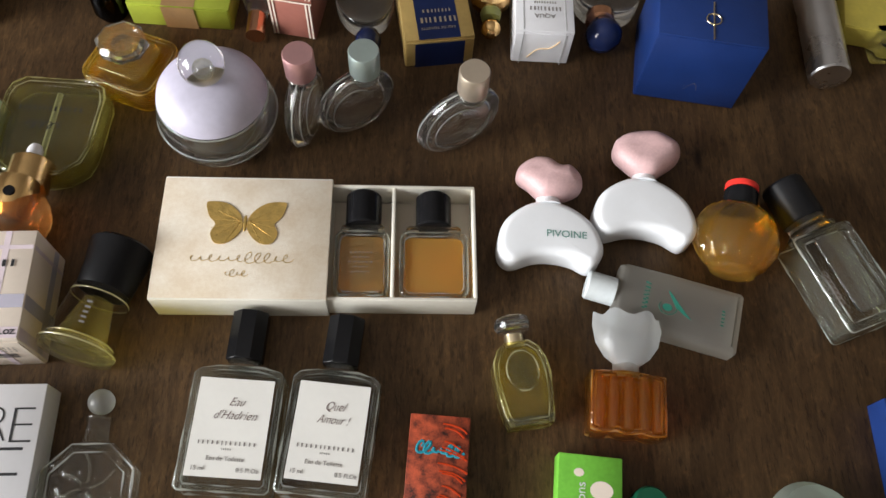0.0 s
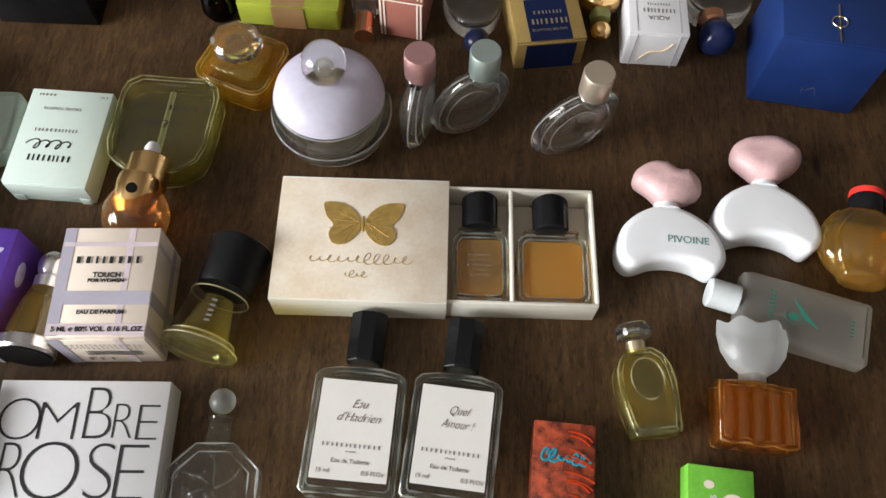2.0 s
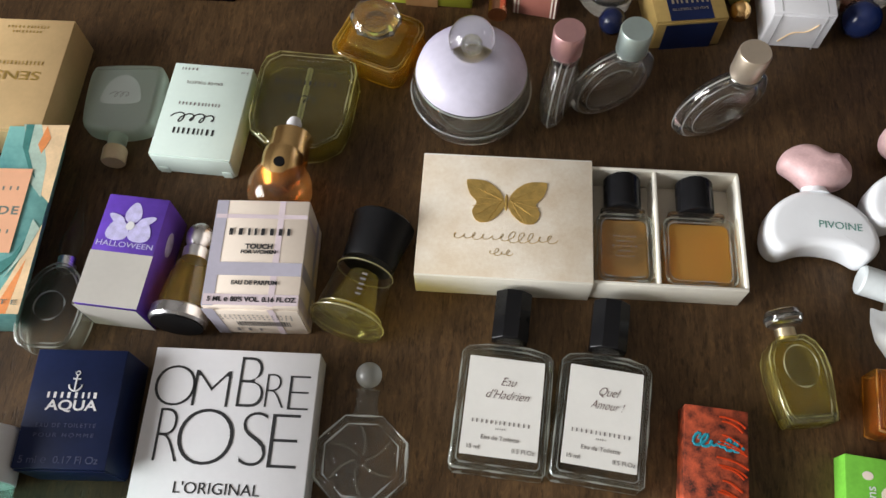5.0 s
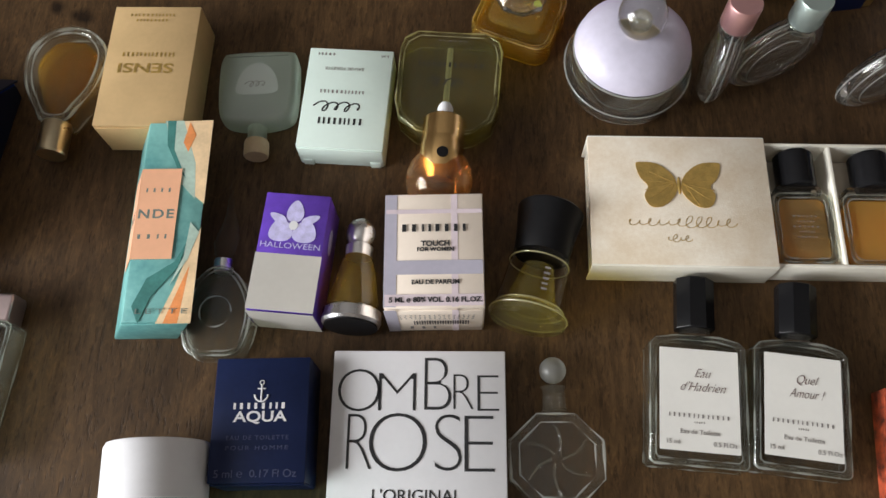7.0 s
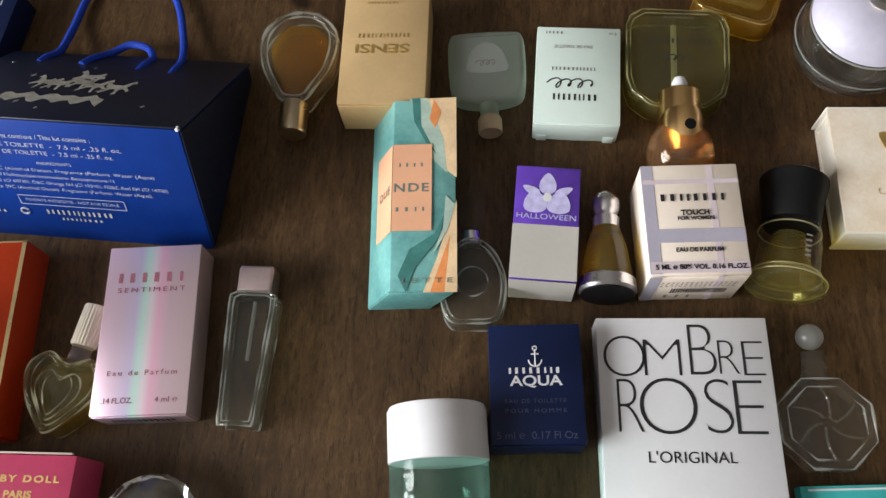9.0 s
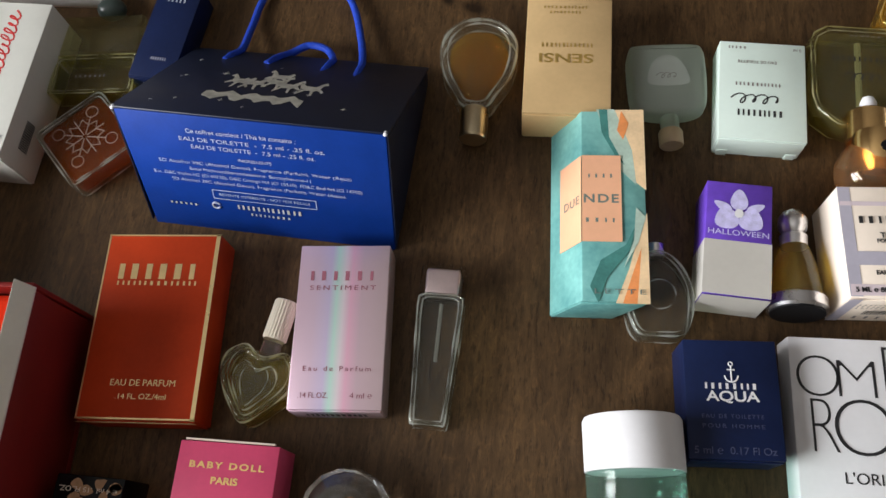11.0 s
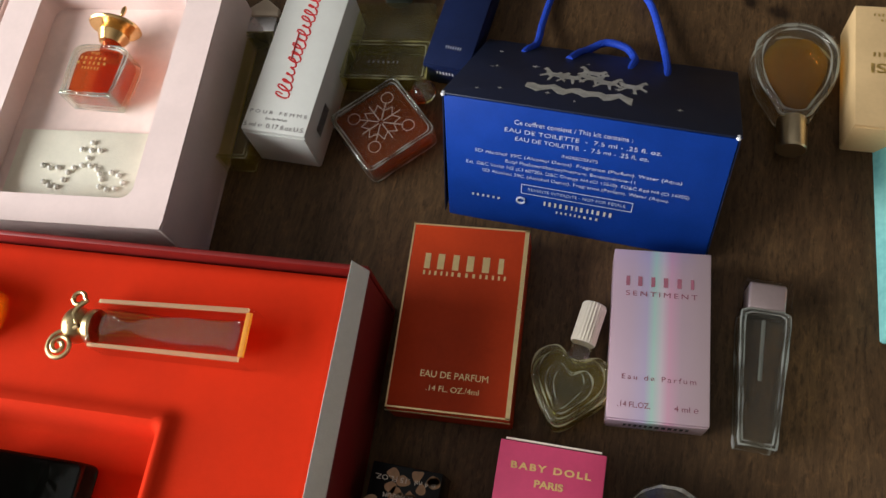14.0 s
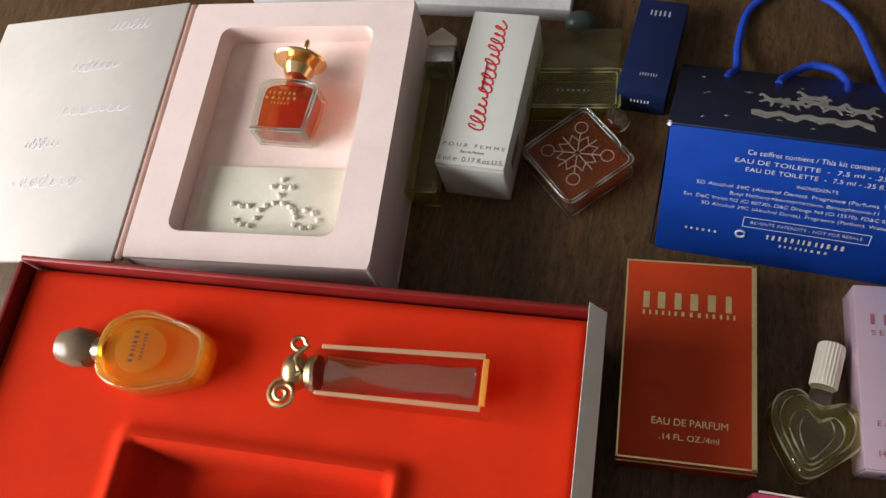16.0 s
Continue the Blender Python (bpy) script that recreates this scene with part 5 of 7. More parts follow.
def marbled_carton():
    t, w, l, h = carton("perfume_box", "tall teal carton with watercolour drapery and peach panel", (-0.2546, 0.2115), (-0.2312, 0.2125), (-0.2530, 0.1345), 0.0205, TEAL)
    for o in t.children:
        for v in o.data.vertices:
            v.co.x -= 0.0108 * (1 - v.co.z / h)
    z = h + 0.0001
    folds = ((SAND, [(0.0005, 0.0390), (0.0120, 0.0392), (0.0120, 0.0050), (0.0085, 0.0080), (0.0060, 0.0210)]), (SAGE, [(-0.0060, 0.0392), (0.0010, 0.0392), (0.0072, 0.0215), (0.0085, 0.0070), (0.0030, 0.0130)]),
             (DEEPTEAL, [(-0.0050, 0.0392), (-0.0018, 0.0392), (-0.0012, 0.0270), (0.0045, 0.0150), (0.0010, 0.0190), (-0.0040, 0.0290)]), (ORANGE, [(0.0035, 0.0385), (0.0062, 0.0330), (0.0040, 0.0260), (0.0018, 0.0300)]),
             (SAND, [(0.0120, -0.0040), (0.0120, -0.0392), (0.0000, -0.0392), (0.0050, -0.0260), (0.0090, -0.0120)]), (ORANGE, [(0.0095, -0.0180), (0.0075, -0.0392), (0.0025, -0.0392), (0.0058, -0.0290)]),
             (DEEPTEAL, [(-0.0060, -0.0392), (-0.0030, -0.0300), (0.0055, -0.0190), (0.0078, -0.0090), (0.0040, -0.0170), (-0.0050, -0.0230), (-0.0090, -0.0330)]), (SAGE, [(0.0080, -0.0020), (0.0070, -0.0150), (0.0030, -0.0260), (0.0085, -0.0160), (0.0115, -0.0060)]))
    for i, (m_, o) in enumerate(folds):
        part("drapery_print", sheet(o, z + 0.00003 * i), m_, t)
    z += 0.0004
    part("peach_panel", box(0.0145, 0.0350, 0.0001, 0, -w / 2 + 0.0073, 0.0015, z), PEACH, t)
    lean = math.degrees(math.atan2(0.0108, h))
    side = pose(-w / 2, 0, h, 0, -90 + lean, 0)
    part("peach_panel", box(0.0150, 0.0350, 0.0001, 0, -0.0075, 0.0015, 0.0002), PEACH, t).matrix_local = side
    ink = mat("grey_teal_ink", (0.16, 0.20, 0.18), 0.5)
    text("NDE", 0.0048, ink, t, -w / 2 + 0.0070, 0.0010, z, spacing=1.2, width=0.0128, bold=0.0001)
    text("DUE", 0.0048, ink, t, 0, 0, 0, spacing=1.2, width=0.0105, m=side @ pose(-0.0065, 0.0010, 0.0005))
    bars(4, 0.0110, 0.0017, ink, t, -w / 2 + 0.0070, -0.0075, z, 0, 0.9, seed=2)
    bars(4, 0.0095, 0.0016, ink, t, -w / 2 + 0.0072, 0.0105, z, 0, 1.0, seed=3)
    text("LETTE", 0.0026, ink, t, 0.0015, -0.0350, z, spacing=1.4, width=0.0180)


marbled_carton()


def twist_stopper_flask():
    base, tip = (-0.2230, 0.1300), (-0.2268, 0.196)
    b = thing("perfume_bottle", "round glass flask with silver collar and twisted stopper", "perfume bottle", *base, aimed(base, tip), 0, BOTTLES)
    o = smooth_outline(mirrored([(0.0, -0.0038), (0.0085, -0.0028), (0.0120, 0.0060), (0.0120, 0.0155), (0.0084, 0.0240), (0.0030, 0.0290)]), 4)
    filled(o, 0.0115, 0.0040, 5, CLEAR, PALEGLASS, b)
    part("disc", prism([(0.0056 * math.cos(a), 0.0150 + 0.0056 * math.sin(a)) for a in np.linspace(0, 2 * math.pi, 30, endpoint=False)], 0.0112, 0.0118, 0.0003), SHELL, b)
    edge_glint([(0.0056 * math.cos(a), 0.0120 + 0.0056 * math.sin(a)) for a in np.linspace(0, 2 * math.pi, 30, endpoint=False)], 0.0117, 0.00025, GLINTCLEAR, b)
    part("collar", move(lathe([(0.0034, 0.0285), (0.0036, 0.0330), (0.0030, 0.0335)], 24, "y"), pose(0, 0, 0.0060)), SILVER, b)
    bm = lathe([(0.0030, 0.0330), (0.0060, 0.0400), (0.0055, 0.0460), (0.0030, 0.0540), (0.0010, 0.0620), (0, 0.0640)], 24, "y")
    for v in bm.verts:
        q = (v.co.y - 0.033) * 60
        x, z = v.co.x, v.co.z * 0.5
        v.co.x, v.co.z = x * math.cos(q) - z * math.sin(q) + 0.0015 * math.sin(q * 1.4), x * math.sin(q) + z * math.cos(q)
    part("stopper", move(bm, pose(0, 0, 0.0075)), SHELL, b)


twist_stopper_flask()


# ---------------------------------------------------------------- blue gift carrier
def blue_carrier():
    t = thing("gift_carrier", "blue card gift carrier with night-sky roof, horses print and cord handles", "gift box", -0.3768, 0.1712, -3.4, 0)
    # wedge-shaped hull: steep front, roof falling to the back
    section = [(-0.0115, 0.0), (0.0118, 0.0522), (0.0680, 0.0072), (0.0655, 0.0)]
    bm = bmesh.new()
    lo, hi = ([bm.verts.new((x + (0.0012 if z < 0.01 and x < 0 else 0), y, z)) for y, z in section] for x in (-0.0500, 0.0525))
    bm.faces.new(lo[::-1])
    bm.faces.new(hi)
    for i in range(4):
        bm.faces.new((lo[i], lo[(i + 1) % 4], hi[(i + 1) % 4], hi[i]))
    bmesh.ops.bevel(bm, geom=bm.edges[:], offset=0.0005, segments=2, affect="EDGES", profile=0.5)
    hull = part("hull", bm, BAGBLUE, t)
    fall = math.degrees(math.atan2(0.0522 - 0.0072, 0.0680 - 0.0118))
    slope = pose(0, 0.0118, 0.0524, -fall, 0, 0)
    lid = part("roof", box(0.1045, 0.0735, 0.0008, 0.0003, 0.0012, 0.0367, 0), BAGNIGHT, t, "night-blue roof with stars and running horses")
    lid.matrix_local = slope
    for x in (-0.0506, 0.0527):
        side = part("side_panel", prism([(-0.0108, 0.001), (0.0118, 0.0512), (0.0672, 0.0068), (0.0652, 0.001)], 0, 0.0004, 0), BAGNIGHT, t)
        side.matrix_local = pose(x, 0, 0, 90, 0, 90)
    for x in (-0.0502, 0.0522):
        part("worn_corner", ball(0.0009, x, 0.0122, 0.0524, 1, 1.3, 0.6, 10), WHITE, t, "whitened worn corner")
    z = 0.0009
    silver = mat("silver_print", (0.55, 0.55, 0.50), 0.45, 0.2, vary=0.2, scale=300)
    rnd = random.Random(7)
    for _ in range(14):
        x, y, r = rnd.uniform(-0.046, 0.050), rnd.uniform(0.006, 0.066), rnd.uniform(0.0007, 0.0015)
        o = [(x + (r if k % 2 == 0 else r * 0.22) * math.cos(k * math.pi / 4), y + 1.6 * (r if k % 2 == 0 else r * 0.22) * math.sin(k * math.pi / 4)) for k in range(8)]
        part("star", sheet(o, z), silver, lid)
    cloud = [(-0.0240 + 0.0395 * k / 16, 0.0235 + 0.0014 * math.sin(k * 1.9) + 0.0008 * math.sin(5 * k)) for k in range(17)]
    part("cloud_print", sheet(cloud + [(x, y - 0.0062 + 0.0012 * math.sin(700 * x)) for x, y in reversed(cloud)], z), silver, lid)
    horse = [(-0.0048, 0.0012), (-0.0060, 0.0030), (-0.0050, 0.0036), (-0.0035, 0.0026), (0.0005, 0.0024), (0.0022, 0.0040), (0.0036, 0.0048), (0.0046, 0.0036), (0.0032, 0.0034), (0.0026, 0.0016), (0.0046, 0.0004), (0.0042, -0.0002),
             (0.0020, 0.0008), (0.0008, 0.0004), (0.0012, -0.0018), (0.0004, -0.0016), (-0.0006, 0.0006), (-0.0026, 0.0004), (-0.0050, -0.0016), (-0.0054, -0.0010), (-0.0034, 0.0010)]
    for hx, hy, s in ((-0.0160, 0.0215, -1), (-0.0090, 0.0212, 1), (-0.0015, 0.0222, 1), (0.0035, 0.0210, 1), (0.0120, 0.0208, 1), (-0.0040, 0.0245, -1)):
        part("horse_print", sheet([(hx * 1.12 + 0.0015 + s * x * 1.05, (hy - 0.0085) * 2.65 - 0.001 + y * 2.3) for x, y in horse], z + 0.00004), silver, lid)
    # writing on the sloping front
    ang = math.degrees(math.atan2(0.0522, 0.0233))
    face = lambda x, u: pose(0, -0.0115, 0, 0, 0, 0) @ Matrix.Rotation(radians(ang), 4, "X") @ pose(x, u, 0.0003)
    L = 0.0572
    pale = mat("pale_ink", (0.50, 0.54, 0.66), 0.5)
    for body, size, x, u, w in (("Ce coffret contient / This kit contains :", 0.0029, -0.0025, L - 0.0070, 0.0420), ("EAU DE TOILETTE  -  7.5 ml - .25 fl. oz.", 0.0026, 0.0010, L - 0.0108, 0.0560),
                                ("EAU DE TOILETTE  -  7.5 ml - .25 fl. oz.", 0.0026, 0.0010, L - 0.0142, 0.0480), ("INGREDIENTS", 0.0020, 0.0010, L - 0.0188, 0.0130),
                                ("SD Alcohol 39C (Alcohol Denat). Fragrance (Parfum). Water (Aqua)", 0.0022, 0.0, L - 0.0222, 0.0760), ("Butyl Methoxydibenzoylmethane. Benzophenone-11", 0.0022, -0.002, L - 0.0252, 0.0480),
                                ("Ext. D&C Violet N2 (CI 60730). D&C Orange N4 (CI 15510). FD&C Red N4 (CI 14700)", 0.0022, 0.0, L - 0.0282, 0.0830), ("SD Alcohol 39C (Alcohol Denat). Fragrance (Parfum). Water (Aqua).", 0.0022, 0.0, L - 0.0312, 0.0700),
                                ("REVENTE INTERDITE - NOT FOR RESALE", 0.0020, 0.0015, L - 0.0372, 0.0370)):
        text(body, size, pale, hull, 0, 0, 0, m=face(x, u), width=w, bold=-0.00003)
    for x, u, w, q in ((0.0015, L - 0.0350, 0.0420, 0.00025), (0.0015, L - 0.0394, 0.0420, 0.00025)):
        part("rule", box(w, q, 0.00006, 0), pale, hull).matrix_local = face(x, u)
    for x in (-0.0195, 0.0225):
        part("rule", box(0.00025, 0.0044, 0.00006, 0), pale, hull).matrix_local = face(x, L - 0.0372)
    bars(13, 0.0270, 0.0022, silver, hull, 0, 0, 0, seed=3, m=face(0.003, L - 0.0428))
    bars(9, 0.0170, 0.0012, silver, hull, 0, 0, 0, seed=4, m=face(0.003, L - 0.0462))
    bars(6, 0.0120, 0.0011, silver, hull, 0, 0, 0, seed=5, m=face(-0.0330, L - 0.0440))
    part("round_mark", tube([(0.0016 * math.cos(a), 0.0014 * math.sin(a), 0) for a in np.linspace(0.4, 6, 14)], 0.0004, 5), pale, hull).matrix_local = face(-0.0195, L - 0.0432)
    cord = mat("blue_cord", (0.008, 0.05, 0.45), 0.7, vary=0.2, scale=500, bump=0.5, bscale=1500)
    out = t.matrix_world.inverted()
    for way in (((-0.4062, 0.2330, 0.0140), (-0.4050, 0.2365, 0.0125), (-0.4022, 0.2430, 0.0085), (-0.4020, 0.2580, 0.004), (-0.3985, 0.2770, 0.003), (-0.3860, 0.2870, 0.003), (-0.3700, 0.2850, 0.003),
                 (-0.3580, 0.2720, 0.004), (-0.3510, 0.2520, 0.006), (-0.3478, 0.2375, 0.0095), (-0.3474, 0.2290, 0.0150), (-0.3480, 0.2215, 0.0190)),
                ((-0.3870, 0.2310, 0.0155), (-0.3845, 0.2365, 0.0120), (-0.3805, 0.2425, 0.007), (-0.3735, 0.2475, 0.006), (-0.3650, 0.2450, 0.007), (-0.3608, 0.2385, 0.009), (-0.3612, 0.2330, 0.0130), (-0.3625, 0.2270, 0.0160))):
        fine = []
        for k in range(len(way) - 1):
            p0, p1, p2, p3 = (Vector(way[min(max(k + d, 0), len(way) - 1)]) for d in (-1, 0, 1, 2))
            for q in np.linspace(0, 1, 6, endpoint=False):
                fine.append(0.5 * ((2 * p1) + (p2 - p0) * q + (2 * p0 - 5 * p1 + 4 * p2 - p3) * q * q + (3 * p1 - p0 - 3 * p2 + p3) * q ** 3))
        part("cord_handle", move(tube(fine + [Vector(way[-1])], 0.0016), out), cord, t, "twisted blue cord handle")


blue_carrier()


def night_carton():
    t, w, l, h = carton("perfume_box", "small midnight-blue carton with silver lettering leaning by the carrier", (-0.4452, 0.2720), (-0.4252, 0.2700), (-0.4470, 0.2245), 0.0130, NAVY)
    pale = mat("dull_silver_ink", (0.30, 0.32, 0.40), 0.5)
    bars(5, 0.0090, 0.0028, pale, t, 0.0, 0.0170, h, seed=3)
    bars(7, 0.0070, 0.0015, pale, t, 0.001, -0.0140, h, seed=5)
    bars(6, 0.0080, 0.0020, WHITE, t, 0, 0, 0, seed=4, m=pose(0.0, -l / 2 - 0.0009, h - 0.004, 90))
    part("gold_tip", box(0.010, 0.003, 0.006, 0.0006, 0, l / 2 + 0.0016, 0.003), PALEGOLD, t)


night_carton()


# ---------------------------------------------------------------- iridescent and red cartons, bottles beside them
def holo_carton():
    t, w, l, h = carton("perfume_box", "iridescent pink foil carton with dark pink lettering", (-0.3599, 0.1507), (-0.3256, 0.1531), (-0.3532, 0.0886), 0.0145, HOLO)
    bars(6, 0.0250, 0.0037, MAUVEINK, t, 0, 0.0190, h, 0, 0.55, seed=3)
    text("SENTIMENT", 0.0026, MAUVEINK, t, 0, 0.0142, h, spacing=1.4, width=0.0250)
    text("Eau de Parfum", 0.0026, MAUVEINK, t, 0, -0.0165, h, spacing=1.4, width=0.0250)
    text(".14 FL.OZ.", 0.0028, MAUVEINK, t, -0.0080, -0.0262, h, width=0.0110)
    text("4 ml \u212e", 0.0028, MAUVEINK, t, 0.0095, -0.0262, h, width=0.0080)
    bars(12, 0.022, 0.004, INK, t, 0, 0, 0, gap=0.7, seed=4, name="barcode", m=pose(0, -l / 2 - 0.0009, h - 0.006, 90))


holo_carton()


def tall_slim_bottle():
    base, tip = (-0.3040, 0.0875), (-0.3035, 0.1478)
    b = thing("perfume_bottle", "tall tapered clear glass bottle with rose-silver cap", "perfume bottle", *base, aimed(base, tip), 0, BOTTLES)
    filled(mirrored([(0.0062, 0), (0.0066, 0.002), (0.0088, 0.0440), (0.0086, 0.0478), (0.0060, 0.0490)]), 0.0120, 0.0014, 3, CLEAR, PALEGLASS, b, 0.0017)
    part("dip_tube", move(lathe([(0.0007, 0.024), (0.0007, 0.046)], 10, "y"), pose(0, 0, 0.0072)), FROST, b)
    part("cap", prism(mirrored([(0.0064, 0.0488), (0.0066, 0.0575), (0.0060, 0.0590)]), 0.0012, 0.0112, 0.0010), mat("rose_silver_metal", (0.62, 0.50, 0.51), 0.3, 0.9, vary=0.08), b)
    part("cap_sleeve", prism(mirrored([(0.0084, 0.0486), (0.0084, 0.0596), (0.0076, 0.0606)]), 0, 0.0122, 0.0010), SHELL, b)


tall_slim_bottle()


def red_gold_carton():
    t, w, l, h = carton("perfume_box", "rust-red carton with gold edges and gold lettering", (-0.4371, 0.1497), (-0.3924, 0.1524), (-0.4291, 0.0786), 0.0165, RUST)
    foil = mat("bright_gold_foil", (0.85, 0.66, 0.34), 0.3, 0.9, vary=0.1)
    for x, q in ((-w / 2 + 0.0004, 0.0006), (w / 2 - 0.0009, 0.0016)):
        part("gold_edge", box(q, l, 0.0001, 0, x, 0, h), foil, t)
    part("gold_edge", box(w, 0.0006, 0.0001, 0, 0, l / 2 - 0.0004, h), foil, t)
    part("gold_edge", box(w, 0.0001, 0.0022, 0, 0, -l / 2 - 0.0009, h - 0.0024), foil, t)
    part("gold_edge", box(w, 0.0006, 0.0001, 0, 0, -l / 2 + 0.0004, h), foil, t)
    bars(6, 0.0320, 0.0062, foil, t, 0.0, 0.0205, h, 0, 0.12, seed=3)
    bars(14, 0.0320, 0.0017, foil, t, 0.0, 0.0158, h, 0, 0.35, seed=4)
    text("EAU DE PARFUM", 0.0034, foil, t, 0.001, -0.0225, h, width=0.0245)
    text(".14 FL. OZ./4ml", 0.0028, foil, t, 0.001, -0.0275, h, width=0.0190)


red_gold_carton()


def heart_bottle():
    base, tip = (-0.3712, 0.0824), (-0.3664, 0.1310)
    b = thing("perfume_bottle", "heart-shaped clear bottle with yellow perfume and ribbed cream cap", "perfume bottle", *base, aimed(base, tip) - 4, 0, BOTTLES)
    o = smooth_outline([(0, 0), (0.0080, 0.0070), (0.0142, 0.0160), (0.0140, 0.0240), (0.0085, 0.0285), (0.0030, 0.0262), (0, 0.0252), (-0.0030, 0.0262), (-0.0085, 0.0285), (-0.0140, 0.0240), (-0.0142, 0.0160), (-0.0080, 0.0070)], 5)
    filled(o, 0.0130, 0.0046, 6, YELLOWGLASS, PALEGLASS, b, 0.003, 0.003)
    i = [(x * 0.58, 0.0045 + y * 0.62) for x, y in o]
    part("inner_heart", prism(i, 0.0124, 0.0138, 0.0007), SHELL, b)
    edge_glint(i, 0.0134, 0.0003, GLINTYELLOW, b, 0.0003)
    edge_glint([(x * 0.6, 0.0030 + y * 0.8) for x, y in i], 0.0136, 0.00025, GLINTYELLOW, b)
    part("neck", move(lathe([(0.0042, 0.0255), (0.0036, 0.0320), (0.0040, 0.0335)], 24, "y"), pose(0, 0, 0.0068)), CLEAR, b)
    bm = lathe([(0, 0.0330), (0.0043, 0.0330), (0.0045, 0.0336), (0.0045, 0.0478), (0.0041, 0.0486), (0, 0.0486)], 48, "y")
    for v in bm.verts:
        if v.co.xz.length > 0.004:
            f = 1 + 0.03 * math.cos(24 * math.atan2(v.co.z, v.co.x))
            v.co.x, v.co.z = v.co.x * f, v.co.z * f
    part("cap", move(bm, pose(0, 0, 0.0068)), LEMONCAP, b, "ribbed cream cap")


heart_bottle()


def pink_carton():
    t, w, l, h = carton("perfume_box", "hot pink carton with gold lettering", (-0.3872, 0.0742), (-0.3517, 0.0747), (-0.3880, 0.0335), 0.0205, PINKCARD)
    foil = mat("dull_gold_ink", (0.80, 0.55, 0.22), 0.4, 0.4)
    text("BABY DOLL", 0.0030, foil, t, 0, 0.0125, h, spacing=1.3, width=0.0265, bold=0.0001)
    text("PARIS", 0.0032, foil, t, 0.0, 0.0075, h, width=0.0095, bold=0.0001)
    part("end_lip", box(w * 0.9, 0.0006, 0.0016, 0.0001, 0, l / 2 + 0.0006, h - 0.0012), PALECREAM, t)


pink_carton()


def leopard_carton():
    t, w, l, h = carton("perfume_box", "black and brown leopard-print carton lying upside down", (-0.4302, 0.0592), (-0.4055, 0.0592), (-0.4290, 0.0220), 0.0200, BLACK)
    rnd = random.Random(5)
    for _ in range(26):
        x, y = rnd.uniform(-w * 0.42, w * 0.42), rnd.uniform(-l * 0.44, l * 0.44)
        o = smooth_outline([(x + rnd.uniform(0.0012, 0.0030) * math.cos(a), y + rnd.uniform(0.0012, 0.0026) * math.sin(a)) for a in np.linspace(0, 2 * math.pi, 8)[:-1]], 3)
        part("leopard_spot", sheet(o, h + 0.00005), BROWNSPOT, t)
    text("EAU DE PARFUM", 0.0022, PALECREAM, t, 0.001, 0.0085, h + 0.0003, 180, width=0.0150)
    text("\u212e 4 ml  .15 FL.OZ.", 0.0024, PALECREAM, t, 0.0, 0.0140, h + 0.0003, 180, width=0.0210)


leopard_carton()


def faceted_disc():
    b = thing("perfume_bottle", "round faceted clear glass bottle with gold heart", "perfume bottle", -0.3300, 0.0555, 0, 0, BOTTLES)
    part("body", lathe([(0, 0), (0.0120, 0), (0.0162, 0.0050), (0.0150, 0.0110), (0.0095, 0.0150), (0, 0.0160)], 14), CLEAR, b, smooth=0)
    part("heart", ball(0.0042, 0.0035, 0.0015, 0.0165, 1, 1, 0.6, 12), GOLD, b)
    part("crown", lathe([(0, 0.0148), (0.0075, 0.0152), (0.0052, 0.0188), (0, 0.0192)], 9), CLEAR, b, smooth=0)


faceted_disc()


# ---------------------------------------------------------------- red coffret
def red_coffret():
    t = thing("gift_coffret", "open red gift coffret with flocked tray holding perfume bottles", "gift box", -0.4390, 0.1190, 2.6, 0)
    W, D = 0.2190, 0.1900
    part("base", box(W, D, 0.003, 0.0005, -W / 2, -D / 2, 0), WINE, t)
    for w, d, x, y in ((W, 0.002, -W / 2, -0.001), (W, 0.002, -W / 2, -D + 0.001), (0.002, D - 0.005, -0.001, -D / 2), (0.002, D - 0.005, -W + 0.001, -D / 2)):
        part("side_wall", box(w, d, 0.0455, 0.0005, x, y, 0.003), WINE, t)
    # flocked tray with a rimmed well
    bm = bmesh.new()
    wx0, wx1, wy0, wy1, zt = -0.1545, -0.0605, -0.1500, -0.0605, 0.0435
    nx, ny = 120, 110
    grid = [[None] * (ny + 1) for _ in range(nx + 1)]
    for i in range(nx + 1):
        for j in range(ny + 1):
            x, y = -W + 0.003 + (W - 0.0072) * i / nx, -D + 0.003 + (D - 0.006) * j / ny
            dx, dy = max(wx0 - x, x - wx1), max(wy0 - y, y - wy1)
            d = max(dx, dy) if max(dx, dy) < 0 else math.hypot(max(dx, 0), max(dy, 0))
            z = zt + 0.0030 * math.exp(-((d - 0.001) / 0.0032) ** 2)
            if d < 0:
                k = min(1, -d / 0.0065)
                z -= 0.015 * k * k * (3 - 2 * k)
            edge = min(x + W - 0.003, -0.0042 - x, y + D - 0.003, -0.003 - y)
            z -= 0.0020 * max(0, 1 - edge / 0.003) ** 2
            grid[i][j] = bm.verts.new((x, y, z))
    for i in range(nx):
        for j in range(ny):
            bm.faces.new((grid[i][j], grid[i + 1][j], grid[i + 1][j + 1], grid[i][j + 1]))
    part("tray", bm, REDFLOCK, t, "bright red flocked tray", 60)
    fl = part("flap", prism([(-0.0052, 0.0), (0.0004, -0.0015), (0.0008, -D + 0.004), (-0.0052, -D + 0.004)], 0.0462, 0.0472, 0.0003), TRAYWHITE, t, "cream card flap")
    for v in fl.data.vertices:
        v.co.z += 0.0052 - (v.co.x + 0.0052) * 0.8


red_coffret()


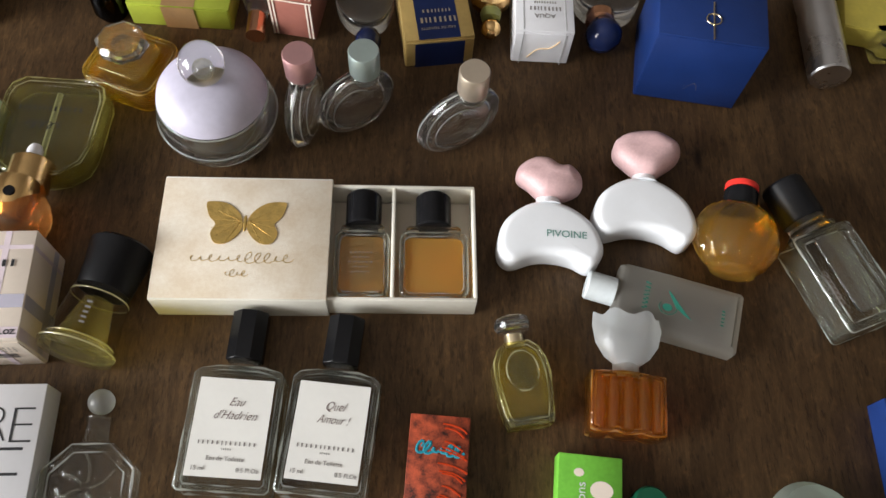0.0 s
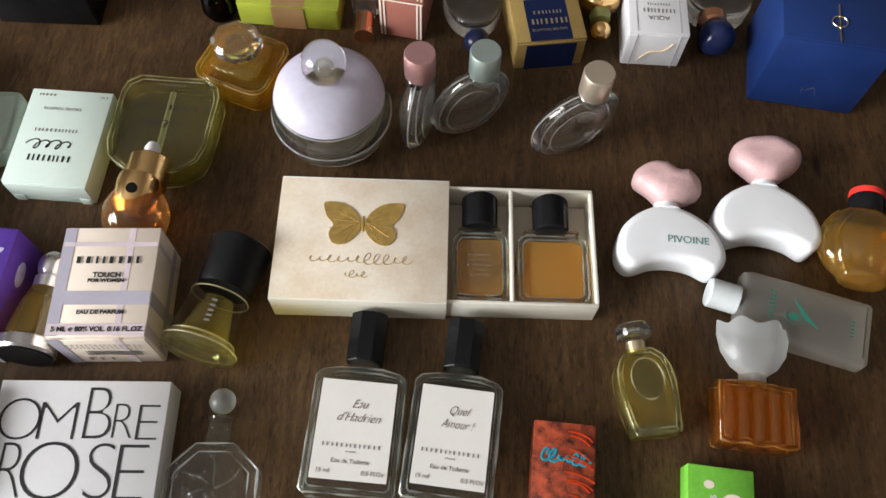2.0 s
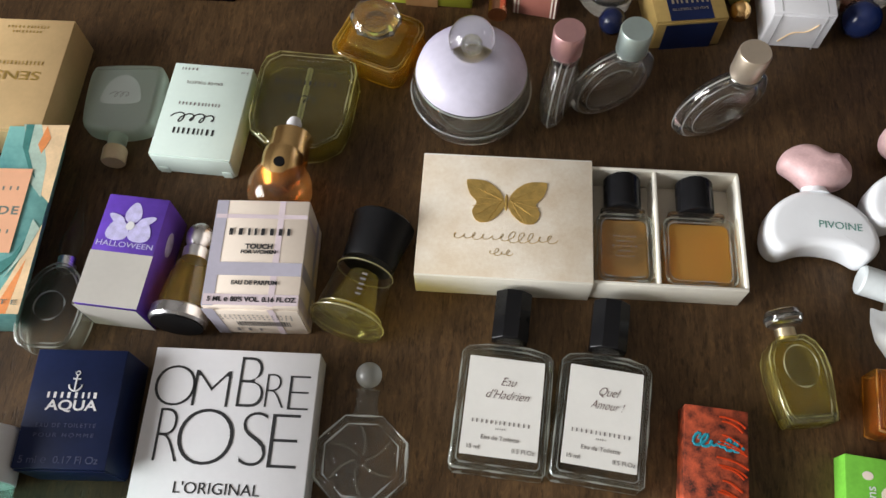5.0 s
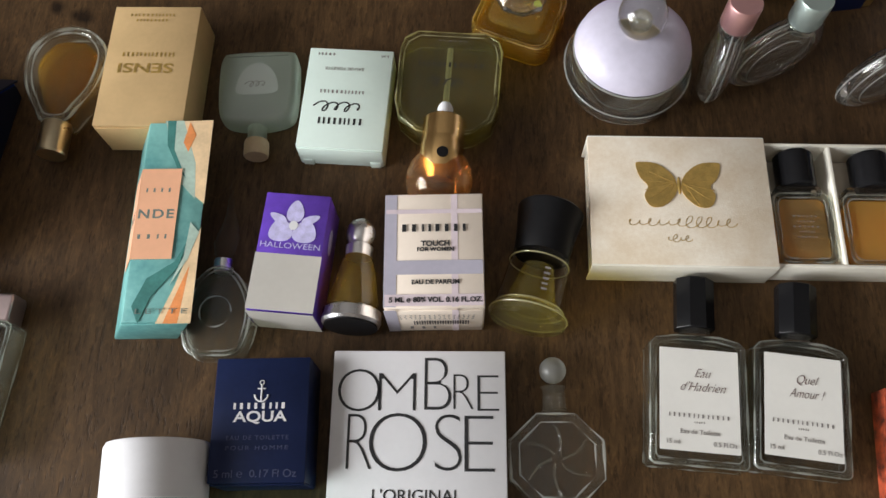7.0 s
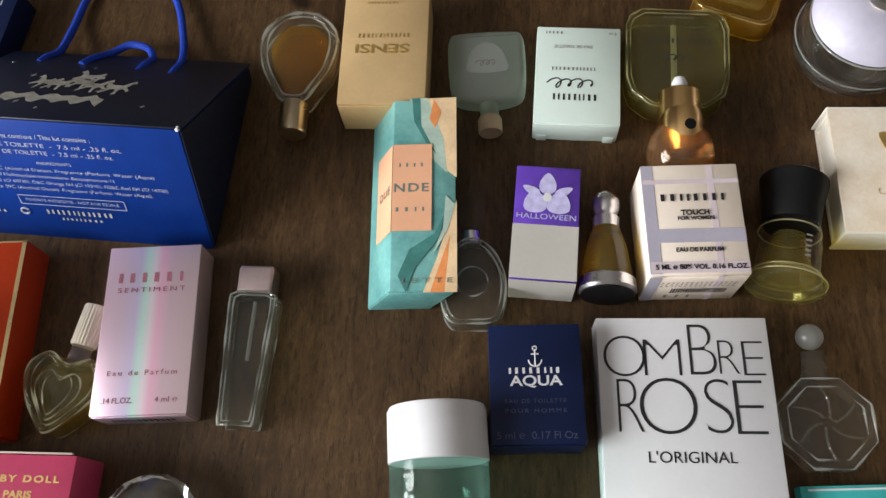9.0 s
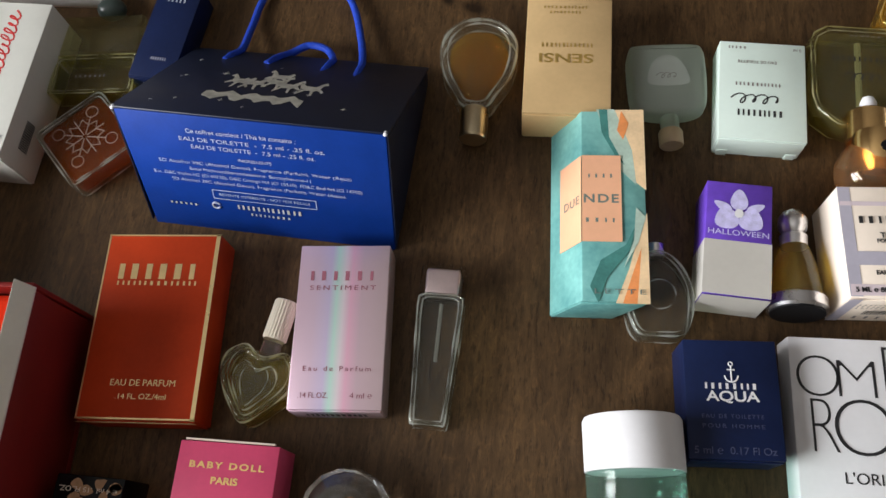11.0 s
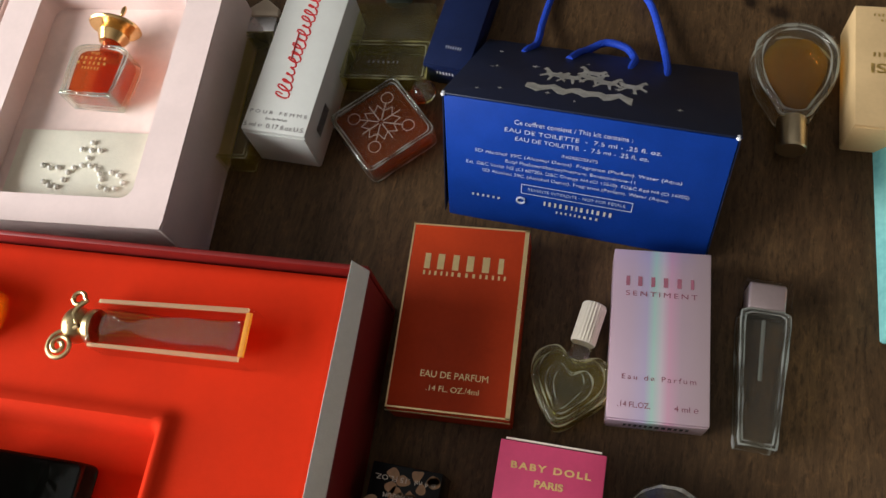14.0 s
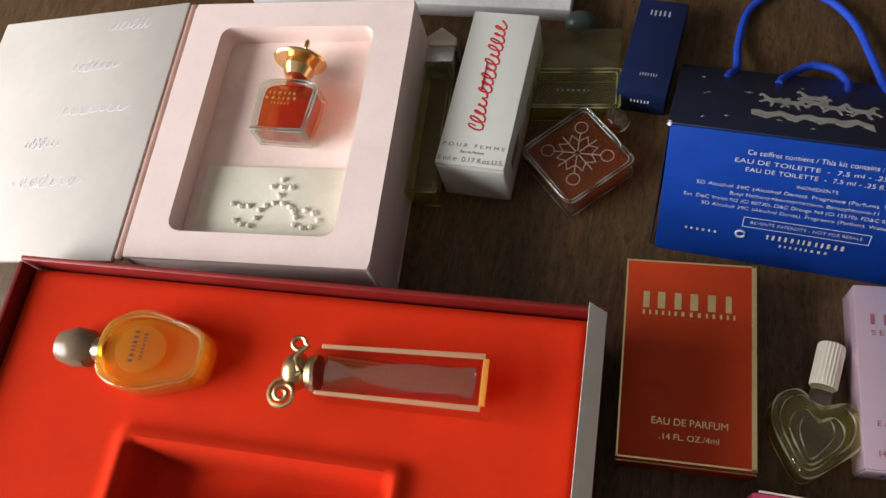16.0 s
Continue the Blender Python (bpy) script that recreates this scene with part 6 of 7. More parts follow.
def amber_oval_bottle():
    base, tip = (-0.5695, 0.0815), (-0.6280, 0.0775)
    b = thing("perfume_bottle", "oval amber perfume bottle with ribbed cap, lying in the red tray", "perfume bottle", *base, aimed(base, tip), 0.0415, BOTTLES)
    o = smooth_outline(mirrored([(0.0070, 0.0), (0.0120, 0.0120), (0.0142, 0.0240), (0.0110, 0.0345), (0.0045, 0.0385)]), 4)
    filled(o, 0.0125, 0.0040, 5, TRAYGOLD, PALEGLASS, b)
    part("panel", prism([(0.0082 * math.cos(a), 0.0215 + 0.0095 * math.sin(a)) for a in np.linspace(0, 2 * math.pi, 30, endpoint=False)], 0.0124, 0.0130, 0.0003), GOLDFILL, b)
    part("neck", move(lathe([(0.0044, 0.0375), (0.0042, 0.0425)], 24, "y"), pose(0, 0, 0.0065)), PALEGOLD, b)
    bm = lathe([(0.0040, 0.0420), (0.0066, 0.0450), (0.0072, 0.0500), (0.0055, 0.0560), (0.0, 0.0590)], 40, "y")
    for v in bm.verts:
        v.co.z *= 0.9 + 0.1 * math.sin(1400 * v.co.y)
    part("cap", move(bm, pose(0, 0, 0.0068)), mat("smoky_plastic", (0.22, 0.15, 0.10), 0.25), b, "smoky ribbed cap")
    bars(7, 0.0115, 0.0018, INK, b, 0.001, 0.0240, 0.0131, 0, seed=2)
    bars(8, 0.0100, 0.0012, INK, b, 0.001, 0.0205, 0.0131, 0, seed=3)


amber_oval_bottle()


def twisted_amber_bottle():
    base, tip = (-0.4705, 0.0873), (-0.5450, 0.0815)
    b = thing("perfume_bottle", "long square-cut amber bottle with brass scroll cap in tray", "perfume bottle", *base, aimed(base, tip), 0.0420, BOTTLES)
    part("body", prism(mirrored([(0.0088, 0), (0.0094, 0.001), (0.0084, 0.0560), (0.0070, 0.0580)]), 0, 0.0135, 0.0020, 4), SHELL, b)
    part("perfume", prism(mirrored([(0.0058, 0.004), (0.0052, 0.030), (0.0064, 0.0545)]), 0.0028, 0.0108, 0.0020, 3), ROSEAMBER, b)
    rim = glass("pale_gold_glass", (0.96, 0.88, 0.62), bump=0.05, body=0.45, bend=0.3)
    for s in (-1, 1):
        part("glass_side", prism([(s * 0.0074, 0.002), (s * 0.0090, 0.002), (s * 0.0082, 0.0555), (s * 0.0070, 0.0555)][::s], 0.0125, 0.0139, 0.0002), rim, b, "thick pale gold glass side")
    part("glass_side", prism([(-0.0074, 0.0006), (0.0074, 0.0006), (0.0074, 0.0024), (-0.0074, 0.0024)], 0.0125, 0.0139, 0.0002), THINGOLD, b)
    for k in range(7):
        pts = [((-0.0048 + 0.0016 * k) * (0.6 + 0.5 * abs(q - 0.45)), 0.006 + 0.047 * q, 0.0136) for q in np.linspace(0, 1, 12)]
        part("moulded_line", tube(pts, 0.00009, 5), GOLDFILL, b)
    # Hourglass highlights of the moulded front, put in as a pale lilac shape.
    waist = smooth_outline(mirrored([(0.0046, 0.0050), (0.0040, 0.0110), (0.0046, 0.0250), (0.0030, 0.0380), (0.0012, 0.0440), (0.0036, 0.0530)]), 4)
    part("relief_highlight", prism(waist, 0.0112, 0.0122, 0.0005), glass("pale_lilac_highlight", (0.97, 0.93, 0.96), bump=0.0, body=0.045, bend=0.0, shine=0.04), b, "pale hourglass highlight painted on the relief moulded in the glass")
    part("collar", move(lathe([(0.0060, 0.0575), (0.0064, 0.0585), (0.0060, 0.0605)], 28, "y"), pose(0, 0, 0.0068)), BRASS, b)
    part("cap", ball(0.0068, 0, 0.0650, 0.0075, 0.95, 0.72, 0.9), BRASS, b)
    pts = [((0.0072 - 0.0060 * q) * math.cos(q * 13) * 0.72 - 0.0085, 0.0668 + (0.0072 - 0.0060 * q) * math.sin(q * 13) * 0.72, 0.0110 + 0.0012 * q) for q in np.linspace(0, 1, 46)]
    pts.reverse()
    pts += [(-0.0015 + 0.009 * q, 0.0612 + 0.0035 * math.sin(3 * q) - 0.001 * q, 0.0125) for q in np.linspace(0, 1, 10)]
    pts += [(0.0082 + 0.0022 * math.cos(a), 0.0640 + 0.0022 * math.sin(a), 0.0122) for a in np.linspace(-1.5, 4.2, 14)]
    part("scroll", tube(pts, 0.0008, 8), BRASS, b, "brass wire scroll")


twisted_amber_bottle()
dk = thing("perfume_bottle", "dark glass bottle with black cap in the tray well", "perfume bottle", -0.5200, 0.0260, 92, 0.0300, BOTTLES)
part("body", prism(rounded(0.026, 0.040, 0.003), 0, 0.012, 0.002), glass("smoky_green_glass", (0.10, 0.14, 0.12)), dk)
part("cap", box(0.016, 0.016, 0.011, 0.001, 0, 0.049, 0.0005), BLACK, dk)


# ---------------------------------------------------------------- blush window box
def blush_box():
    t = thing("window_gift_box", "open blush-pink gift box with framed window, mini bottle and pearl card", "gift box", -0.5773, 0.1802, 4.4, 0)
    W, L, H, F = 0.0990, 0.1200, 0.0390, 0.004
    wx, wy, ww, wl = 0.0000, -0.0005, 0.0680, 0.0955
    part("floor_panel", box(W, L, 0.002, 0, 0, 0, 0), BLUSHDEEP, t)
    for x in (-1, 1):
        part("wall", box(0.002, L, H - 0.002, 0.0004, x * (W / 2 - 0.001), 0, 0.002), BLUSH, t)
    for y in (-1, 1):
        part("wall", box(W - 0.004, 0.002, H - 0.002, 0.0004, 0, y * (L / 2 - 0.001), 0.002), BLUSH, t)
    # frame with a round-cornered opening and its inner walls
    bm = bmesh.new()
    inner = [(wx + x, wy + y) for x, y in rounded(ww, wl, 0.005, 4, -wl / 2)]
    n = len(inner)
    outer = []
    for x, y in inner:
        k = max(abs((x - wx) / (ww / 2)), abs((y - wy) / (wl / 2)))
        px, py = (x - wx) / k / (ww / 2) * (W / 2), (y - wy) / k / (wl / 2) * (L / 2)
        outer.append((px, py))
    ra = [bm.verts.new((x, y, H + 0.0012)) for x, y in outer]
    rb = [bm.verts.new((x, y, H + 0.0012)) for x, y in inner]
    rc = [bm.verts.new((x, y, 0.0295)) for x, y in inner]
    rd = [bm.verts.new((x, y, H - 0.0005)) for x, y in outer]
    for i in range(n):
        j = (i + 1) % n
        bm.faces.new((ra[i], ra[j], rb[j], rb[i]))
        bm.faces.new((rb[i], rb[j], rc[j], rc[i]))
        bm.faces.new((rd[i], rd[j], ra[j], ra[i]))
    part("frame", bm, BLUSH, t, "pale pink card frame")
    part("backing", box(ww + 0.004, wl + 0.004, 0.001, 0, wx, wy, 0.0285), BLUSHDEEP, t, "blush satin backing")
    card = part("pearl_card", box(0.062, 0.0335, 0.0012, 0.0004, wx + 0.002, wy - 0.0310, 0.0296), SATIN, t, "ivory satin card sewn with pearl beads")
    c0, c1 = wx + 0.005, wy - 0.030
    beads = [(0, 0.010), (-0.0038, 0.0068), (0.0004, 0.0066), (0.0042, 0.0066), (0, 0.0030)] + [(0.0075 * math.cos(a), -0.0055 + 0.0052 * math.sin(a)) for a in np.linspace(0.3, 2.8, 6)]
    beads += [(-0.0120, -0.0020), (-0.0155, -0.0022), (-0.0190, -0.0012), (-0.0165, -0.0085), (-0.0135, -0.0100), (-0.0100, -0.0104), (0.0120, -0.0030), (0.0155, -0.0042), (0.0180, -0.0072), (0.0085, -0.0095), (0.0120, -0.0105), (0.0155, -0.0100), (-0.0080, -0.0072), (0.0085, -0.0062)]
    for x, y in beads:
        part("pearl_bead", ball(0.00115, c0 + x, c1 + y, 0.0314, seg=10), PEARL, card)
    # lid folded back to the side, with its spine
    part("spine", box(0.0030, L + 0.002, 0.0030, 0.001, -W / 2 - 0.0020, 0, H - 0.0022), mat("rose_brown_spine", (0.45, 0.27, 0.22), 0.5), t)
    lid = part("lid", box(0.105, L + 0.004, 0.0028, 0.0008, -0.0530, 0, 0), LIDGREY, t, "open lid with pale lining and white script")
    lid.matrix_local = pose(-W / 2 - 0.0035, 0, H - 0.0020, 0, -7, 0)
    for k, (x, y, w) in enumerate(((-0.0300, 0.0520, 0.022), (-0.0420, 0.0310, 0.026), (-0.0350, 0.0080, 0.034), (-0.0560, -0.0080, 0.020), (-0.0480, -0.0270, 0.036))):
        script_line(w, 0.0065, WHITE, lid, x, y, 0.0028, 0, 7, 10 + k, 0.00022, "script")
    # bottle hung in the window
    b = thing("perfume_bottle", "tiny red-amber bottle with gold orb stopper", "perfume bottle", -0.5745, 0.1755, 1.0, 0.0294, BOTTLES)
    o = smooth_outline(mirrored([(0.0095, 0.0), (0.0116, 0.0020), (0.0128, 0.0185), (0.0112, 0.0230), (0.0050, 0.0246)]), 4)
    filled(o, 0.0135, 0.0030, 4, SHELL, ROSEAMBER, b)
    for k, w in enumerate((0.004, 0.012, 0.014, 0.008)):
        bars(6, w, 0.0013, GOLDINK, b, -0.001, 0.0195 - 0.0024 * k, 0.0136, 0, seed=k)
    z = pose(0, 0, 0.0078)
    part("neck", move(lathe([(0.0040, 0.024), (0.0036, 0.0285)], 24, "y"), z), ROSEAMBER, b)
    part("orb", move(lathe([(0, 0.0265), (0.0048, 0.0275), (0.0066, 0.0315), (0.0058, 0.0350), (0, 0.0362)], 32, "y"), pose(0, 0, 0.0090)), GOLD, b)
    part("ring", move(lathe([(0.0062, 0.0350), (0.0108, 0.0346), (0.0114, 0.0353), (0.0108, 0.0362), (0.0050, 0.0378)], 44, "y"), pose(0, 0, 0.0098) @ Matrix.Diagonal((1, 1, 0.8, 1))), GOLD, b)
    part("finial", ball(0.0016, 0, 0.0400, 0.0095), GOLD, b)
    part("finial", ball(0.0013, 0.0006, 0.0440, 0.0095, 0.8, 2.0, 0.8), GOLD, b)


blush_box()
pale = mat("white_pink_card", (0.80, 0.78, 0.79), 0.5)
t = thing("flat_box", "white card box lid with faint pink edge", "box", -0.5510, 0.3090, 0, 0, BOXES)
part("lid", box(0.155, 0.085, 0.0070, 0.0006, 0, 0, 0.0030), pale, t)
part("base", box(0.152, 0.082, 0.0032, 0.0004, 0, 0, 0), BLUSH, t, "faint pink base")


# ---------------------------------------------------------------- carton and bottles beside the window box
def white_script_carton():
    t, w, l, h = carton("perfume_box", "tall white carton with red handwritten-style lettering", (-0.5142, 0.2512), (-0.4863, 0.2504), (-0.5100, 0.1775), 0.0255, mat("ivory_carton", (0.76, 0.77, 0.72), 0.5, vary=0.03))
    script_line(0.0520, 0.0075, REDINK, t, -0.0002, 0.0050, h, 90, 15, 6, 0.0004)
    part("script_bar", tube([(-0.0025, -0.0020, h + 0.0002), (-0.0030, 0.0110, h + 0.0002)], 0.0003, 5), REDINK, t)
    text("POUR FEMME", 0.0022, GREYINK, t, 0, -0.0282, h, spacing=1.6, width=0.0250)
    text("Eau de Parfum", 0.0016, GREYINK, t, 0, -0.0310, h, width=0.0095)
    text("5 ml \u212e  0.17 fl.oz.U.S.", 0.0030, GREYINK, t, 0, -0.0345, h, width=0.0265)
    bars(14, 0.013, 0.006, INK, t, 0, 0, 0, gap=0.7, seed=4, name="barcode", m=pose(w / 2 + 0.0003, -0.022, h * 0.55, 90, 0, 90))


white_script_carton()


def slim_bottle():
    base, tip = (-0.5212, 0.1692), (-0.5278, 0.2480)
    b = thing("perfume_bottle", "slim square glass bottle of yellow perfume with silver cap", "perfume bottle", *base, aimed(base, tip), 0, BOTTLES)
    filled(mirrored([(0.0076, 0), (0.0080, 0.001), (0.0086, 0.0600), (0.0070, 0.0640)]), 0.0140, 0.0014, 3, GREENGLASS, PALEGLASS, b, 0.0018)
    part("collar", box(0.0150, 0.0080, 0.0130, 0.0008, 0, 0.0680, 0.0006), SILVER, b)
    part("cap", prism(mirrored([(0.0078, 0.0725), (0.0074, 0.0770), (0, 0.0830)]), 0.0010, 0.0132, 0.0010), CHAMPAGNE, b)


slim_bottle()


def panelled_bottle():
    base, tip = (-0.4650, 0.2158), (-0.4690, 0.2660)
    b = thing("perfume_bottle", "flat yellow-green glass bottle with dark ball stopper", "perfume bottle", *base, aimed(base, tip), 0, BOTTLES)
    filled(rounded(0.0385, 0.0200, 0.0015), 0.0120, 0.0015, 3, GREENGLASS, PALEGLASS, b)
    part("upper_body", prism(rounded(0.0375, 0.0205, 0.0015, y0=0.0202), 0.0005, 0.0115, 0.0018), GREENGLASS, b)
    part("stopper", ball(0.0055, 0.0, 0.0475, 0.0060, 1.2, 1, 0.9), mat("dark_green_grey_plastic", (0.05, 0.07, 0.065), 0.35), b)
    bars(7, 0.0140, 0.0012, GREYINK, b, 0, 0.0080, 0.0121, 0, seed=3)


panelled_bottle()


def snowflake_bottle():
    b = thing("perfume_bottle", "square amber glass bottle with engraved rosette, set cornerwise", "perfume bottle", -0.4600, 0.1942, 45, 0, BOTTLES)
    filled(rounded(0.0335, 0.0335, 0.003, 4, -0.01675), 0.0125, 0.0022, 3, SHELL, glass("warm_amber_glass", (0.95, 0.36, 0.10), bump=0.0, body=0.16, bend=0.2, shine=0.015), b, 0.0015, 0.0012)
    etch = mat("etched_line", (0.32, 0.22, 0.18), 0.5)
    z = 0.0126
    for k in range(8):
        a = k * math.pi / 4 + math.pi / 4
        c, s = math.cos(a), math.sin(a)
        part("engraved_line", tube([(0.001 * c, 0.001 * s, z), (0.0095 * c, 0.0095 * s, z)], 0.00025, 5), etch, b)
        for q in (0.4, -0.4):
            part("engraved_line", tube([(0.0055 * c, 0.0055 * s, z), (0.0085 * math.cos(a + q), 0.0085 * math.sin(a + q), z)], 0.0002, 5), etch, b)
        if k % 2 == 0:
            part("engraved_curl", tube([(0.0118 * c + 0.0026 * math.cos(w), 0.0118 * s + 0.0026 * math.sin(w), z) for w in np.linspace(0, 2 * math.pi, 16)], 0.0002, 5), etch, b)
    part("neck", lathe([(0.0038, 0), (0.0038, 0.006)], 20, "y"), ROSEAMBER, b).matrix_local = pose(0.0160, 0.0050, 0.0064, 0, 0, -90)
    part("stopper", ball(0.0054, 0.0235, 0.0050, 0.0066, 1, 1, 0.9), CLEAR, b)


snowflake_bottle()


# ---------------------------------------------------------------- far row
def far_row():
    t, w, l, h = carton("perfume_box", "lime-green foil carton with bronze band", (-0.1240, 0.3320), (-0.0790, 0.3300), (-0.1240, 0.3010), 0.0130, OLIVE)
    part("bronze_band", box(0.0145, l + 0.0002, 0.0001, 0, 0, 0, h), COPPERBAND, t)
    part("bronze_band", box(0.0145, 0.0001, h, 0, 0, -l / 2 - 0.0009, 0), COPPERBAND, t)
    t, w, l, h = carton("perfume_box", "rose-brown carton with cream border stripes", (-0.0575, 0.3380), (-0.0380, 0.3350), (-0.0597, 0.2980), 0.0240, ROSEBROWN)
    for s in (-1, 1):
        for q in (0.0010, 0.0026):
            part("border_stripe", box(0.0007, 0.0001, h - 0.002, 0, s * (w / 2 - q), -l / 2 - 0.0009, 0.001), PALECREAM, t)
            part("border_stripe", box(0.0007, l, 0.0001, 0, s * (w / 2 - q), 0, h), PALECREAM, t)
    part("border_stripe", box(w, 0.0001, 0.0008, 0, 0, -l / 2 - 0.0010, h - 0.0014), PALECREAM, t)
    t, w, l, h = carton("perfume_box", "gold carton with dark blue panel, upside down", (-0.0070, 0.3180), (0.0230, 0.3225), (-0.0020, 0.2815), 0.0170, mat("antique_gold_card", (0.42, 0.29, 0.10), 0.42, 0.3))
    part("blue_panel", box(w * 0.60, l * 0.62, 0.0001, 0, 0, -l * 0.19, h), NAVY, t)
    part("blue_panel", box(w * 0.72, 0.0001, h * 0.9, 0, 0, -l / 2 - 0.0009, 0), NAVY, t)
    bars(8, 0.0165, 0.0030, PALEGOLD, t, 0, -0.0080, h, 180, 0.2, seed=3)
    bars(8, 0.0130, 0.0018, PALEGOLD, t, 0, -0.0030, h, 180, 0.3, seed=4)
    text("EAU DE TOILETTE", 0.0018, PALEGOLD, t, 0, -0.0125, h, 180, width=0.0150)
    t, w, l, h = carton("perfume_box", "white carton with grey frame and botanical print, upside down", (0.0470, 0.3230), (0.0725, 0.3225), (0.0450, 0.2868), 0.0205, WHITE)
    grey = mat("soft_grey_ink", (0.45, 0.45, 0.46), 0.5)
    for s in (-1, 1):
        part("frame_line", box(0.0005, l * 0.75, 0.0001, 0, s * w * 0.36, -l * 0.1, h), grey, t)
        part("frame_line", box(0.0005, 0.0001, h, 0, s * w * 0.36, -l / 2 - 0.0009, 0), grey, t)
    text("AQUA", 0.0032, GREYINK, t, 0, -0.0095, h, 180)
    bars(9, 0.0140, 0.0022, GREYINK, t, 0, -0.0055, h, 180, seed=3)
    bars(9, 0.0100, 0.0012, GREYINK, t, 0, -0.0020, h, 180, seed=5)
    part("twig_print", tube([(-0.006 + 0.013 * q, -l / 2 - 0.001, 0.004 + 0.012 * q + 0.002 * math.sin(6 * q)) for q in np.linspace(0, 1, 10)], 0.0003, 5), SAND, t)
    t = thing("perfume_box", "tall royal-blue carton with gold medallion and monogram", "box", 0.1246, 0.2870, -8, 0, BOXES)
    w, l, h = 0.0445, 0.0400, 0.0410
    part("carton", box(w, l, h, 0.0005), BLUE, t)
    part("end_flap", box(w * 0.98, 0.0004, h * 0.97, 0.0001, 0, -l / 2 - 0.0002, 0.0006), BLUE, t)
    part("medallion", tube([(0.0030 * math.cos(a), -0.0090 + 0.0028 * math.sin(a), h + 0.0002) for a in np.linspace(0, 6.2832, 22)], 0.0003, 5), PALEGOLD, t)
    part("medallion_stem", tube([(0, -0.0195, h + 0.0002), (0, 0.0, h + 0.0002)], 0.0003, 5), PALEGOLD, t)
    part("monogram", tube([(0.0030 * math.sin(2 * a), -l / 2 - 0.0003, 0.0115 + 0.0022 * math.sin(5 * a + 0.6)) for a in np.linspace(0, 6.2832, 80)], 0.00012, 5), GOLDINK, t)
    b = thing("spray_tube", "brushed silver cylindrical tube lying down", "perfume bottle", 0.1865, 0.2760, -2, 0, BOTTLES)
    part("tube", move(lathe([(0, 0), (0.0082, 0), (0.0089, 0.0008), (0.0089, 0.07), (0, 0.07)], 44, "y"), pose(0, 0, 0.0089)), SILVER, b)
    t, *_ = carton("perfume_box", "black glossy folded carton", (-0.2320, 0.3400), (-0.1871, 0.3400), (-0.2320, 0.2964), 0.0200, BLACK)
    b = thing("perfume_bottle", "small dark glass bottle with gold neck", "perfume bottle", -0.1344, 0.3065, 0, 0, BOTTLES)
    part("body", lathe([(0, 0), (0.0060, 0), (0.0078, 0.004), (0.0070, 0.012), (0.0035, 0.018), (0, 0.018)], 32), glass("near_black_glass", (0.05, 0.03, 0.06)), b)
    part("neck", lathe([(0.003, 0.0178), (0.0032, 0.023), (0, 0.0235)], 20), GOLD, b)
    b = thing("perfume_bottle", "small clear bottle with copper spray cap", "perfume bottle", -0.0690, 0.3375, 181, 0, BOTTLES)
    part("body", prism(rounded(0.014, 0.030, 0.003), 0, 0.010, 0.002), CLEAR, b)
    part("neck", move(lathe([(0.0048, 0.030), (0.0045, 0.036)], 24, "y"), pose(0, 0, 0.006)), CLEAR, b)
    part("cap", move(lathe([(0, 0.0355), (0.0040, 0.0355), (0.0042, 0.0365), (0.0042, 0.0470), (0, 0.0475)], 28, "y"), pose(0, 0, 0.0065)), COPPER, b)
    b = thing("perfume_bottle", "fan-shaped clear bottle with dark blue cap", "perfume bottle", -0.0225, 0.3290, 186, 0, BOTTLES)
    part("body", prism(smooth_outline(mirrored([(0.0, 0.0), (0.0100, 0.0040), (0.0132, 0.0140), (0.0115, 0.0250), (0.0050, 0.0330)]), 4), 0, 0.0120, 0.0035, 4), CLEAR, b)
    part("cap", ball(0.0058, 0, 0.0395, 0.0070, 1, 1.1, 1), mat("midnight_plastic", (0.01, 0.015, 0.05), 0.25), b)
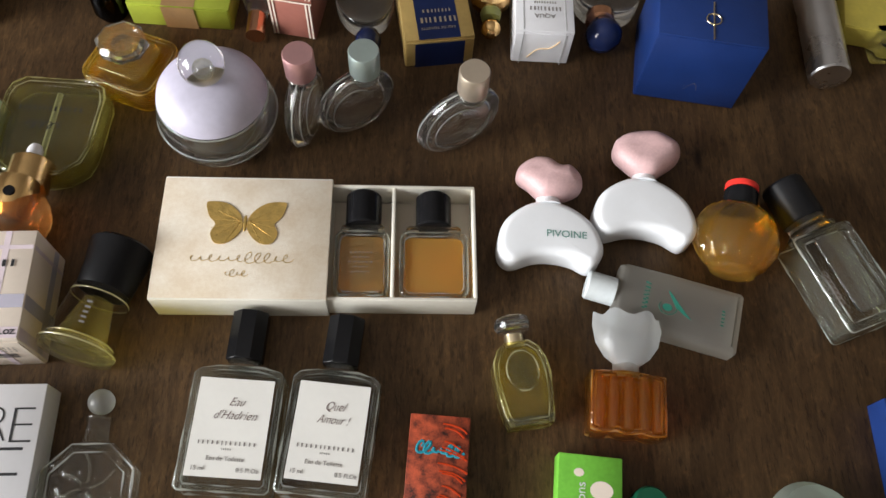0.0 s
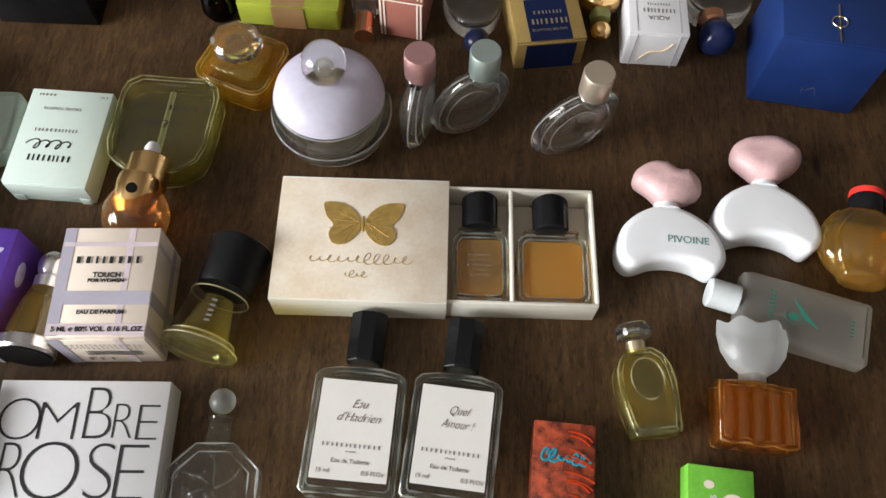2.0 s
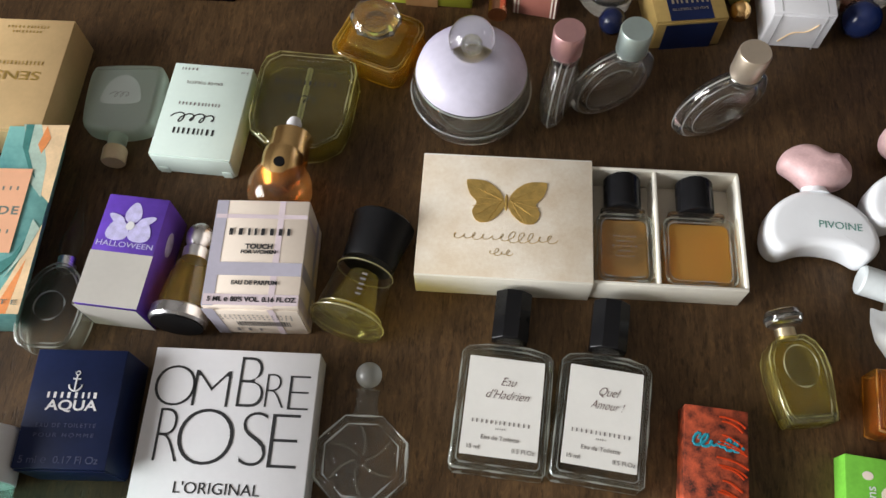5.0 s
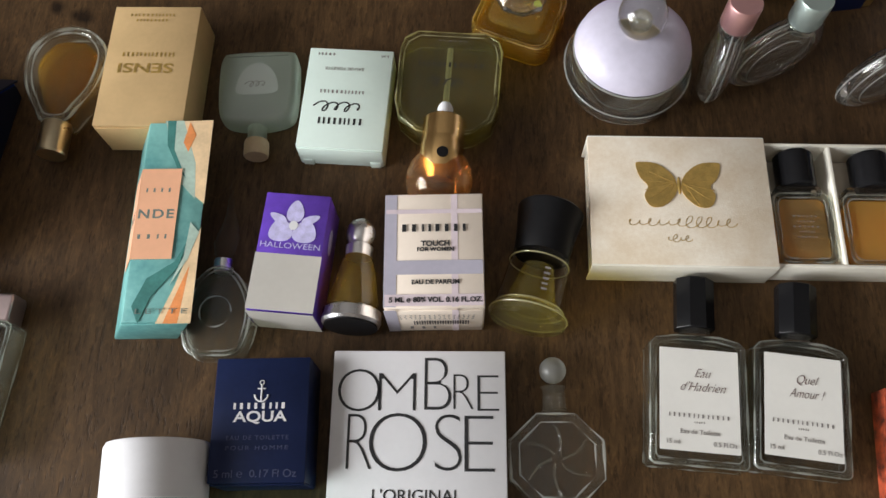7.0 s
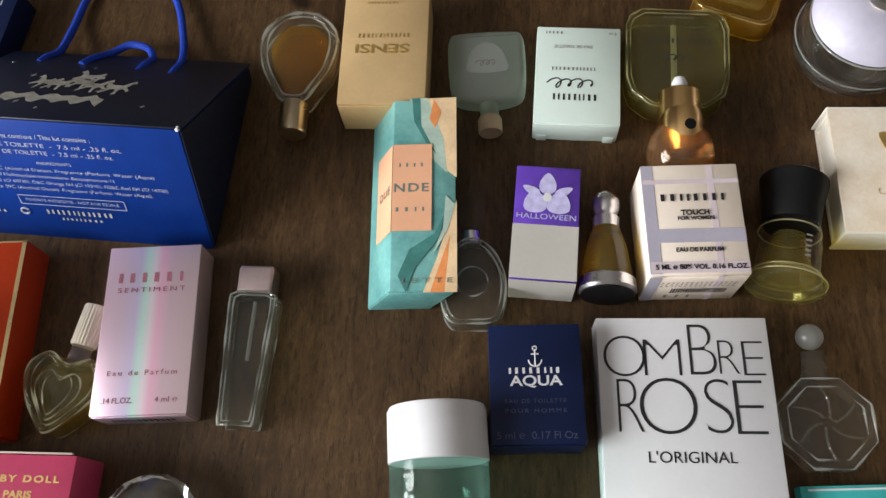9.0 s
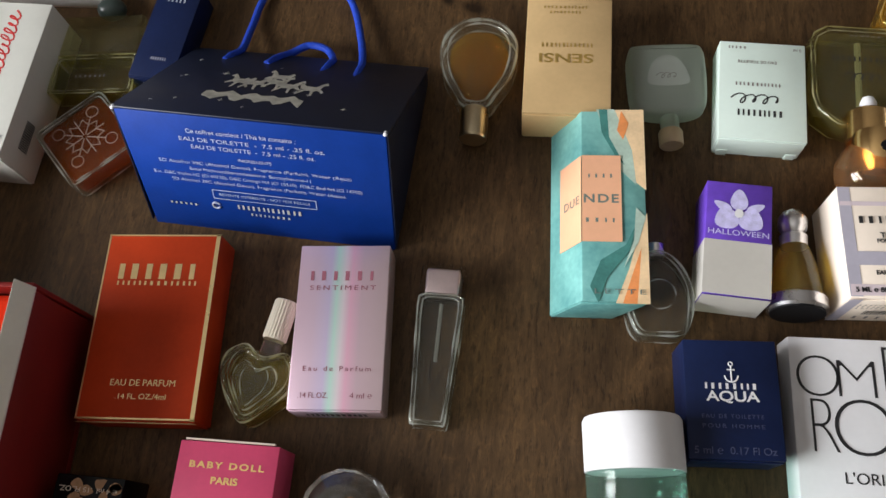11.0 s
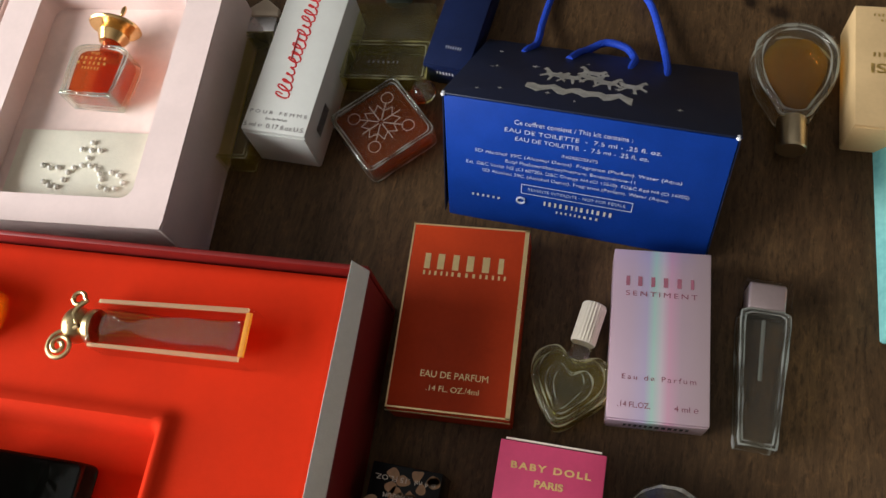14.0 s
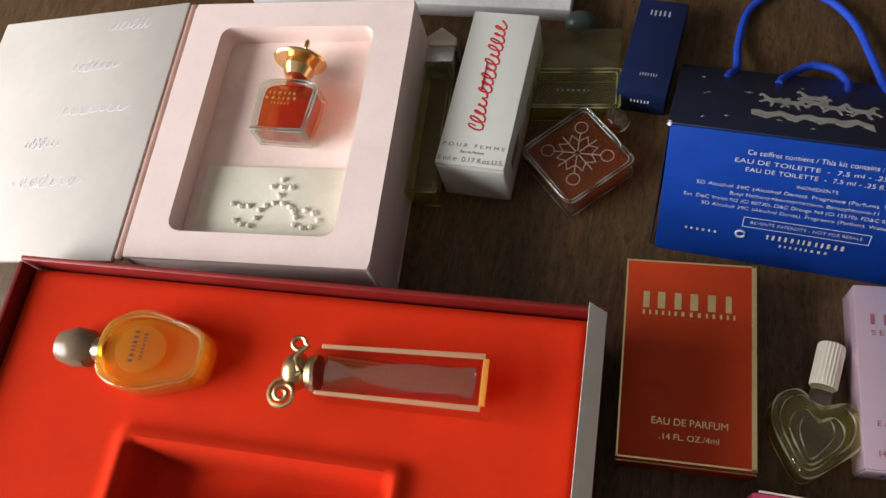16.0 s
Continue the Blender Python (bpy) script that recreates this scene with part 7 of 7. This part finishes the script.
    b = thing("perfume_bottle", "faceted gold bottle with green collar and gold ball stopper", "perfume bottle", 0.0366, 0.3260, 179, 0, BOTTLES)
    bm = ball(0.0100, 0, 0.0100, 0.0100, seg=12)
    part("body", bm, GOLD, b, smooth=0)
    part("collar", move(lathe([(0.0042, 0.0185), (0.0048, 0.0200), (0.0042, 0.0235)], 24, "y"), pose(0, 0, 0.0085)), mat("olive_plastic", (0.18, 0.19, 0.06), 0.4), b)
    part("stopper", ball(0.0046, 0, 0.0285, 0.0080), GOLD, b)
    b = thing("perfume_bottle", "round clear bottle with copper collar and navy ball cap", "perfume bottle", 0.0915, 0.3380, 176, 0, BOTTLES)
    part("body", prism(smooth_outline(mirrored([(0.0, 0.0), (0.0095, 0.0015), (0.0150, 0.0110), (0.0145, 0.0240), (0.0070, 0.0320)]), 4), 0, 0.0130, 0.0035, 4), CLEAR, b)
    part("collar", move(lathe([(0.0062, 0.0300), (0.0066, 0.0345), (0.0045, 0.0360)], 28, "y"), pose(0.003, 0, 0.0080)), COPPER, b)
    part("cap", ball(0.0082, 0.0015, 0.0420, 0.0082, 1, 0.95, 1), mat("navy_plastic", (0.012, 0.02, 0.07), 0.18), b)
    t, *_ = carton("perfume_box", "yellow carton with clear window", (0.1995, 0.3250), (0.2250, 0.3200), (0.2000, 0.3035), 0.0120, mat("yellow_card", (0.62, 0.52, 0.10), 0.45))
    b = thing("perfume_bottle", "small faceted clear bottle", "perfume bottle", 0.2170, 0.2980, 0, 0, BOTTLES)
    part("body", prism(rounded(0.010, 0.014, 0.002, 3, -0.007), 0, 0.012, 0.001), CLEAR, b)
    t, *_ = carton("perfume_box", "bright blue card carton", (0.1750, 0.1306), (0.2080, 0.1300), (0.1745, 0.0940), 0.0120, BLUE)
    b = thing("perfume_bottle", "pale translucent round bottle", "perfume bottle", 0.1440, 0.0860, 0, 0, BOTTLES)
    part("body", lathe([(0, 0), (0.0150, 0), (0.0160, 0.004), (0.0140, 0.010), (0, 0.0115)], 40), FROSTGREEN, b)


far_row()
